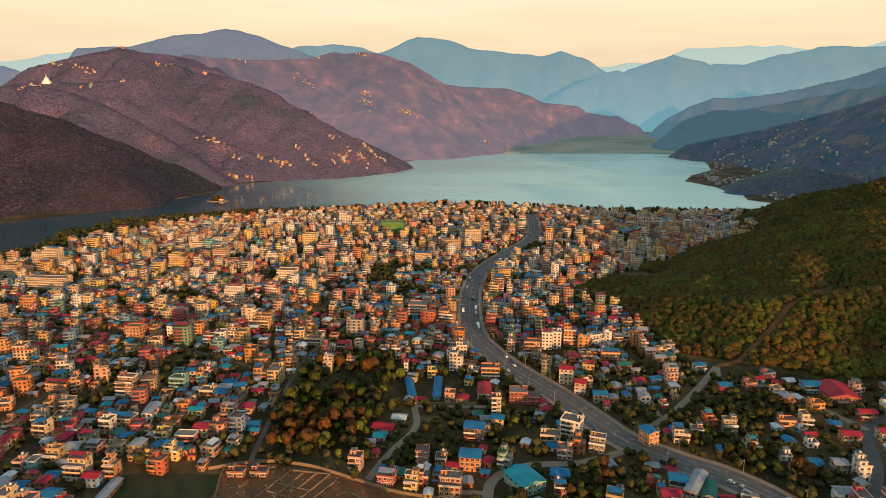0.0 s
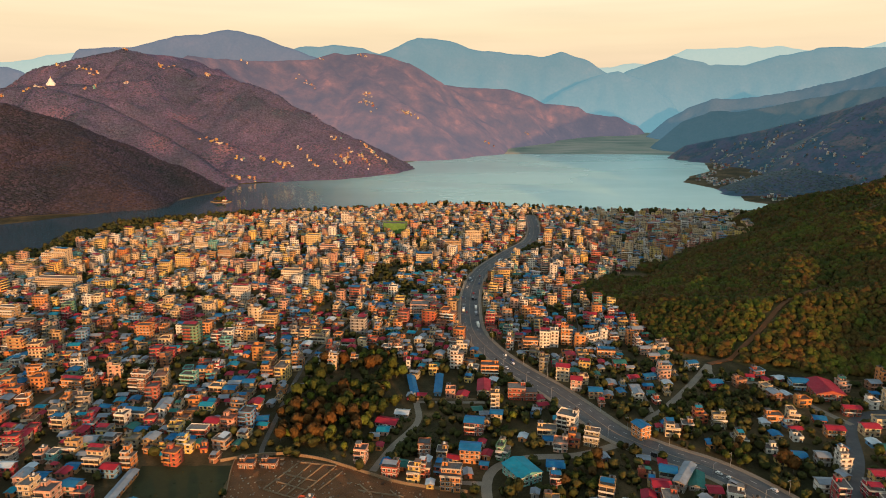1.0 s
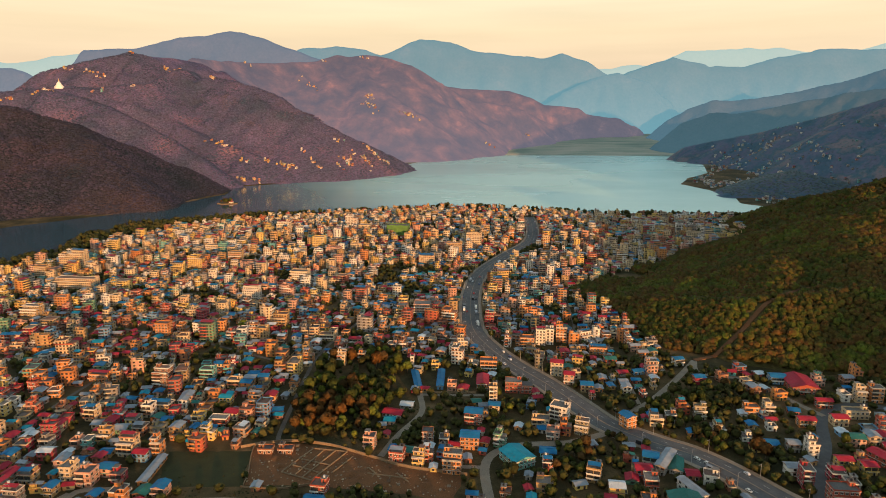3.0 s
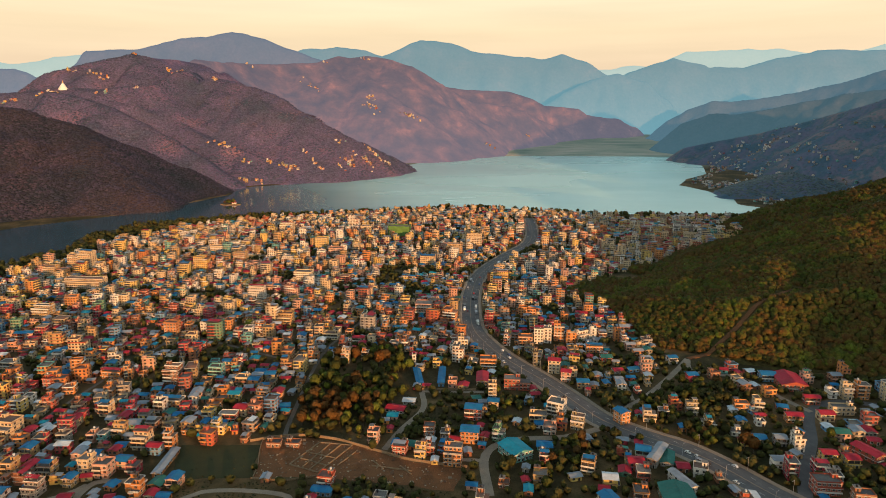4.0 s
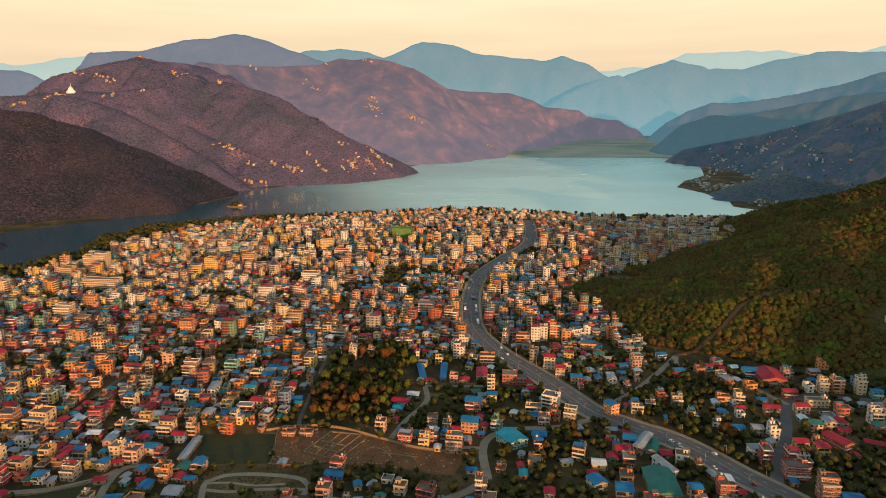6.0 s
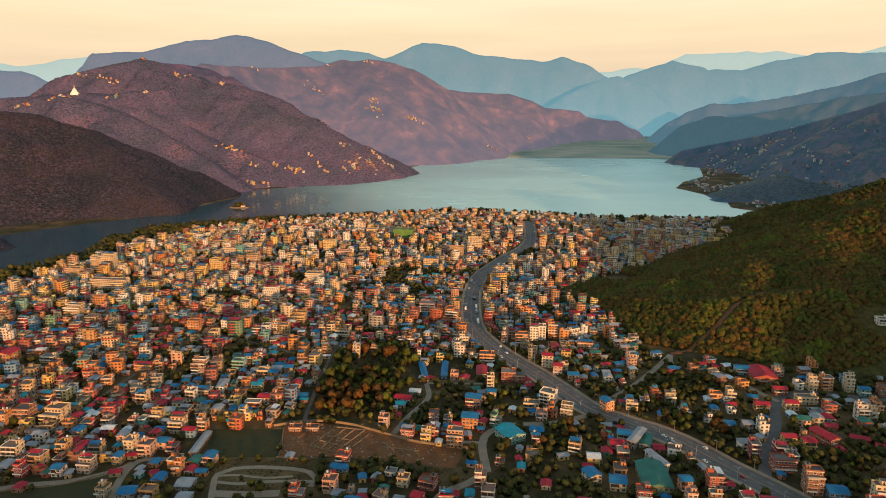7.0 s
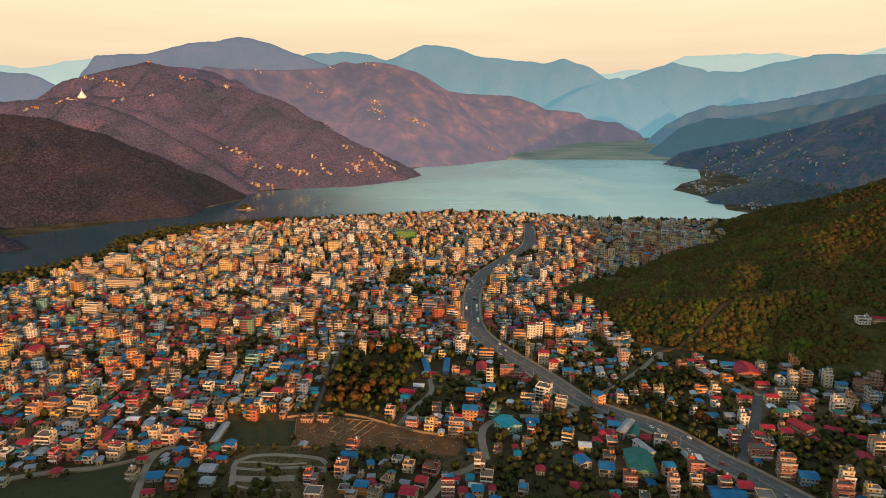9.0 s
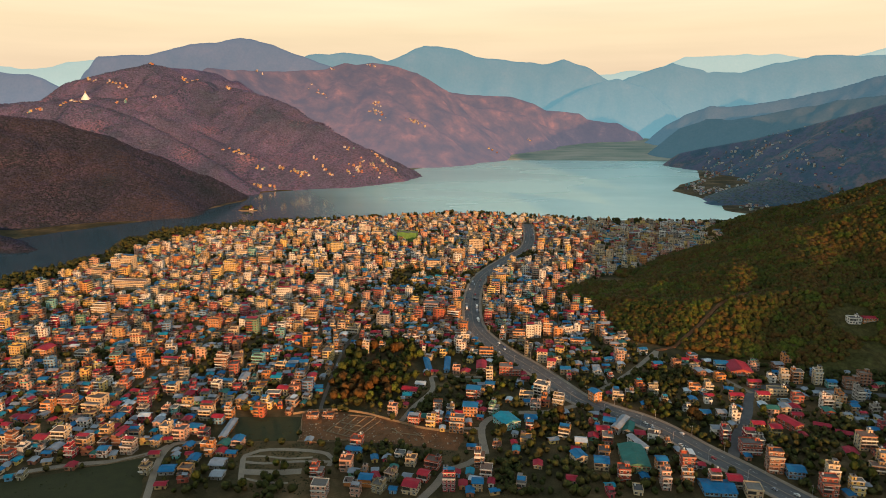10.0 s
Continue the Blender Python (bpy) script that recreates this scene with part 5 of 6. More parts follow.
def whole_house(w, d, floors, roof, rng, fine):
    """A house far off: its corners, quads and materials as arrays."""
    V, Q, M = [], [], []

    def take(s):
        k = len(V)
        V.extend(s.v)
        for f, m in zip(s.f, s.m):
            if len(f) == 3:
                a, b = Vector(s.v[f[0]]), Vector(s.v[f[1]])
                V.append(tuple((a + b) / 2))
                Q.append((k + f[0], len(V) - 1, k + f[1], k + f[2]))
                M.append(m)
            for i in range(1, len(f) - 2, 2):
                Q.append((k + f[0], k + f[i], k + f[i + 1], k + f[i + 2]))
                M.append(m)

    parts, wins = house_plan(w, d, floors, roof, rng)
    for _, p in parts:
        take(p)
    for m in wins:
        t = Shape()
        if fine:
            t.box(-0.9, 0.9, -0.10, 0, -0.14, 0.0, TRIM, under=True)
            t.box(-0.9, 0.9, -0.10, 0, 1.45, 1.57, TRIM, under=True)
        t.quad([(-0.85, -0.03, 0), (0.85, -0.03, 0), (0.85, -0.03, 1.45), (-0.85, -0.03, 1.45)], GLASS)
        t.v = [tuple(m @ Vector(p)) for p in t.v]
        take(t)
    return np.array(V), np.array(Q), np.array(M)


def make_kinds(seed, count, sizes, floors, sheet, fine):
    rng = random.Random(seed)
    out = []
    for _ in range(count):
        w, d = rng.uniform(*sizes), rng.uniform(*sizes)
        n = rng.choice(floors)
        roof = "sheet" if rng.random() < sheet else "flat"
        if roof == "sheet":
            n = min(n, 2)
        out.append((whole_house(w, d, n, roof, rng, fine), w, d, n, roof))
    return out


SHEDS = make_kinds(5, 12, (4.0, 7.5), (1,), 0.85, False)
HOUSES = {f: make_kinds(6, 40, (5.8, 9.6), (1, 1, 2, 2, 2, 3, 3, 4), 0.2, f) for f in (True, False)}
TALL = make_kinds(7, 26, (8.5, 15.0), (4, 4, 5, 5, 6), 0.0, False)
SHORE = make_kinds(8, 18, (7.5, 13.0), (2, 3, 3, 4, 4), 0.08, False)


def join_houses(name, places, label, category="houses", near=None, far=None):
    """Many houses as one mesh. places: kind, x, y, z, yaw in degrees."""
    rng = random.Random(len(places))
    VV, QQ, MM, k = [], [], [], 0
    for kind, x, y, z, yaw in places:
        V, Q, M = kind[0]
        c, n = math.cos(radians(yaw)), math.sin(radians(yaw))
        W = np.stack([V[:, 0] * c - V[:, 1] * n + x, V[:, 0] * n + V[:, 1] * c + y, V[:, 2] + z], -1)
        slot = np.array([COLOURS.index(rng.choice((far or FAR_PICK) if y > 620 else (near or WALL_PICK))), (AT_TRIM + rng.choice((0, 1, 1, 2, 2, 3)) if rng.random() < 0.6 else COLOURS.index(rng.choice(TRIM_PICK))), AT_GLASS, AT_ROOF + rng.choice((0, 0, 1, 2, 3)), AT_SHEET + SHEETS_ALL.index(rng.choice(SHEET_PICK)), AT_GLASS + 1])
        VV.append(W)
        QQ.append(Q + k)
        MM.append(slot[M])
        k += len(V)
    me = fast_mesh(name, np.concatenate(VV), np.concatenate(QQ), None)
    for m in SLOTS:
        me.materials.append(m)
    me.polygons.foreach_set("material_index", np.concatenate(MM).astype(np.int32))
    me.update()
    return tagged(new(name, me), label, category, kind="stuff")


def fill_town():
    rng = random.Random(11)
    a = radians(14)
    i, j = np.meshgrid(np.arange(-110, 130), np.arange(-30, 130))
    i, j = i.ravel(), j.ravel()
    g = np.random.default_rng(12)
    u = i * 10.2 + (i // 7) * 3.0 + g.uniform(-1.6, 1.6, i.shape)
    v = j * 10.6 + (j // 2) * 3.6 + g.uniform(-1.6, 1.6, i.shape)
    x = u * math.cos(a) - v * math.sin(a)
    y = u * math.sin(a) + v * math.cos(a) + 200
    x, y = x + 28 * fbm(x, y, 260.0, 2, 71), y + 28 * fbm(x, y, 260.0, 2, 73)
    ok = (y > 205) & (np.abs(x) < 0.73 * (y + 166) + 30)
    x, y = x[ok], y[ok]
    gap = fbm(x, y, 42.0, 2, 77)
    turn = 26 * fbm(x, y, 220.0, 2, 79)
    fit = open_ground(x, y, 4.5)
    near, rest = 0, []
    order = np.argsort(y)
    for k in order:
        if not fit[k]:
            continue
        px, py = float(x[k]), float(y[k])
        lake = max(0.0, min(1.0, (py - 800) / 450 + (0.2 if px < -200 else 0)))
        sparse = 0.62 if px > 30 and py < 470 else (0.14 if py < 700 else 0.05)
        if rng.random() < sparse or gap[k] > 0.46:
            continue
        pick = rng.random()
        if pick < (0.32 if py < 800 else 0.15):
            kind = rng.choice(SHEDS)
        elif pick < 0.92 - 0.36 * lake or py < (620 if px > 60 else 420):
            kind = rng.choice(HOUSES[py < 520])
        else:
            kind = rng.choice(SHORE if py > 1120 else TALL)
        r = 0.5 * math.hypot(kind[1], kind[2])
        if not plots.free(px, py, r):
            continue
        yaw = -4 + turn[k] + rng.uniform(-4, 4) + (90 if rng.random() < 0.12 else 0)
        if near < 40 and pick >= 0.32:
            near += 1
            roof = kind[4] if kind[4] == "flat" else rng.choice(SHEET_PICK)
            house(round(px, 1), round(py, 1), round(kind[1], 1), round(kind[2], 1), kind[3], rng.choice(WALL_PICK), roof, round(yaw))
        else:
            rest.append((kind, px, py, 0.0, yaw))
        plots.add(px, py, r)
    # sheds and lean-tos in the gaps
    x, y = g.uniform(-700, 620, 17000), g.uniform(210, 1360, 17000)
    ok = open_ground(x, y, 3.0) & (np.abs(x) < 0.73 * (y + 166) + 30)
    ok &= fbm(x, y, 42.0, 2, 77) < 0.40
    for px, py in zip(x[ok], y[ok]):
        kind = rng.choice(SHEDS)
        r = 0.5 * math.hypot(kind[1], kind[2])
        if px > 30 and py < 470 and rng.random() < 0.7:
            continue
        if plots.free(px, py, r, 0.84):
            plots.add(px, py, r)
            rest.append((kind, px, py, 0.0, rng.choice((0, 90)) + rng.uniform(-15, 15)))
    join_houses("town_houses", rest, "crowded painted concrete houses with flat roofs, water tanks and sheet roofs")


fill_town()


# ---------------------------------------------------------------- trees
def leaf_mat(name, stops, scale=0.07):
    m = Mat(name, 0.85, spec=0.1)
    stand = m.noise(scale, 3, 0.6)
    c = m.mix(m.noise(scale * 0.22, 2), m.ramp(stand, stops), m.ramp(m.noise(scale * 0.3, 3, 0.6), stops))
    leaf = m.ramp(m.island(), [(0.0, (0.68, 0.68, 0.68, 1)), (1.0, (1.32, 1.32, 1.32, 1))])
    m.colour(m.mix(1.0, c, leaf, "MULTIPLY"))
    return m.m


def leaf_mat_single(name, colours):
    m = Mat(name, 0.85, spec=0.1)
    n = len(colours)
    c = m.ramp(m.random(), [(i / n, v) for i, v in enumerate(colours)] + [(1.0, colours[-1])], True)
    leaf = m.ramp(m.island(), [(0.0, (0.78, 0.78, 0.78, 1)), (1.0, (1.22, 1.22, 1.22, 1))])
    m.colour(m.mix(1.0, c, leaf, "MULTIPLY"))
    return m.m


M_LEAF_FOREST = leaf_mat("forest_leaf", [(0.30, (0.028, 0.036, 0.008, 1)), (0.40, (0.046, 0.056, 0.009, 1)), (0.46, (0.056, 0.054, 0.010, 1)), (0.51, (0.098, 0.044, 0.013, 1)), (0.55, (0.084, 0.044, 0.012, 1)), (0.62, (0.085, 0.108, 0.012, 1)), (0.72, (0.038, 0.048, 0.010, 1))])
M_LEAF_SHRUB = leaf_mat("garden_leaf", [(0.34, (0.030, 0.038, 0.010, 1)), (0.5, (0.050, 0.052, 0.014, 1)), (0.6, (0.070, 0.052, 0.018, 1)), (0.7, (0.085, 0.10, 0.016, 1))], 0.11)
M_LEAF_TOWN = leaf_mat_single("town_leaf", [(0.036, 0.046, 0.010, 1), (0.056, 0.062, 0.012, 1), (0.044, 0.042, 0.012, 1), (0.074, 0.080, 0.014, 1), (0.086, 0.048, 0.016, 1), (0.050, 0.054, 0.012, 1)])
# hill and spur leaf: haze put in as bluish base colour
M_LEAF_HILL = leaf_mat("hazed_hill_leaf", [(0.3, (0.026, 0.052, 0.072, 1)), (0.42, (0.050, 0.062, 0.104, 1)), (0.56, (0.080, 0.078, 0.132, 1)), (0.7, (0.125, 0.092, 0.128, 1))], 0.009)
M_LEAF_SPUR = leaf_mat("hazed_spur_leaf", [(0.3, (0.018, 0.028, 0.036, 1)), (0.45, (0.030, 0.032, 0.052, 1)), (0.56, (0.046, 0.040, 0.064, 1)), (0.7, (0.075, 0.052, 0.066, 1))], 0.011)
# valley trees turned blue-grey in base colour, in place of haze
M_LEAF_HAZED = leaf_mat("hazed_valley_leaf", [(0.3, (0.07, 0.10, 0.105, 1)), (0.5, (0.10, 0.13, 0.13, 1)), (0.7, (0.14, 0.15, 0.14, 1))], 0.012)
M_BARK = painted("bark", [(0.11, 0.08, 0.055, 1)], 0.95, 0.5)


def tree_arrays(seed, height, spread, leaves, leaf):
    """Trunk with limbs, and a crown of leaf clumps on several lobes. Returns trunk Shape and crown arrays."""
    rng = np.random.default_rng(seed)
    t = Shape()
    th = height * 0.42
    t.tube(0, 0, -0.4, th, 0.035 * height, 0.02 * height, 6, 0, False)
    lobes = []
    n = 5 + int(rng.integers(0, 4))
    for k in range(n):
        a = 2 * math.pi * k / n + rng.uniform(-0.5, 0.5)
        r = spread * rng.uniform(0.3, 0.62)
        z = height * rng.uniform(0.48, 0.80)
        c = np.array([r * math.cos(a), r * math.sin(a), z])
        lobes.append((c, spread * rng.uniform(0.36, 0.55)))
        s = Shape()
        s.tube(0, 0, 0, 1, 0.014 * height, 0.006 * height, 5, 0, False)
        foot = Vector((0, 0, th * rng.uniform(0.7, 0.98)))
        arm = Vector(c) - foot
        m = Matrix.Translation(foot) @ arm.to_track_quat("Z", "Y").to_matrix().to_4x4()
        q = len(t.v)
        t.v += [tuple(m @ Vector((p[0], p[1], p[2] * arm.length))) for p in s.v]
        t.f += [tuple(i + q for i in f) for f in s.f]
        t.m += s.m
    lobes.append((np.array([0, 0, height * 0.82]), spread * 0.5))
    V = []
    for k in range(leaves):
        c, r = lobes[k % len(lobes)]
        d = rng.normal(size=3)
        d /= np.linalg.norm(d)
        d[2] = abs(d[2]) * 0.9 - 0.25 if rng.random() < 0.8 else d[2]
        p = c + d * r * rng.uniform(0.72, 1.08) * np.array([1, 1, 0.8])
        nrm = d + rng.normal(size=3) * 0.28
        nrm /= np.linalg.norm(nrm)
        u = np.cross(nrm, rng.normal(size=3))
        u /= np.linalg.norm(u)
        w = np.cross(nrm, u)
        a, b = leaf * rng.uniform(0.6, 1.25), leaf * rng.uniform(0.6, 1.25)
        V += [p - u * a - w * b, p + u * a * 0.8 - w * b * 1.1, p + u * a + w * b, p - u * a * 1.1 + w * b * 0.8]
    # the dense inside of the crown
    for c, r in lobes:
        r *= 0.78
        q = [c + np.array([r * math.cos(a) * k, r * math.sin(a) * k, z * r * 0.8]) for k, z in ((0.6, -0.75), (1.0, 0.0), (0.62, 0.75)) for a in np.arange(4) * math.pi / 2 + rng.uniform(0, 1.5)]
        for i in range(4):
            j = (i + 1) % 4
            V += [q[i], q[j], q[4 + j], q[4 + i], q[4 + i], q[4 + j], q[8 + j], q[8 + i]]
        V += q[8:12]
    V = np.array(V)
    return t, V, np.arange(len(V)).reshape(-1, 4)


def crown_normals(V, lean=0.0, slope=(0.0, -0.45, 0.8)):
    """Normals that point out of the crown, so that leaves shade as one soft mass."""
    c = np.array([V[:, 0].mean(), V[:, 1].mean(), V[:, 2].min() * 0.5 + V[:, 2].max() * 0.5])
    n = (V - c) * np.array([1, 1, 1.3])
    if lean:
        n = n / np.linalg.norm(n, axis=1, keepdims=True) * (1.4 - 0.6 * lean) + np.array(slope) * lean
        if len(V) % 4 == 0:
            n = n + np.repeat(np.random.default_rng(len(V)).normal(size=(len(V) // 4, 3)), 4, 0) * 0.3
    else:
        n = n + np.repeat(np.random.default_rng(len(V)).normal(size=(len(V) // 4, 3)), 4, 0) * np.abs(n).mean() * 0.7
    return n / np.linalg.norm(n, axis=1, keepdims=True)


def scatter(name, kinds, places, mat, label, smooth=False, category="trees", soft=False, lean=0.0):
    """Many crowns as one mesh. places: x, y, z, turn, size, kind, and the slope's normal if it has one."""
    VV, QQ, NN, k = [], [], [], 0
    for x, y, z, a, s, i, *slope in places:
        V, Q = kinds[int(i)]
        c, n = math.cos(a) * s, math.sin(a) * s
        W = np.empty_like(V)
        W[:, 0] = V[:, 0] * c - V[:, 1] * n + x
        W[:, 1] = V[:, 0] * n + V[:, 1] * c + y
        W[:, 2] = V[:, 2] * s + z
        if soft:
            NN.append(crown_normals(W, lean, *slope))
        VV.append(W)
        QQ.append(Q + k)
        k += len(V)
    ob = new(name, fast_mesh(name, np.concatenate(VV), np.concatenate(QQ), mat, smooth or soft, np.concatenate(NN) if soft else None))
    return tagged(ob, label, category, kind="stuff")


def full_crown(seed, height, spread, leaves, rings=5, segs=8):
    """A closed, knobbly crown of the forest roof with leaf clumps standing out of it."""
    rng = np.random.default_rng(seed)
    knob = rng.normal(size=(13, 3))
    knob /= np.linalg.norm(knob, axis=1, keepdims=True)

    def at(u, a):
        d = np.array([math.cos(u) * math.cos(a), math.cos(u) * math.sin(a), math.sin(u)])
        k = 0.66 + 1.05 * max(0.0, float((knob @ d).max()) - 0.6) + 0.07 * math.sin(5 * a + seed) * math.cos(u)
        return np.array([0, 0, height * 0.5]) + d * k * np.array([spread, spread, height * 0.5])

    V = []
    us = np.linspace(-0.75, 1.45, rings + 1)
    for u0, u1 in zip(us, us[1:]):
        for s in range(segs):
            a0, a1 = 2 * math.pi * s / segs, 2 * math.pi * (s + 1) / segs
            V += [at(u0, a0), at(u0, a1), at(u1, a1), at(u1, a0)]
    for _ in range(leaves):
        u, a = rng.uniform(-0.1, 1.4), rng.uniform(0, 6.28)
        p = at(u, a)
        n = p - np.array([0, 0, height * 0.5])
        n /= np.linalg.norm(n)
        e = np.cross(n, rng.normal(size=3))
        e /= np.linalg.norm(e)
        f = np.cross(n, e)
        r = rng.uniform(0.4, 0.85)
        p = p + n * rng.uniform(0.0, 0.75)
        V += [p - e * r - f * r * 0.8, p + e * r * 0.9 - f * r + n * 0.15, p + e * r + f * r, p - e * r * 0.8 + f * r * 0.9 + n * 0.1]
    V = np.array(V)
    return V, np.arange(len(V)).reshape(-1, 4)


TREES = [tree_arrays(100 + i, h, s, 330, lf) for i, (h, s, lf) in enumerate(((9, 4.2, 0.6), (11, 4.6, 0.65), (7, 3.4, 0.5), (12, 4.0, 0.6), (8, 4.6, 0.6), (10, 3.6, 0.55)))]
for i, (h, s) in enumerate(((9, 4.2), (11, 4.6), (7, 3.4), (12, 4.0), (8, 4.6), (10, 3.6))):
    V = full_crown(120 + i, h * 0.66, s * 0.8, 50)[0] + np.array([0, 0, h * 0.24])
    V = np.concatenate([TREES[i][1], V]) * np.array([0.92, 0.92, 1.15])
    TREES[i] = (TREES[i][0], V, np.arange(len(V)).reshape(-1, 4))
CANOPY = [full_crown(300 + i, h, s, 12, 4, 7) for i, (h, s) in enumerate(((7.4, 3.7), (8.2, 3.9), (6.6, 4.2), (9, 3.6), (7.4, 4.4)))]


def tree_thing(kind, x, y, z, turn, size, label, group="trees of the town"):
    root = new("tree")
    root.matrix_world = pose(x, y, z, 0, 0, turn) @ Matrix.Scale(size, 4)
    t, c = TREE_MESH[kind]
    part("trunk", t, root)
    part("crown", c, root)
    return tagged(root, label, "tree", group)


TREE_MESH = [(t.mesh("trunk", [M_BARK]), fast_mesh("crown", V, Q, M_LEAF_TOWN, True, crown_normals(V))) for t, V, Q in TREES]
M_LEAF_RUST = leaf_mat_single("rust_leaf", [(0.12, 0.052, 0.013, 1), (0.10, 0.050, 0.014, 1)])
M_LEAF_FRESH = leaf_mat_single("fresh_leaf", [(0.14, 0.15, 0.02, 1), (0.11, 0.13, 0.02, 1)])
RUST = [(t.mesh("trunk", [M_BARK]), fast_mesh("crown", V, Q, M_LEAF_RUST, True, crown_normals(V))) for t, V, Q in TREES[:2]]
FRESH = [(t.mesh("trunk", [M_BARK]), fast_mesh("crown", V, Q, M_LEAF_FRESH, True, crown_normals(V))) for t, V, Q in TREES[2:4]]
TREE_MESH += RUST + FRESH


def plant_town():
    rng = random.Random(23)
    made, rest = 0, []
    # the wood between the houses
    for _ in range(900):
        x, y = rng.uniform(-115, -28), rng.uniform(342, 512)
        if inside(np.array(x), np.array(y), WOODS) and fbm(np.array(x), np.array(y), 34.0, 2, 99) > -0.28 and plots.free(x, y, 2.7, 0.95):
            plots.add(x, y, 2.7)
            k = 6 if (x < -80 and y < 400 and rng.random() < 0.8) else (8 if rng.random() < 0.14 else (7 if rng.random() < 0.07 else rng.randrange(6)))
            if made > 130:
                rest.append((x, y, 0, rng.uniform(0, 6.28), rng.uniform(0.6, 0.95), rng.randrange(5)))
                continue
            tree_thing(k, x, y, 0, rng.uniform(0, 360), rng.uniform(0.7, 1.35), "rust-leaved tree at the edge of the wood" if k in (6, 7) else "dense leafy tree in the small wood")
            made += 1
    # marked single trees
    for x, y, k, s, label in ((-62, 343, 8, 0.75, "young tree with bright green leaves by the wall"), (200, 322, 7, 1.1, "rust-brown bare-looking tree by the road"), (204, 318, 6, 1.1, "rust-brown bare-looking tree by the road"),
                              (45, 540, 0, 0.9, "round leafy tree at the roadside"), (-205, 560, 8, 1.5, "bright yellow-green tree among houses"), (-120, 243, 4, 0.8, "leafy tree on the practice track"),
                              (18, 380, 7, 0.7, "rust-leaved bush beside the lane"), (132, 330, 2, 0.9, "small dark tree beside the road")):
        tree_thing(k, x, y, 0, 40, s, label)
    for poly in GREENS[:4] + GREENS[5:] + [[(-205, 176), (-120, 176), (-120, 218), (-205, 214)]]:
        xs, ys = [p[0] for p in poly], [p[1] for p in poly]
        n = int((max(xs) - min(xs)) * (max(ys) - min(ys)) / 14)
        for _ in range(n):
            x, y = rng.uniform(min(xs), max(xs)), rng.uniform(min(ys), max(ys))
            if inside(np.array(x), np.array(y), poly) and fbm(np.array(x), np.array(y), 26.0, 2, 97) > -0.05 and plots.free(x, y, 1.5, 0.8) and line_dist(np.array(x), np.array(y), ROAD) > 14 and all(line_dist(np.array(x), np.array(y), p) > w / 2 + 2 for p, w in LANES):
                plots.add(x, y, 1.2)
                if made > 235:
                    rest.append((x, y, 0, rng.uniform(0, 6.28), rng.uniform(0.25, 0.75), rng.randrange(5)))
                    continue
                tree_thing(rng.randrange(6), x, y, 0, rng.uniform(0, 360), rng.uniform(0.3, 0.95), "leafy garden tree on open ground")
                made += 1
    # garden trees between houses, and past the count the rest as one stand
    g = np.random.default_rng(24)
    xs = np.concatenate([g.uniform(-700, 640, 24000), g.uniform(20, 430, 2600)])
    ys = np.concatenate([g.uniform(212, 1380, 24000), g.uniform(212, 480, 2600)])
    ok = inside(xs, ys, TOWN) & (np.abs(xs) < 0.73 * (ys + 166) + 20) & (line_dist(xs, ys, ROAD) > 13.5)
    for p, w in LANES:
        ok &= line_dist(xs, ys, p) > w / 2 + 1.5
    for p in (LAWN, LOT, PLAY):
        ok &= ~inside(xs, ys, p)
    yard = fbm(xs, ys, 42.0, 2, 77) > 0.36
    order = g.permutation(np.nonzero(ok)[0])
    for k in sorted(order, key=lambda q: not yard[q]):
        x, y = float(xs[k]), float(ys[k])
        r = 1.7 if yard[k] else 2.3
        if not plots.free(x, y, r, 0.9):
            continue
        plots.add(x, y, r)
        if made < 285 and y < 420:
            tree_thing(rng.choice((0, 1, 2, 3, 4, 5, 2, 0, 8)), x, y, 0, rng.uniform(0, 360), rng.uniform(0.5, 1.0), "leafy garden tree between the houses")
            made += 1
        else:
            rest.append((x, y, 0, rng.uniform(0, 6.28), rng.uniform(0.4, 0.9), rng.randrange(5)))
        if len(rest) > 3600:
            break
    # the belt of trees along the shore
    xs, ys = g.uniform(-690, 720, 9000), g.uniform(700, 1460, 9000)
    d = line_dist(xs, ys, LAKE, True)
    ok = (d < np.where(xs < -300, 95, 18)) & ~inside(xs, ys, LAKE) & ~inside(xs, ys, TOWN)
    rest += [(x, y, 0, rng.uniform(0, 6.28), rng.uniform(0.8, 1.35), rng.randrange(5)) for x, y in zip(xs[ok], ys[ok])]
    scatter("town_trees", CANOPY, rest, M_LEAF_SHRUB, "leafy trees between far houses and along the shore", soft=True)


plant_town()


def slope_normals(xs, ys, height, e=14.0):
    gx = (height(xs + e, ys) - height(xs - e, ys)) / (2 * e)
    gy = (height(xs, ys + e) - height(xs, ys - e)) / (2 * e)
    n = np.stack([-gx, -gy, np.ones_like(gx)], -1)
    return n / np.linalg.norm(n, axis=1, keepdims=True)


SCHOOL = (434, 490)


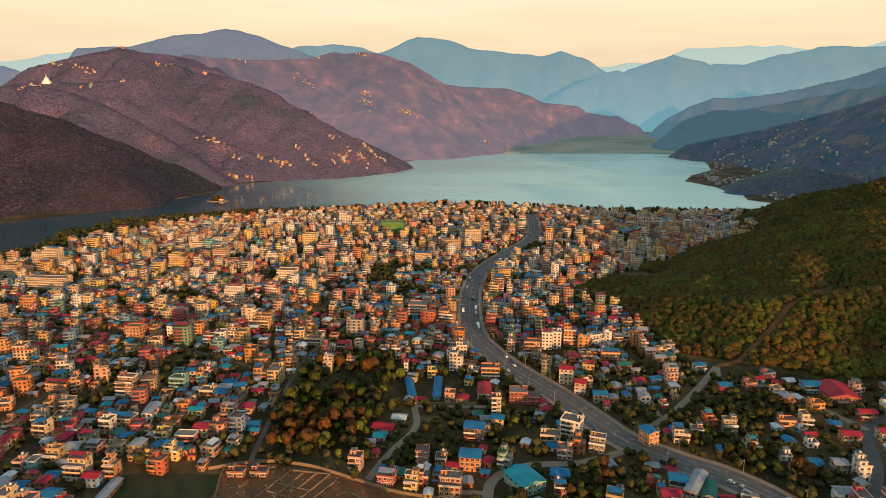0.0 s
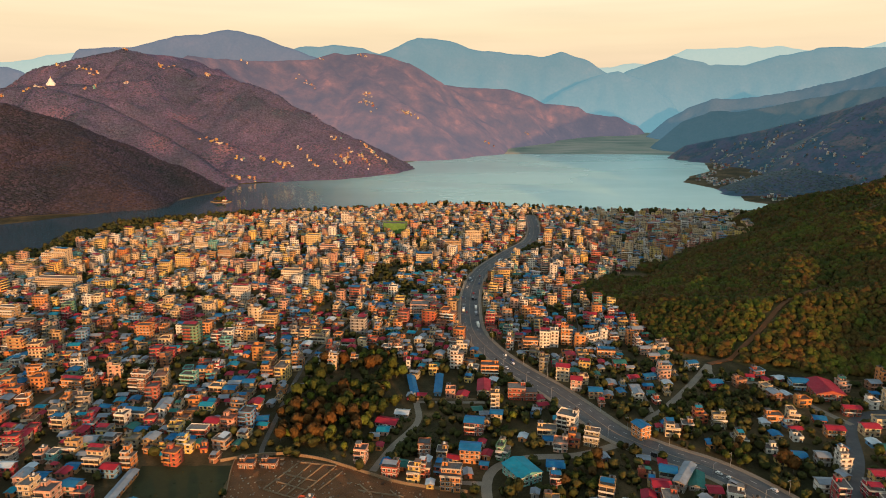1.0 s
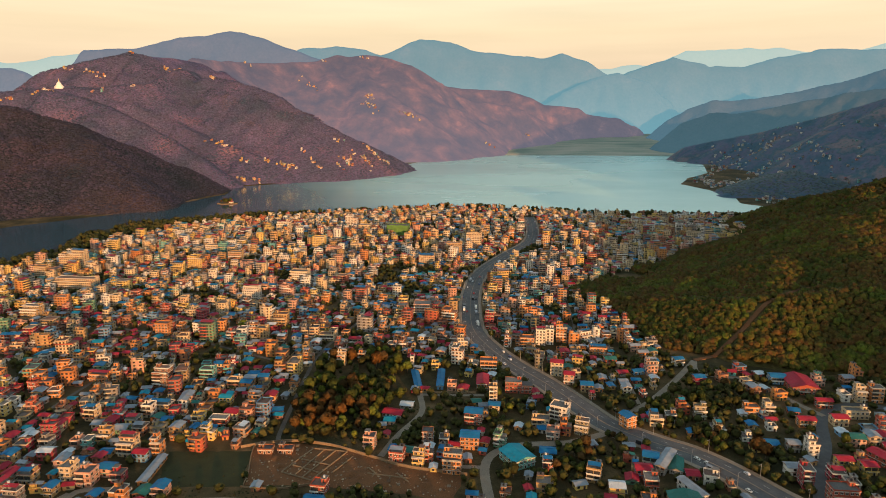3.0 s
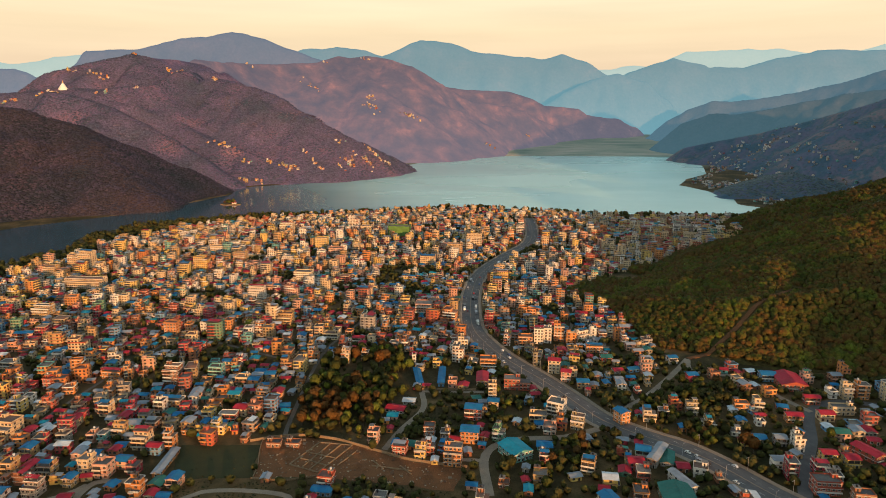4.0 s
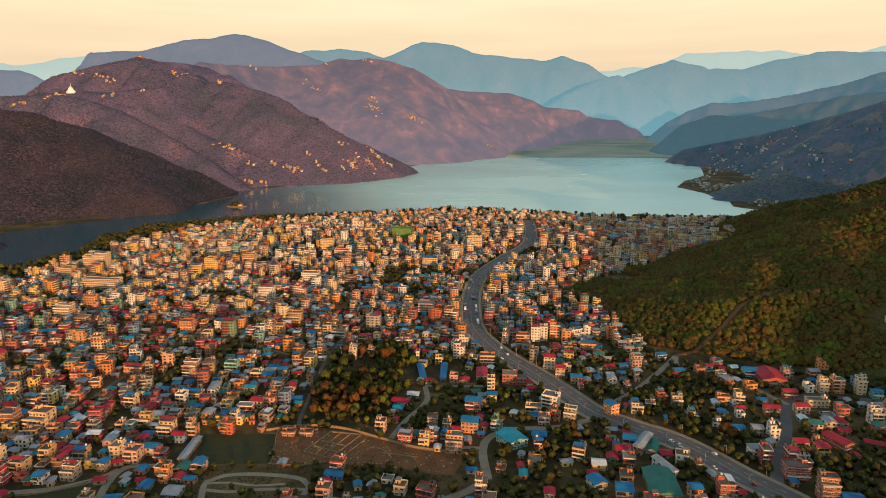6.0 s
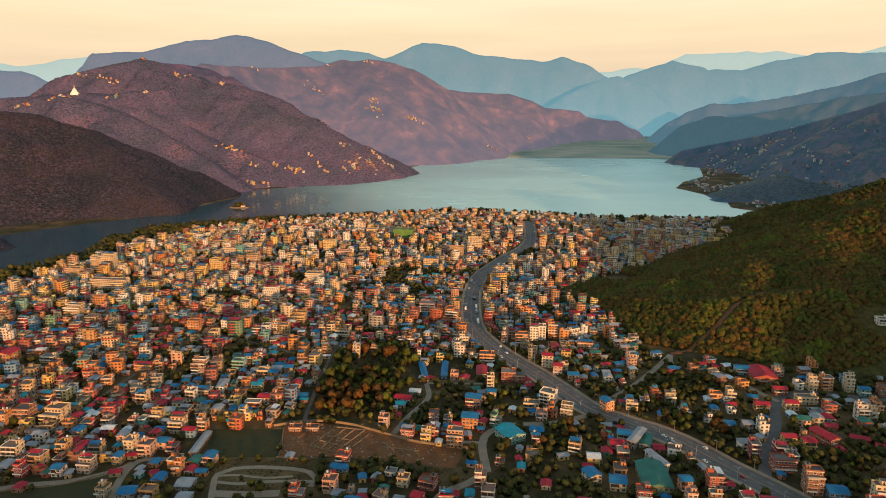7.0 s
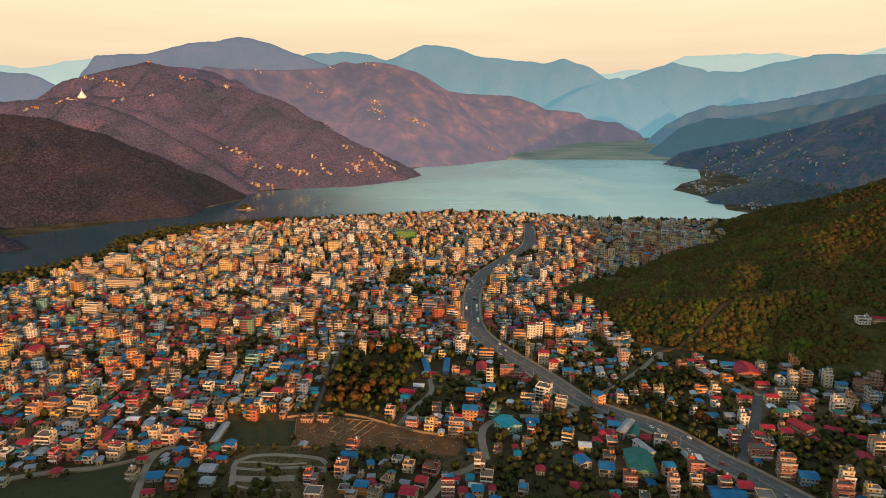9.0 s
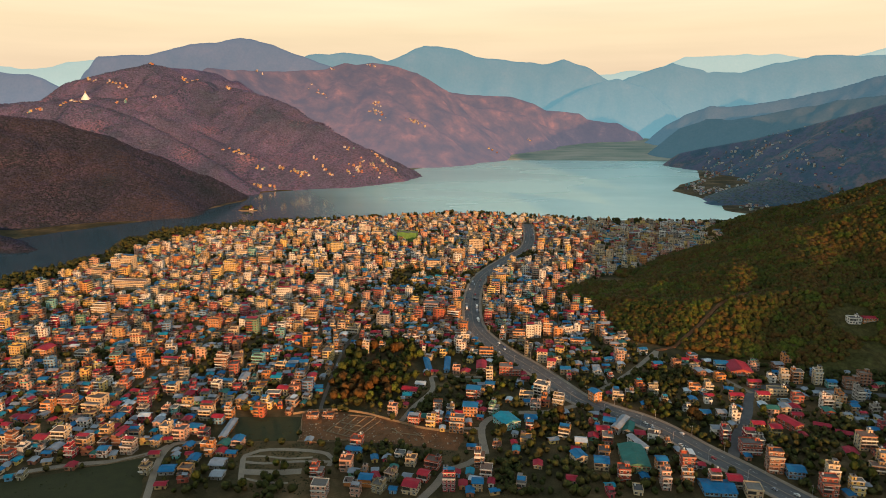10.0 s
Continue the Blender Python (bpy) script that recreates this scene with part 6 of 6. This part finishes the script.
def plant_forest():
    """The woodland of the hill beside the town."""
    rng = np.random.default_rng(31)
    gx, gy = np.meshgrid(np.arange(140, 900, 4.5), np.arange(440, 1200, 4.5))
    xs, ys = gx.ravel() + rng.uniform(-3.4, 3.4, gx.size), gy.ravel() + rng.uniform(-3.4, 3.4, gx.size)
    zs = np.maximum(forest_rise(xs, ys), hill_field(xs, ys, [(R4, 0.4)], 0.12, 260, 41))
    foot = [(150, 705), (172, 655), (208, 645), (196, 575), (206, 512), (250, 490), (330, 476), (420, 470), (540, 500), (330, 720), (215, 775)]
    ok = ((zs > 1.0) | inside(xs, ys, foot)) & (line_dist(xs, ys, TRACK) > 4.5) & (np.abs(xs) < 0.74 * (ys + 166) + 30)
    ok &= (ys < 860) | (rng.uniform(0, 1, xs.size) < 0.55)
    ok &= (np.hypot(xs - SCHOOL[0], ys - SCHOOL[1]) > 24) & ~((xs > 405) & (ys < 480) & (fbm(xs, ys, 70, 2, 95) > -0.1))
    up = slope_normals(xs[ok], ys[ok], forest_rise)
    places = [(x, y, max(z, 0) - (1.5 if z > 3 else 0.3), rng.uniform(0, 6.28), rng.uniform(0.62, 1.0) * (1.25 if rng.random() < 0.08 else 1), rng.integers(0, 5), n) for x, y, z, n in zip(xs[ok], ys[ok], zs[ok], up)]
    scatter("forest", CANOPY, places, M_LEAF_FOREST, "dense mixed forest in olive, rust and yellow-green leaf", category="forest", soft=True, lean=0.85)


plant_forest()


def crown_lump(seed):
    """A small uneven crown for woods far off."""
    rng = np.random.default_rng(seed)
    V = np.array([(1, 0, 0), (0, 1, 0), (-1, 0, 0), (0, -1, 0), (0, 0, 1), (0, 0, -1)], float)
    Q = np.array([(0, 1, 4), (1, 2, 4), (2, 3, 4), (3, 0, 4), (1, 0, 5), (2, 1, 5), (3, 2, 5), (0, 3, 5)])
    V = V * rng.uniform(0.75, 1.25, (len(V), 1)) * np.array([1.15, 1.15, 0.62])
    V[:, 2] += 0.12
    return V, Q


LUMPS = [crown_lump(s) for s in range(6)]
H_MAIN = (MAIN_SPINES, 0.2, 180, 3)
H_SPUR = (SPUR_SPINES, 0.17, 150, 11)
H_RIGHT = (RIGHT_SPINES, 0.12, 260, 35)
H_KNOLL = ([(R3, 0.4)], 0.12, 260, 37)


def plant_hill(name, field, box, n, size, mat, label, seed, most=1e9):
    rng = np.random.default_rng(seed)
    xs, ys = rng.uniform(box[0], box[1], n), rng.uniform(box[2], box[3], n)
    zs = hill_field(xs, ys, *field)
    ok = (zs > 3) & (zs < most) & (np.abs(xs) < 0.74 * (ys + 166) + 60)
    xs, ys, zs = xs[ok], ys[ok], zs[ok]
    up = slope_normals(xs, ys, lambda a, b: hill_field(a, b, *field))
    places = [(x, y, z, rng.uniform(0, 6.28), rng.uniform(*size), rng.integers(0, 6), n) for x, y, z, n in zip(xs, ys, zs, up)]
    scatter(name, LUMPS, places, mat, label, True, "forest", True, 1.0)


plant_hill("hill_forest", H_SPUR, (-1350, -580, 1050, 1800), 17000, (2.6, 4.8), M_LEAF_SPUR, "dry trees on the lakeside spur, coloured bluish for haze", 1)
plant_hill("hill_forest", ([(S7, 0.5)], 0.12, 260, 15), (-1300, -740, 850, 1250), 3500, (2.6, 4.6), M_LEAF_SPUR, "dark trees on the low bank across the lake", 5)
plant_hill("hill_forest", H_MAIN, (-1700, -100, 1600, 2560), 30000, (2.8, 5.0), M_LEAF_HILL, "leafless forest covering the ridge, coloured bluish-purple for haze", 2)
plant_hill("valley_forest", H_KNOLL, (760, 1120, 1560, 1860), 3000, (2.4, 4.4), M_LEAF_HAZED, "dark trees on the wooded knoll", 3)
plant_hill("valley_forest", H_RIGHT, (900, 1900, 1500, 3000), 4000, (2.0, 3.6), M_LEAF_HAZED, "dark trees scattered over the shaded hillside", 4)


# ---------------------------------------------------------------- far villages, pagoda, island
H_RED = (RED_SPINES, 0.12, 240, 21)
HILL_FIELDS = (H_MAIN, H_SPUR, H_RED, H_RIGHT, H_KNOLL)


def hill_tops(x, y):
    z = np.zeros(np.shape(x))
    for f in HILL_FIELDS:
        z = np.maximum(z, hill_field(x, y, *f))
    return z


def hill_top(x, y):
    return float(hill_tops(np.array(float(x)), np.array(float(y))))


SMALL = make_kinds(9, 14, (4.5, 8.5), (1, 2, 2, 3), 0.35, False)
# x, y, how many, spread across and along
CLUSTERS = [(-1457, 2083, 4, 18, 6), (-1436, 2096, 3, 14, 6), (-1360, 2115, 5, 22, 8), (-1309, 2100, 4, 14, 8), (-1174, 2150, 4, 24, 8), (-1414, 2412, 6, 20, 5), (-1310, 2379, 6, 24, 5), (-1287, 2394, 3, 14, 5),
            (-1098, 2536, 4, 16, 8), (-1017, 2440, 5, 22, 8), (-878, 2425, 4, 12, 8), (-1080, 2200, 3, 18, 8), (-777, 2070, 5, 22, 8), (-723, 2067, 6, 26, 8), (-649, 2010, 5, 16, 8), (-583, 2040, 5, 16, 8),
            (-548, 2045, 6, 18, 8), (-509, 2035, 8, 18, 10), (-628, 1925, 4, 24, 5), (-589, 1946, 5, 14, 5), (-495, 2109, 3, 20, 10), (-442, 2080, 4, 18, 10), (-369, 2104, 6, 20, 10), (-347, 2151, 6, 16, 12),
            (-328, 2154, 8, 22, 12), (-293, 2200, 14, 30, 20), (-252, 2290, 8, 26, 14), (-273, 2285, 8, 26, 14), (-376, 2221, 4, 22, 12), (-211, 2290, 5, 18, 12), (-419, 2064, 4, 20, 8), (-718, 3345, 5, 30, 20),
            (-687, 3334, 5, 26, 16), (-391, 3243, 10, 34, 18), (-370, 3179, 10, 36, 18), (-345, 3152, 6, 30, 18), (-155, 3153, 8, 34, 18), (-193, 3162, 8, 34, 18), (-456, 3656, 6, 26, 5), (-667, 3561, 3, 16, 6),
            (-997, 3272, 3, 20, 6), (-1229, 2516, 3, 8, 4), (215, 3387, 4, 40, 20), (483, 3834, 4, 40, 20)]


def build_villages():
    rng = random.Random(41)
    spots = []
    for x, y, n, sx, sy in CLUSTERS:
        spots += [(x + rng.gauss(0, sx * 0.6), y + rng.gauss(0, sy * 0.6)) for _ in range(n)]
    P = np.array(spots)
    places = [(rng.choice(SMALL), x, y, z - 0.3, rng.uniform(-25, 25)) for (x, y), z in zip(spots, hill_tops(P[:, 0], P[:, 1]))]
    # the long village on the shaded side of the valley
    g = np.random.default_rng(42)
    x, y = g.uniform(800, 1650, 3000), g.uniform(1450, 3000, 3000)
    z = hill_tops(x, y)
    ok = (z < 240) & (g.uniform(0, 1, 3000) > z / 230) & ~inside(x, y, LAKE) & (line_dist(x, y, LAKE, True) > 12) & (fbm(x, y, 240.0, 2, 91) > -0.22)
    ok &= hill_field(x, y, *H_KNOLL) < 4
    shaded = []
    for k in np.nonzero(ok)[0][:860]:
        shaded.append((rng.choice(SMALL), x[k], y[k], z[k] - 0.3, rng.uniform(-40, 40)))
    join_houses("village_houses", shaded, "pale village houses strewn over the shaded valley side", "villages", far=["white"] * 6 + ["grey"] * 3 + ["blue"] * 2 + ["pink", "teal"])
    join_houses("village_houses", places, "small white and brick village houses scattered over the slopes", "villages")


build_villages()
M_STUPA = painted("stupa_whitewash", [(0.82, 0.80, 0.76, 1)], 0.7, 0.1)
M_GOLD = Mat("gilt", 0.35, 1.0).colour((0.8, 0.5, 0.15, 1)).m


def build_pagoda(x, y):
    root = new("pagoda")
    z = hill_top(x, y) + 1
    root.matrix_world = pose(x, y, z) @ Matrix.Scale(0.85, 4)
    for name, spec in (("terrace", (17, 17, -6, 3.5)), ("upper_terrace", (13, 13, 3.5, 8.0))):
        s = Shape()
        s.tube(0, 0, spec[2], spec[3], spec[0], spec[1], 24)
        part(name, s.mesh(name, [M_STUPA]), root)
    s = Shape()
    for k in range(8):
        a, b = math.pi / 2 * k / 8, math.pi / 2 * (k + 1) / 8
        s.tube(0, 0, 8 + 12 * math.sin(a), 8 + 12 * math.sin(b), 9.5 * math.cos(a), max(9.5 * math.cos(b), 0.02), 24, 0, False)
    part("dome", s.mesh("dome", [M_STUPA]), root)
    s = Shape()
    s.box(-2.2, 2.2, -2.2, 2.2, 19, 22)
    part("harmika", s.mesh("harmika", [M_STUPA]), root)
    s = Shape()
    s.tube(0, 0, 22, 34, 2.0, 0.15, 12)
    part("spire", s.mesh("spire", [M_GOLD]), root, "gilt tapering spire")
    tagged(root, "white domed stupa on a wooded ridge", "pagoda")


build_pagoda(-1292, 2131)


def build_island(x, y):
    s = Shape()
    n = 20
    ring = [(x + (24 + 3 * math.sin(3 * k)) * math.cos(2 * math.pi * k / n), y + (15 + 2 * math.sin(5 * k)) * math.sin(2 * math.pi * k / n)) for k in range(n)]
    for k in range(n):
        a, b = ring[k], ring[(k + 1) % n]
        s.quad([(a[0], a[1], -3), (b[0], b[1], -3), (b[0], b[1], 0.8), (a[0], a[1], 0.8)])
    s.quad([(p[0], p[1], 0.8) for p in ring], 1)
    ob = new("island", s.mesh("island", [M_BRICKWALL, M_LAWN]))
    tagged(ob, "small temple island with a pale embankment in the lake", "island", kind="structure")
    temple = new("temple")
    temple.matrix_world = pose(x + 8, y, 0.8)
    for name, (w, z0, z1), m in (("base", (4.5, 0, 3.5), M_WALL["white"]), ("upper_room", (2.6, 5.2, 7.4), M_WALL["brick"])):
        t = Shape()
        t.box(-w, w, -w, w, z0, z1)
        part(name, t.mesh(name, [m]), temple)
    for w, z0, z1 in ((6.0, 3.5, 5.2), (3.8, 7.4, 9.6)):
        t = Shape()
        k = [(-w, -w, z0), (w, -w, z0), (w, w, z0), (-w, w, z0)]
        for i in range(4):
            a, b = k[i], k[(i + 1) % 4]
            t.quad([a, b, (b[0] * 0.3, b[1] * 0.3, z1), (a[0] * 0.3, a[1] * 0.3, z1)])
        t.quad([(p[0] * 0.3, p[1] * 0.3, z1) for p in k])
        part("roof", t.mesh("roof", [M_SHEET["sheetred"]]), temple)
    tagged(temple, "two-roofed temple on the lake island", "temple")
    rng = random.Random(4)
    for _ in range(22):
        a, r = rng.uniform(0, 6.28), rng.uniform(0.2, 0.85)
        tree_thing(rng.randrange(6), x - 4 + 16 * r * math.cos(a), y + 11 * r * math.sin(a), 0.8, rng.uniform(0, 360), rng.uniform(0.7, 1.1), "leafy tree on the temple island", "trees of the island")


build_island(-536, 1500)


# ---------------------------------------------------------------- street furniture and vehicles
def lamp_proto():
    root = new("street_lamp")
    s = Shape()
    s.tube(0, 0, 0, 9, 0.14, 0.09, 8)
    part("pole", s.mesh("pole", [M_STEEL]), root)
    s = Shape()
    s.box(-0.06, 2.0, -0.05, 0.05, 8.9, 9.02, under=True)
    part("arm", s.mesh("arm", [M_STEEL]), root)
    s = Shape()
    s.box(1.6, 2.5, -0.16, 0.16, 8.82, 8.98, under=True)
    part("lamp_head", s.mesh("lamp_head", [M_STEEL]), root)
    return tagged(root, "grey steel street lamp beside the main road", "street lamp", "street lamps along the road")


def line_pose(k, o, z, back=False):
    a, b = Vector(line_road[k]), Vector(line_road[min(k + 1, len(line_road) - 1)])
    n = Vector((a.y - b.y, b.x - a.x, 0)).normalized()
    yaw = math.degrees(math.atan2(b.y - a.y, b.x - a.x))
    return pose(a.x + n.x * o, a.y + n.y * o, z, 0, 0, yaw + (180 if back else 0))


lamp = lamp_proto()
first = True
for k in range(6, len(line_road) - 8, 5):
    for o in (10.2, -10.2):
        m = line_pose(k, o, 0.3) @ pose(0, 0, 0, 0, 0, -90 if o > 0 else 90)
        if first:
            lamp.matrix_basis = m
            first = False
        else:
            copy_thing(lamp, m)


def car_proto(l, w, h, name, label):
    root = new(name)
    s = Shape()
    k = [(-l / 2, 0.35), (-l / 2, 0.85), (-l * 0.42, h * 0.62), (-l * 0.28, h), (l * 0.12, h), (l * 0.28, h * 0.62), (l / 2, h * 0.52), (l / 2, 0.35)]
    if name == "bus":
        k = [(-l / 2, 0.45), (-l / 2, h * 0.6), (-l / 2 + 0.1, h - 0.15), (-l / 2 + 0.5, h), (l / 2 - 0.5, h), (l / 2 - 0.1, h * 0.75), (l / 2, h * 0.5), (l / 2, 0.45)]
    for i in range(len(k)):
        a, b = k[i], k[(i + 1) % len(k)]
        s.quad([(a[0], -w / 2, a[1]), (a[0], w / 2, a[1]), (b[0], w / 2, b[1]), (b[0], -w / 2, b[1])])
    s.quad([(p[0], -w / 2, p[1]) for p in k][::-1])
    s.quad([(p[0], w / 2, p[1]) for p in k])
    part("body", s.mesh("body", [M_CAR]), root)
    g = Shape()
    for y in (-w / 2 - 0.01, w / 2 + 0.01):
        a = [(-l * 0.34, y, h * 0.66), (l * 0.20, y, h * 0.66), (l * 0.10, y, h * 0.94), (-l * 0.26, y, h * 0.94)]
        side = Shape()
        side.quad(a if y < 0 else a[::-1])
        part("side_window", side.mesh("side_window", [M_GLASS]), root)
    g.quad([(l * 0.285, -w * 0.42, h * 0.63), (l * 0.285, w * 0.42, h * 0.63), (l * 0.135, w * 0.42, h * 0.98), (l * 0.135, -w * 0.42, h * 0.98)])
    part("windscreen", g.mesh("windscreen", [M_GLASS]), root)
    tyre = Shape()
    n = 10
    for i in range(n):
        a, b = 2 * math.pi * i / n, 2 * math.pi * (i + 1) / n
        tyre.quad([(0.33 * math.cos(a), -0.11, 0.33 * math.sin(a)), (0.33 * math.cos(b), -0.11, 0.33 * math.sin(b)), (0.33 * math.cos(b), 0.11, 0.33 * math.sin(b)), (0.33 * math.cos(a), 0.11, 0.33 * math.sin(a))])
    tyre.quad([(0.33 * math.cos(2 * math.pi * i / n), -0.11, 0.33 * math.sin(2 * math.pi * i / n)) for i in range(n)])
    tyre.quad([(0.33 * math.cos(2 * math.pi * i / n), 0.11, 0.33 * math.sin(2 * math.pi * i / n)) for i in range(n)][::-1])
    me = tyre.mesh("wheel", [M_TYRE])
    for x in (-l * 0.3, l * 0.3):
        for y in (-w / 2 + 0.05, w / 2 - 0.05):
            part("wheel", me, root, at=pose(x, y, 0.33))
    return tagged(root, label, name, "vehicles on the main road")


def traffic():
    rng = random.Random(61)
    protos = [car_proto(4.0, 1.7, 1.5, "car", "small car standing on the main road"), car_proto(8.5, 2.4, 3.0, "bus", "boxy bus standing on the main road")]
    used = [False, False]
    for _ in range(46):
        k = rng.randrange(8, len(line_road) - 6)
        o = rng.choice((3.2, 6.6, -3.2, -6.6, 8.3, -8.3))
        i = 1 if rng.random() < 0.18 else 0
        m = line_pose(k, o, 0.12, o > 0)
        if used[i]:
            copy_thing(protos[i], m)
        else:
            protos[i].matrix_basis = m
            used[i] = True


traffic()

# the long school on its terrace in the forest
zs = float(forest_rise(np.array(float(SCHOOL[0])), np.array(float(SCHOOL[1]))))
house(SCHOOL[0], SCHOOL[1], 12, 9, 2, "white", "flat", -6, zs)
house(SCHOOL[0] + 26, SCHOOL[1], 34, 9, 2, "orange", "sheetred", -4, zs)
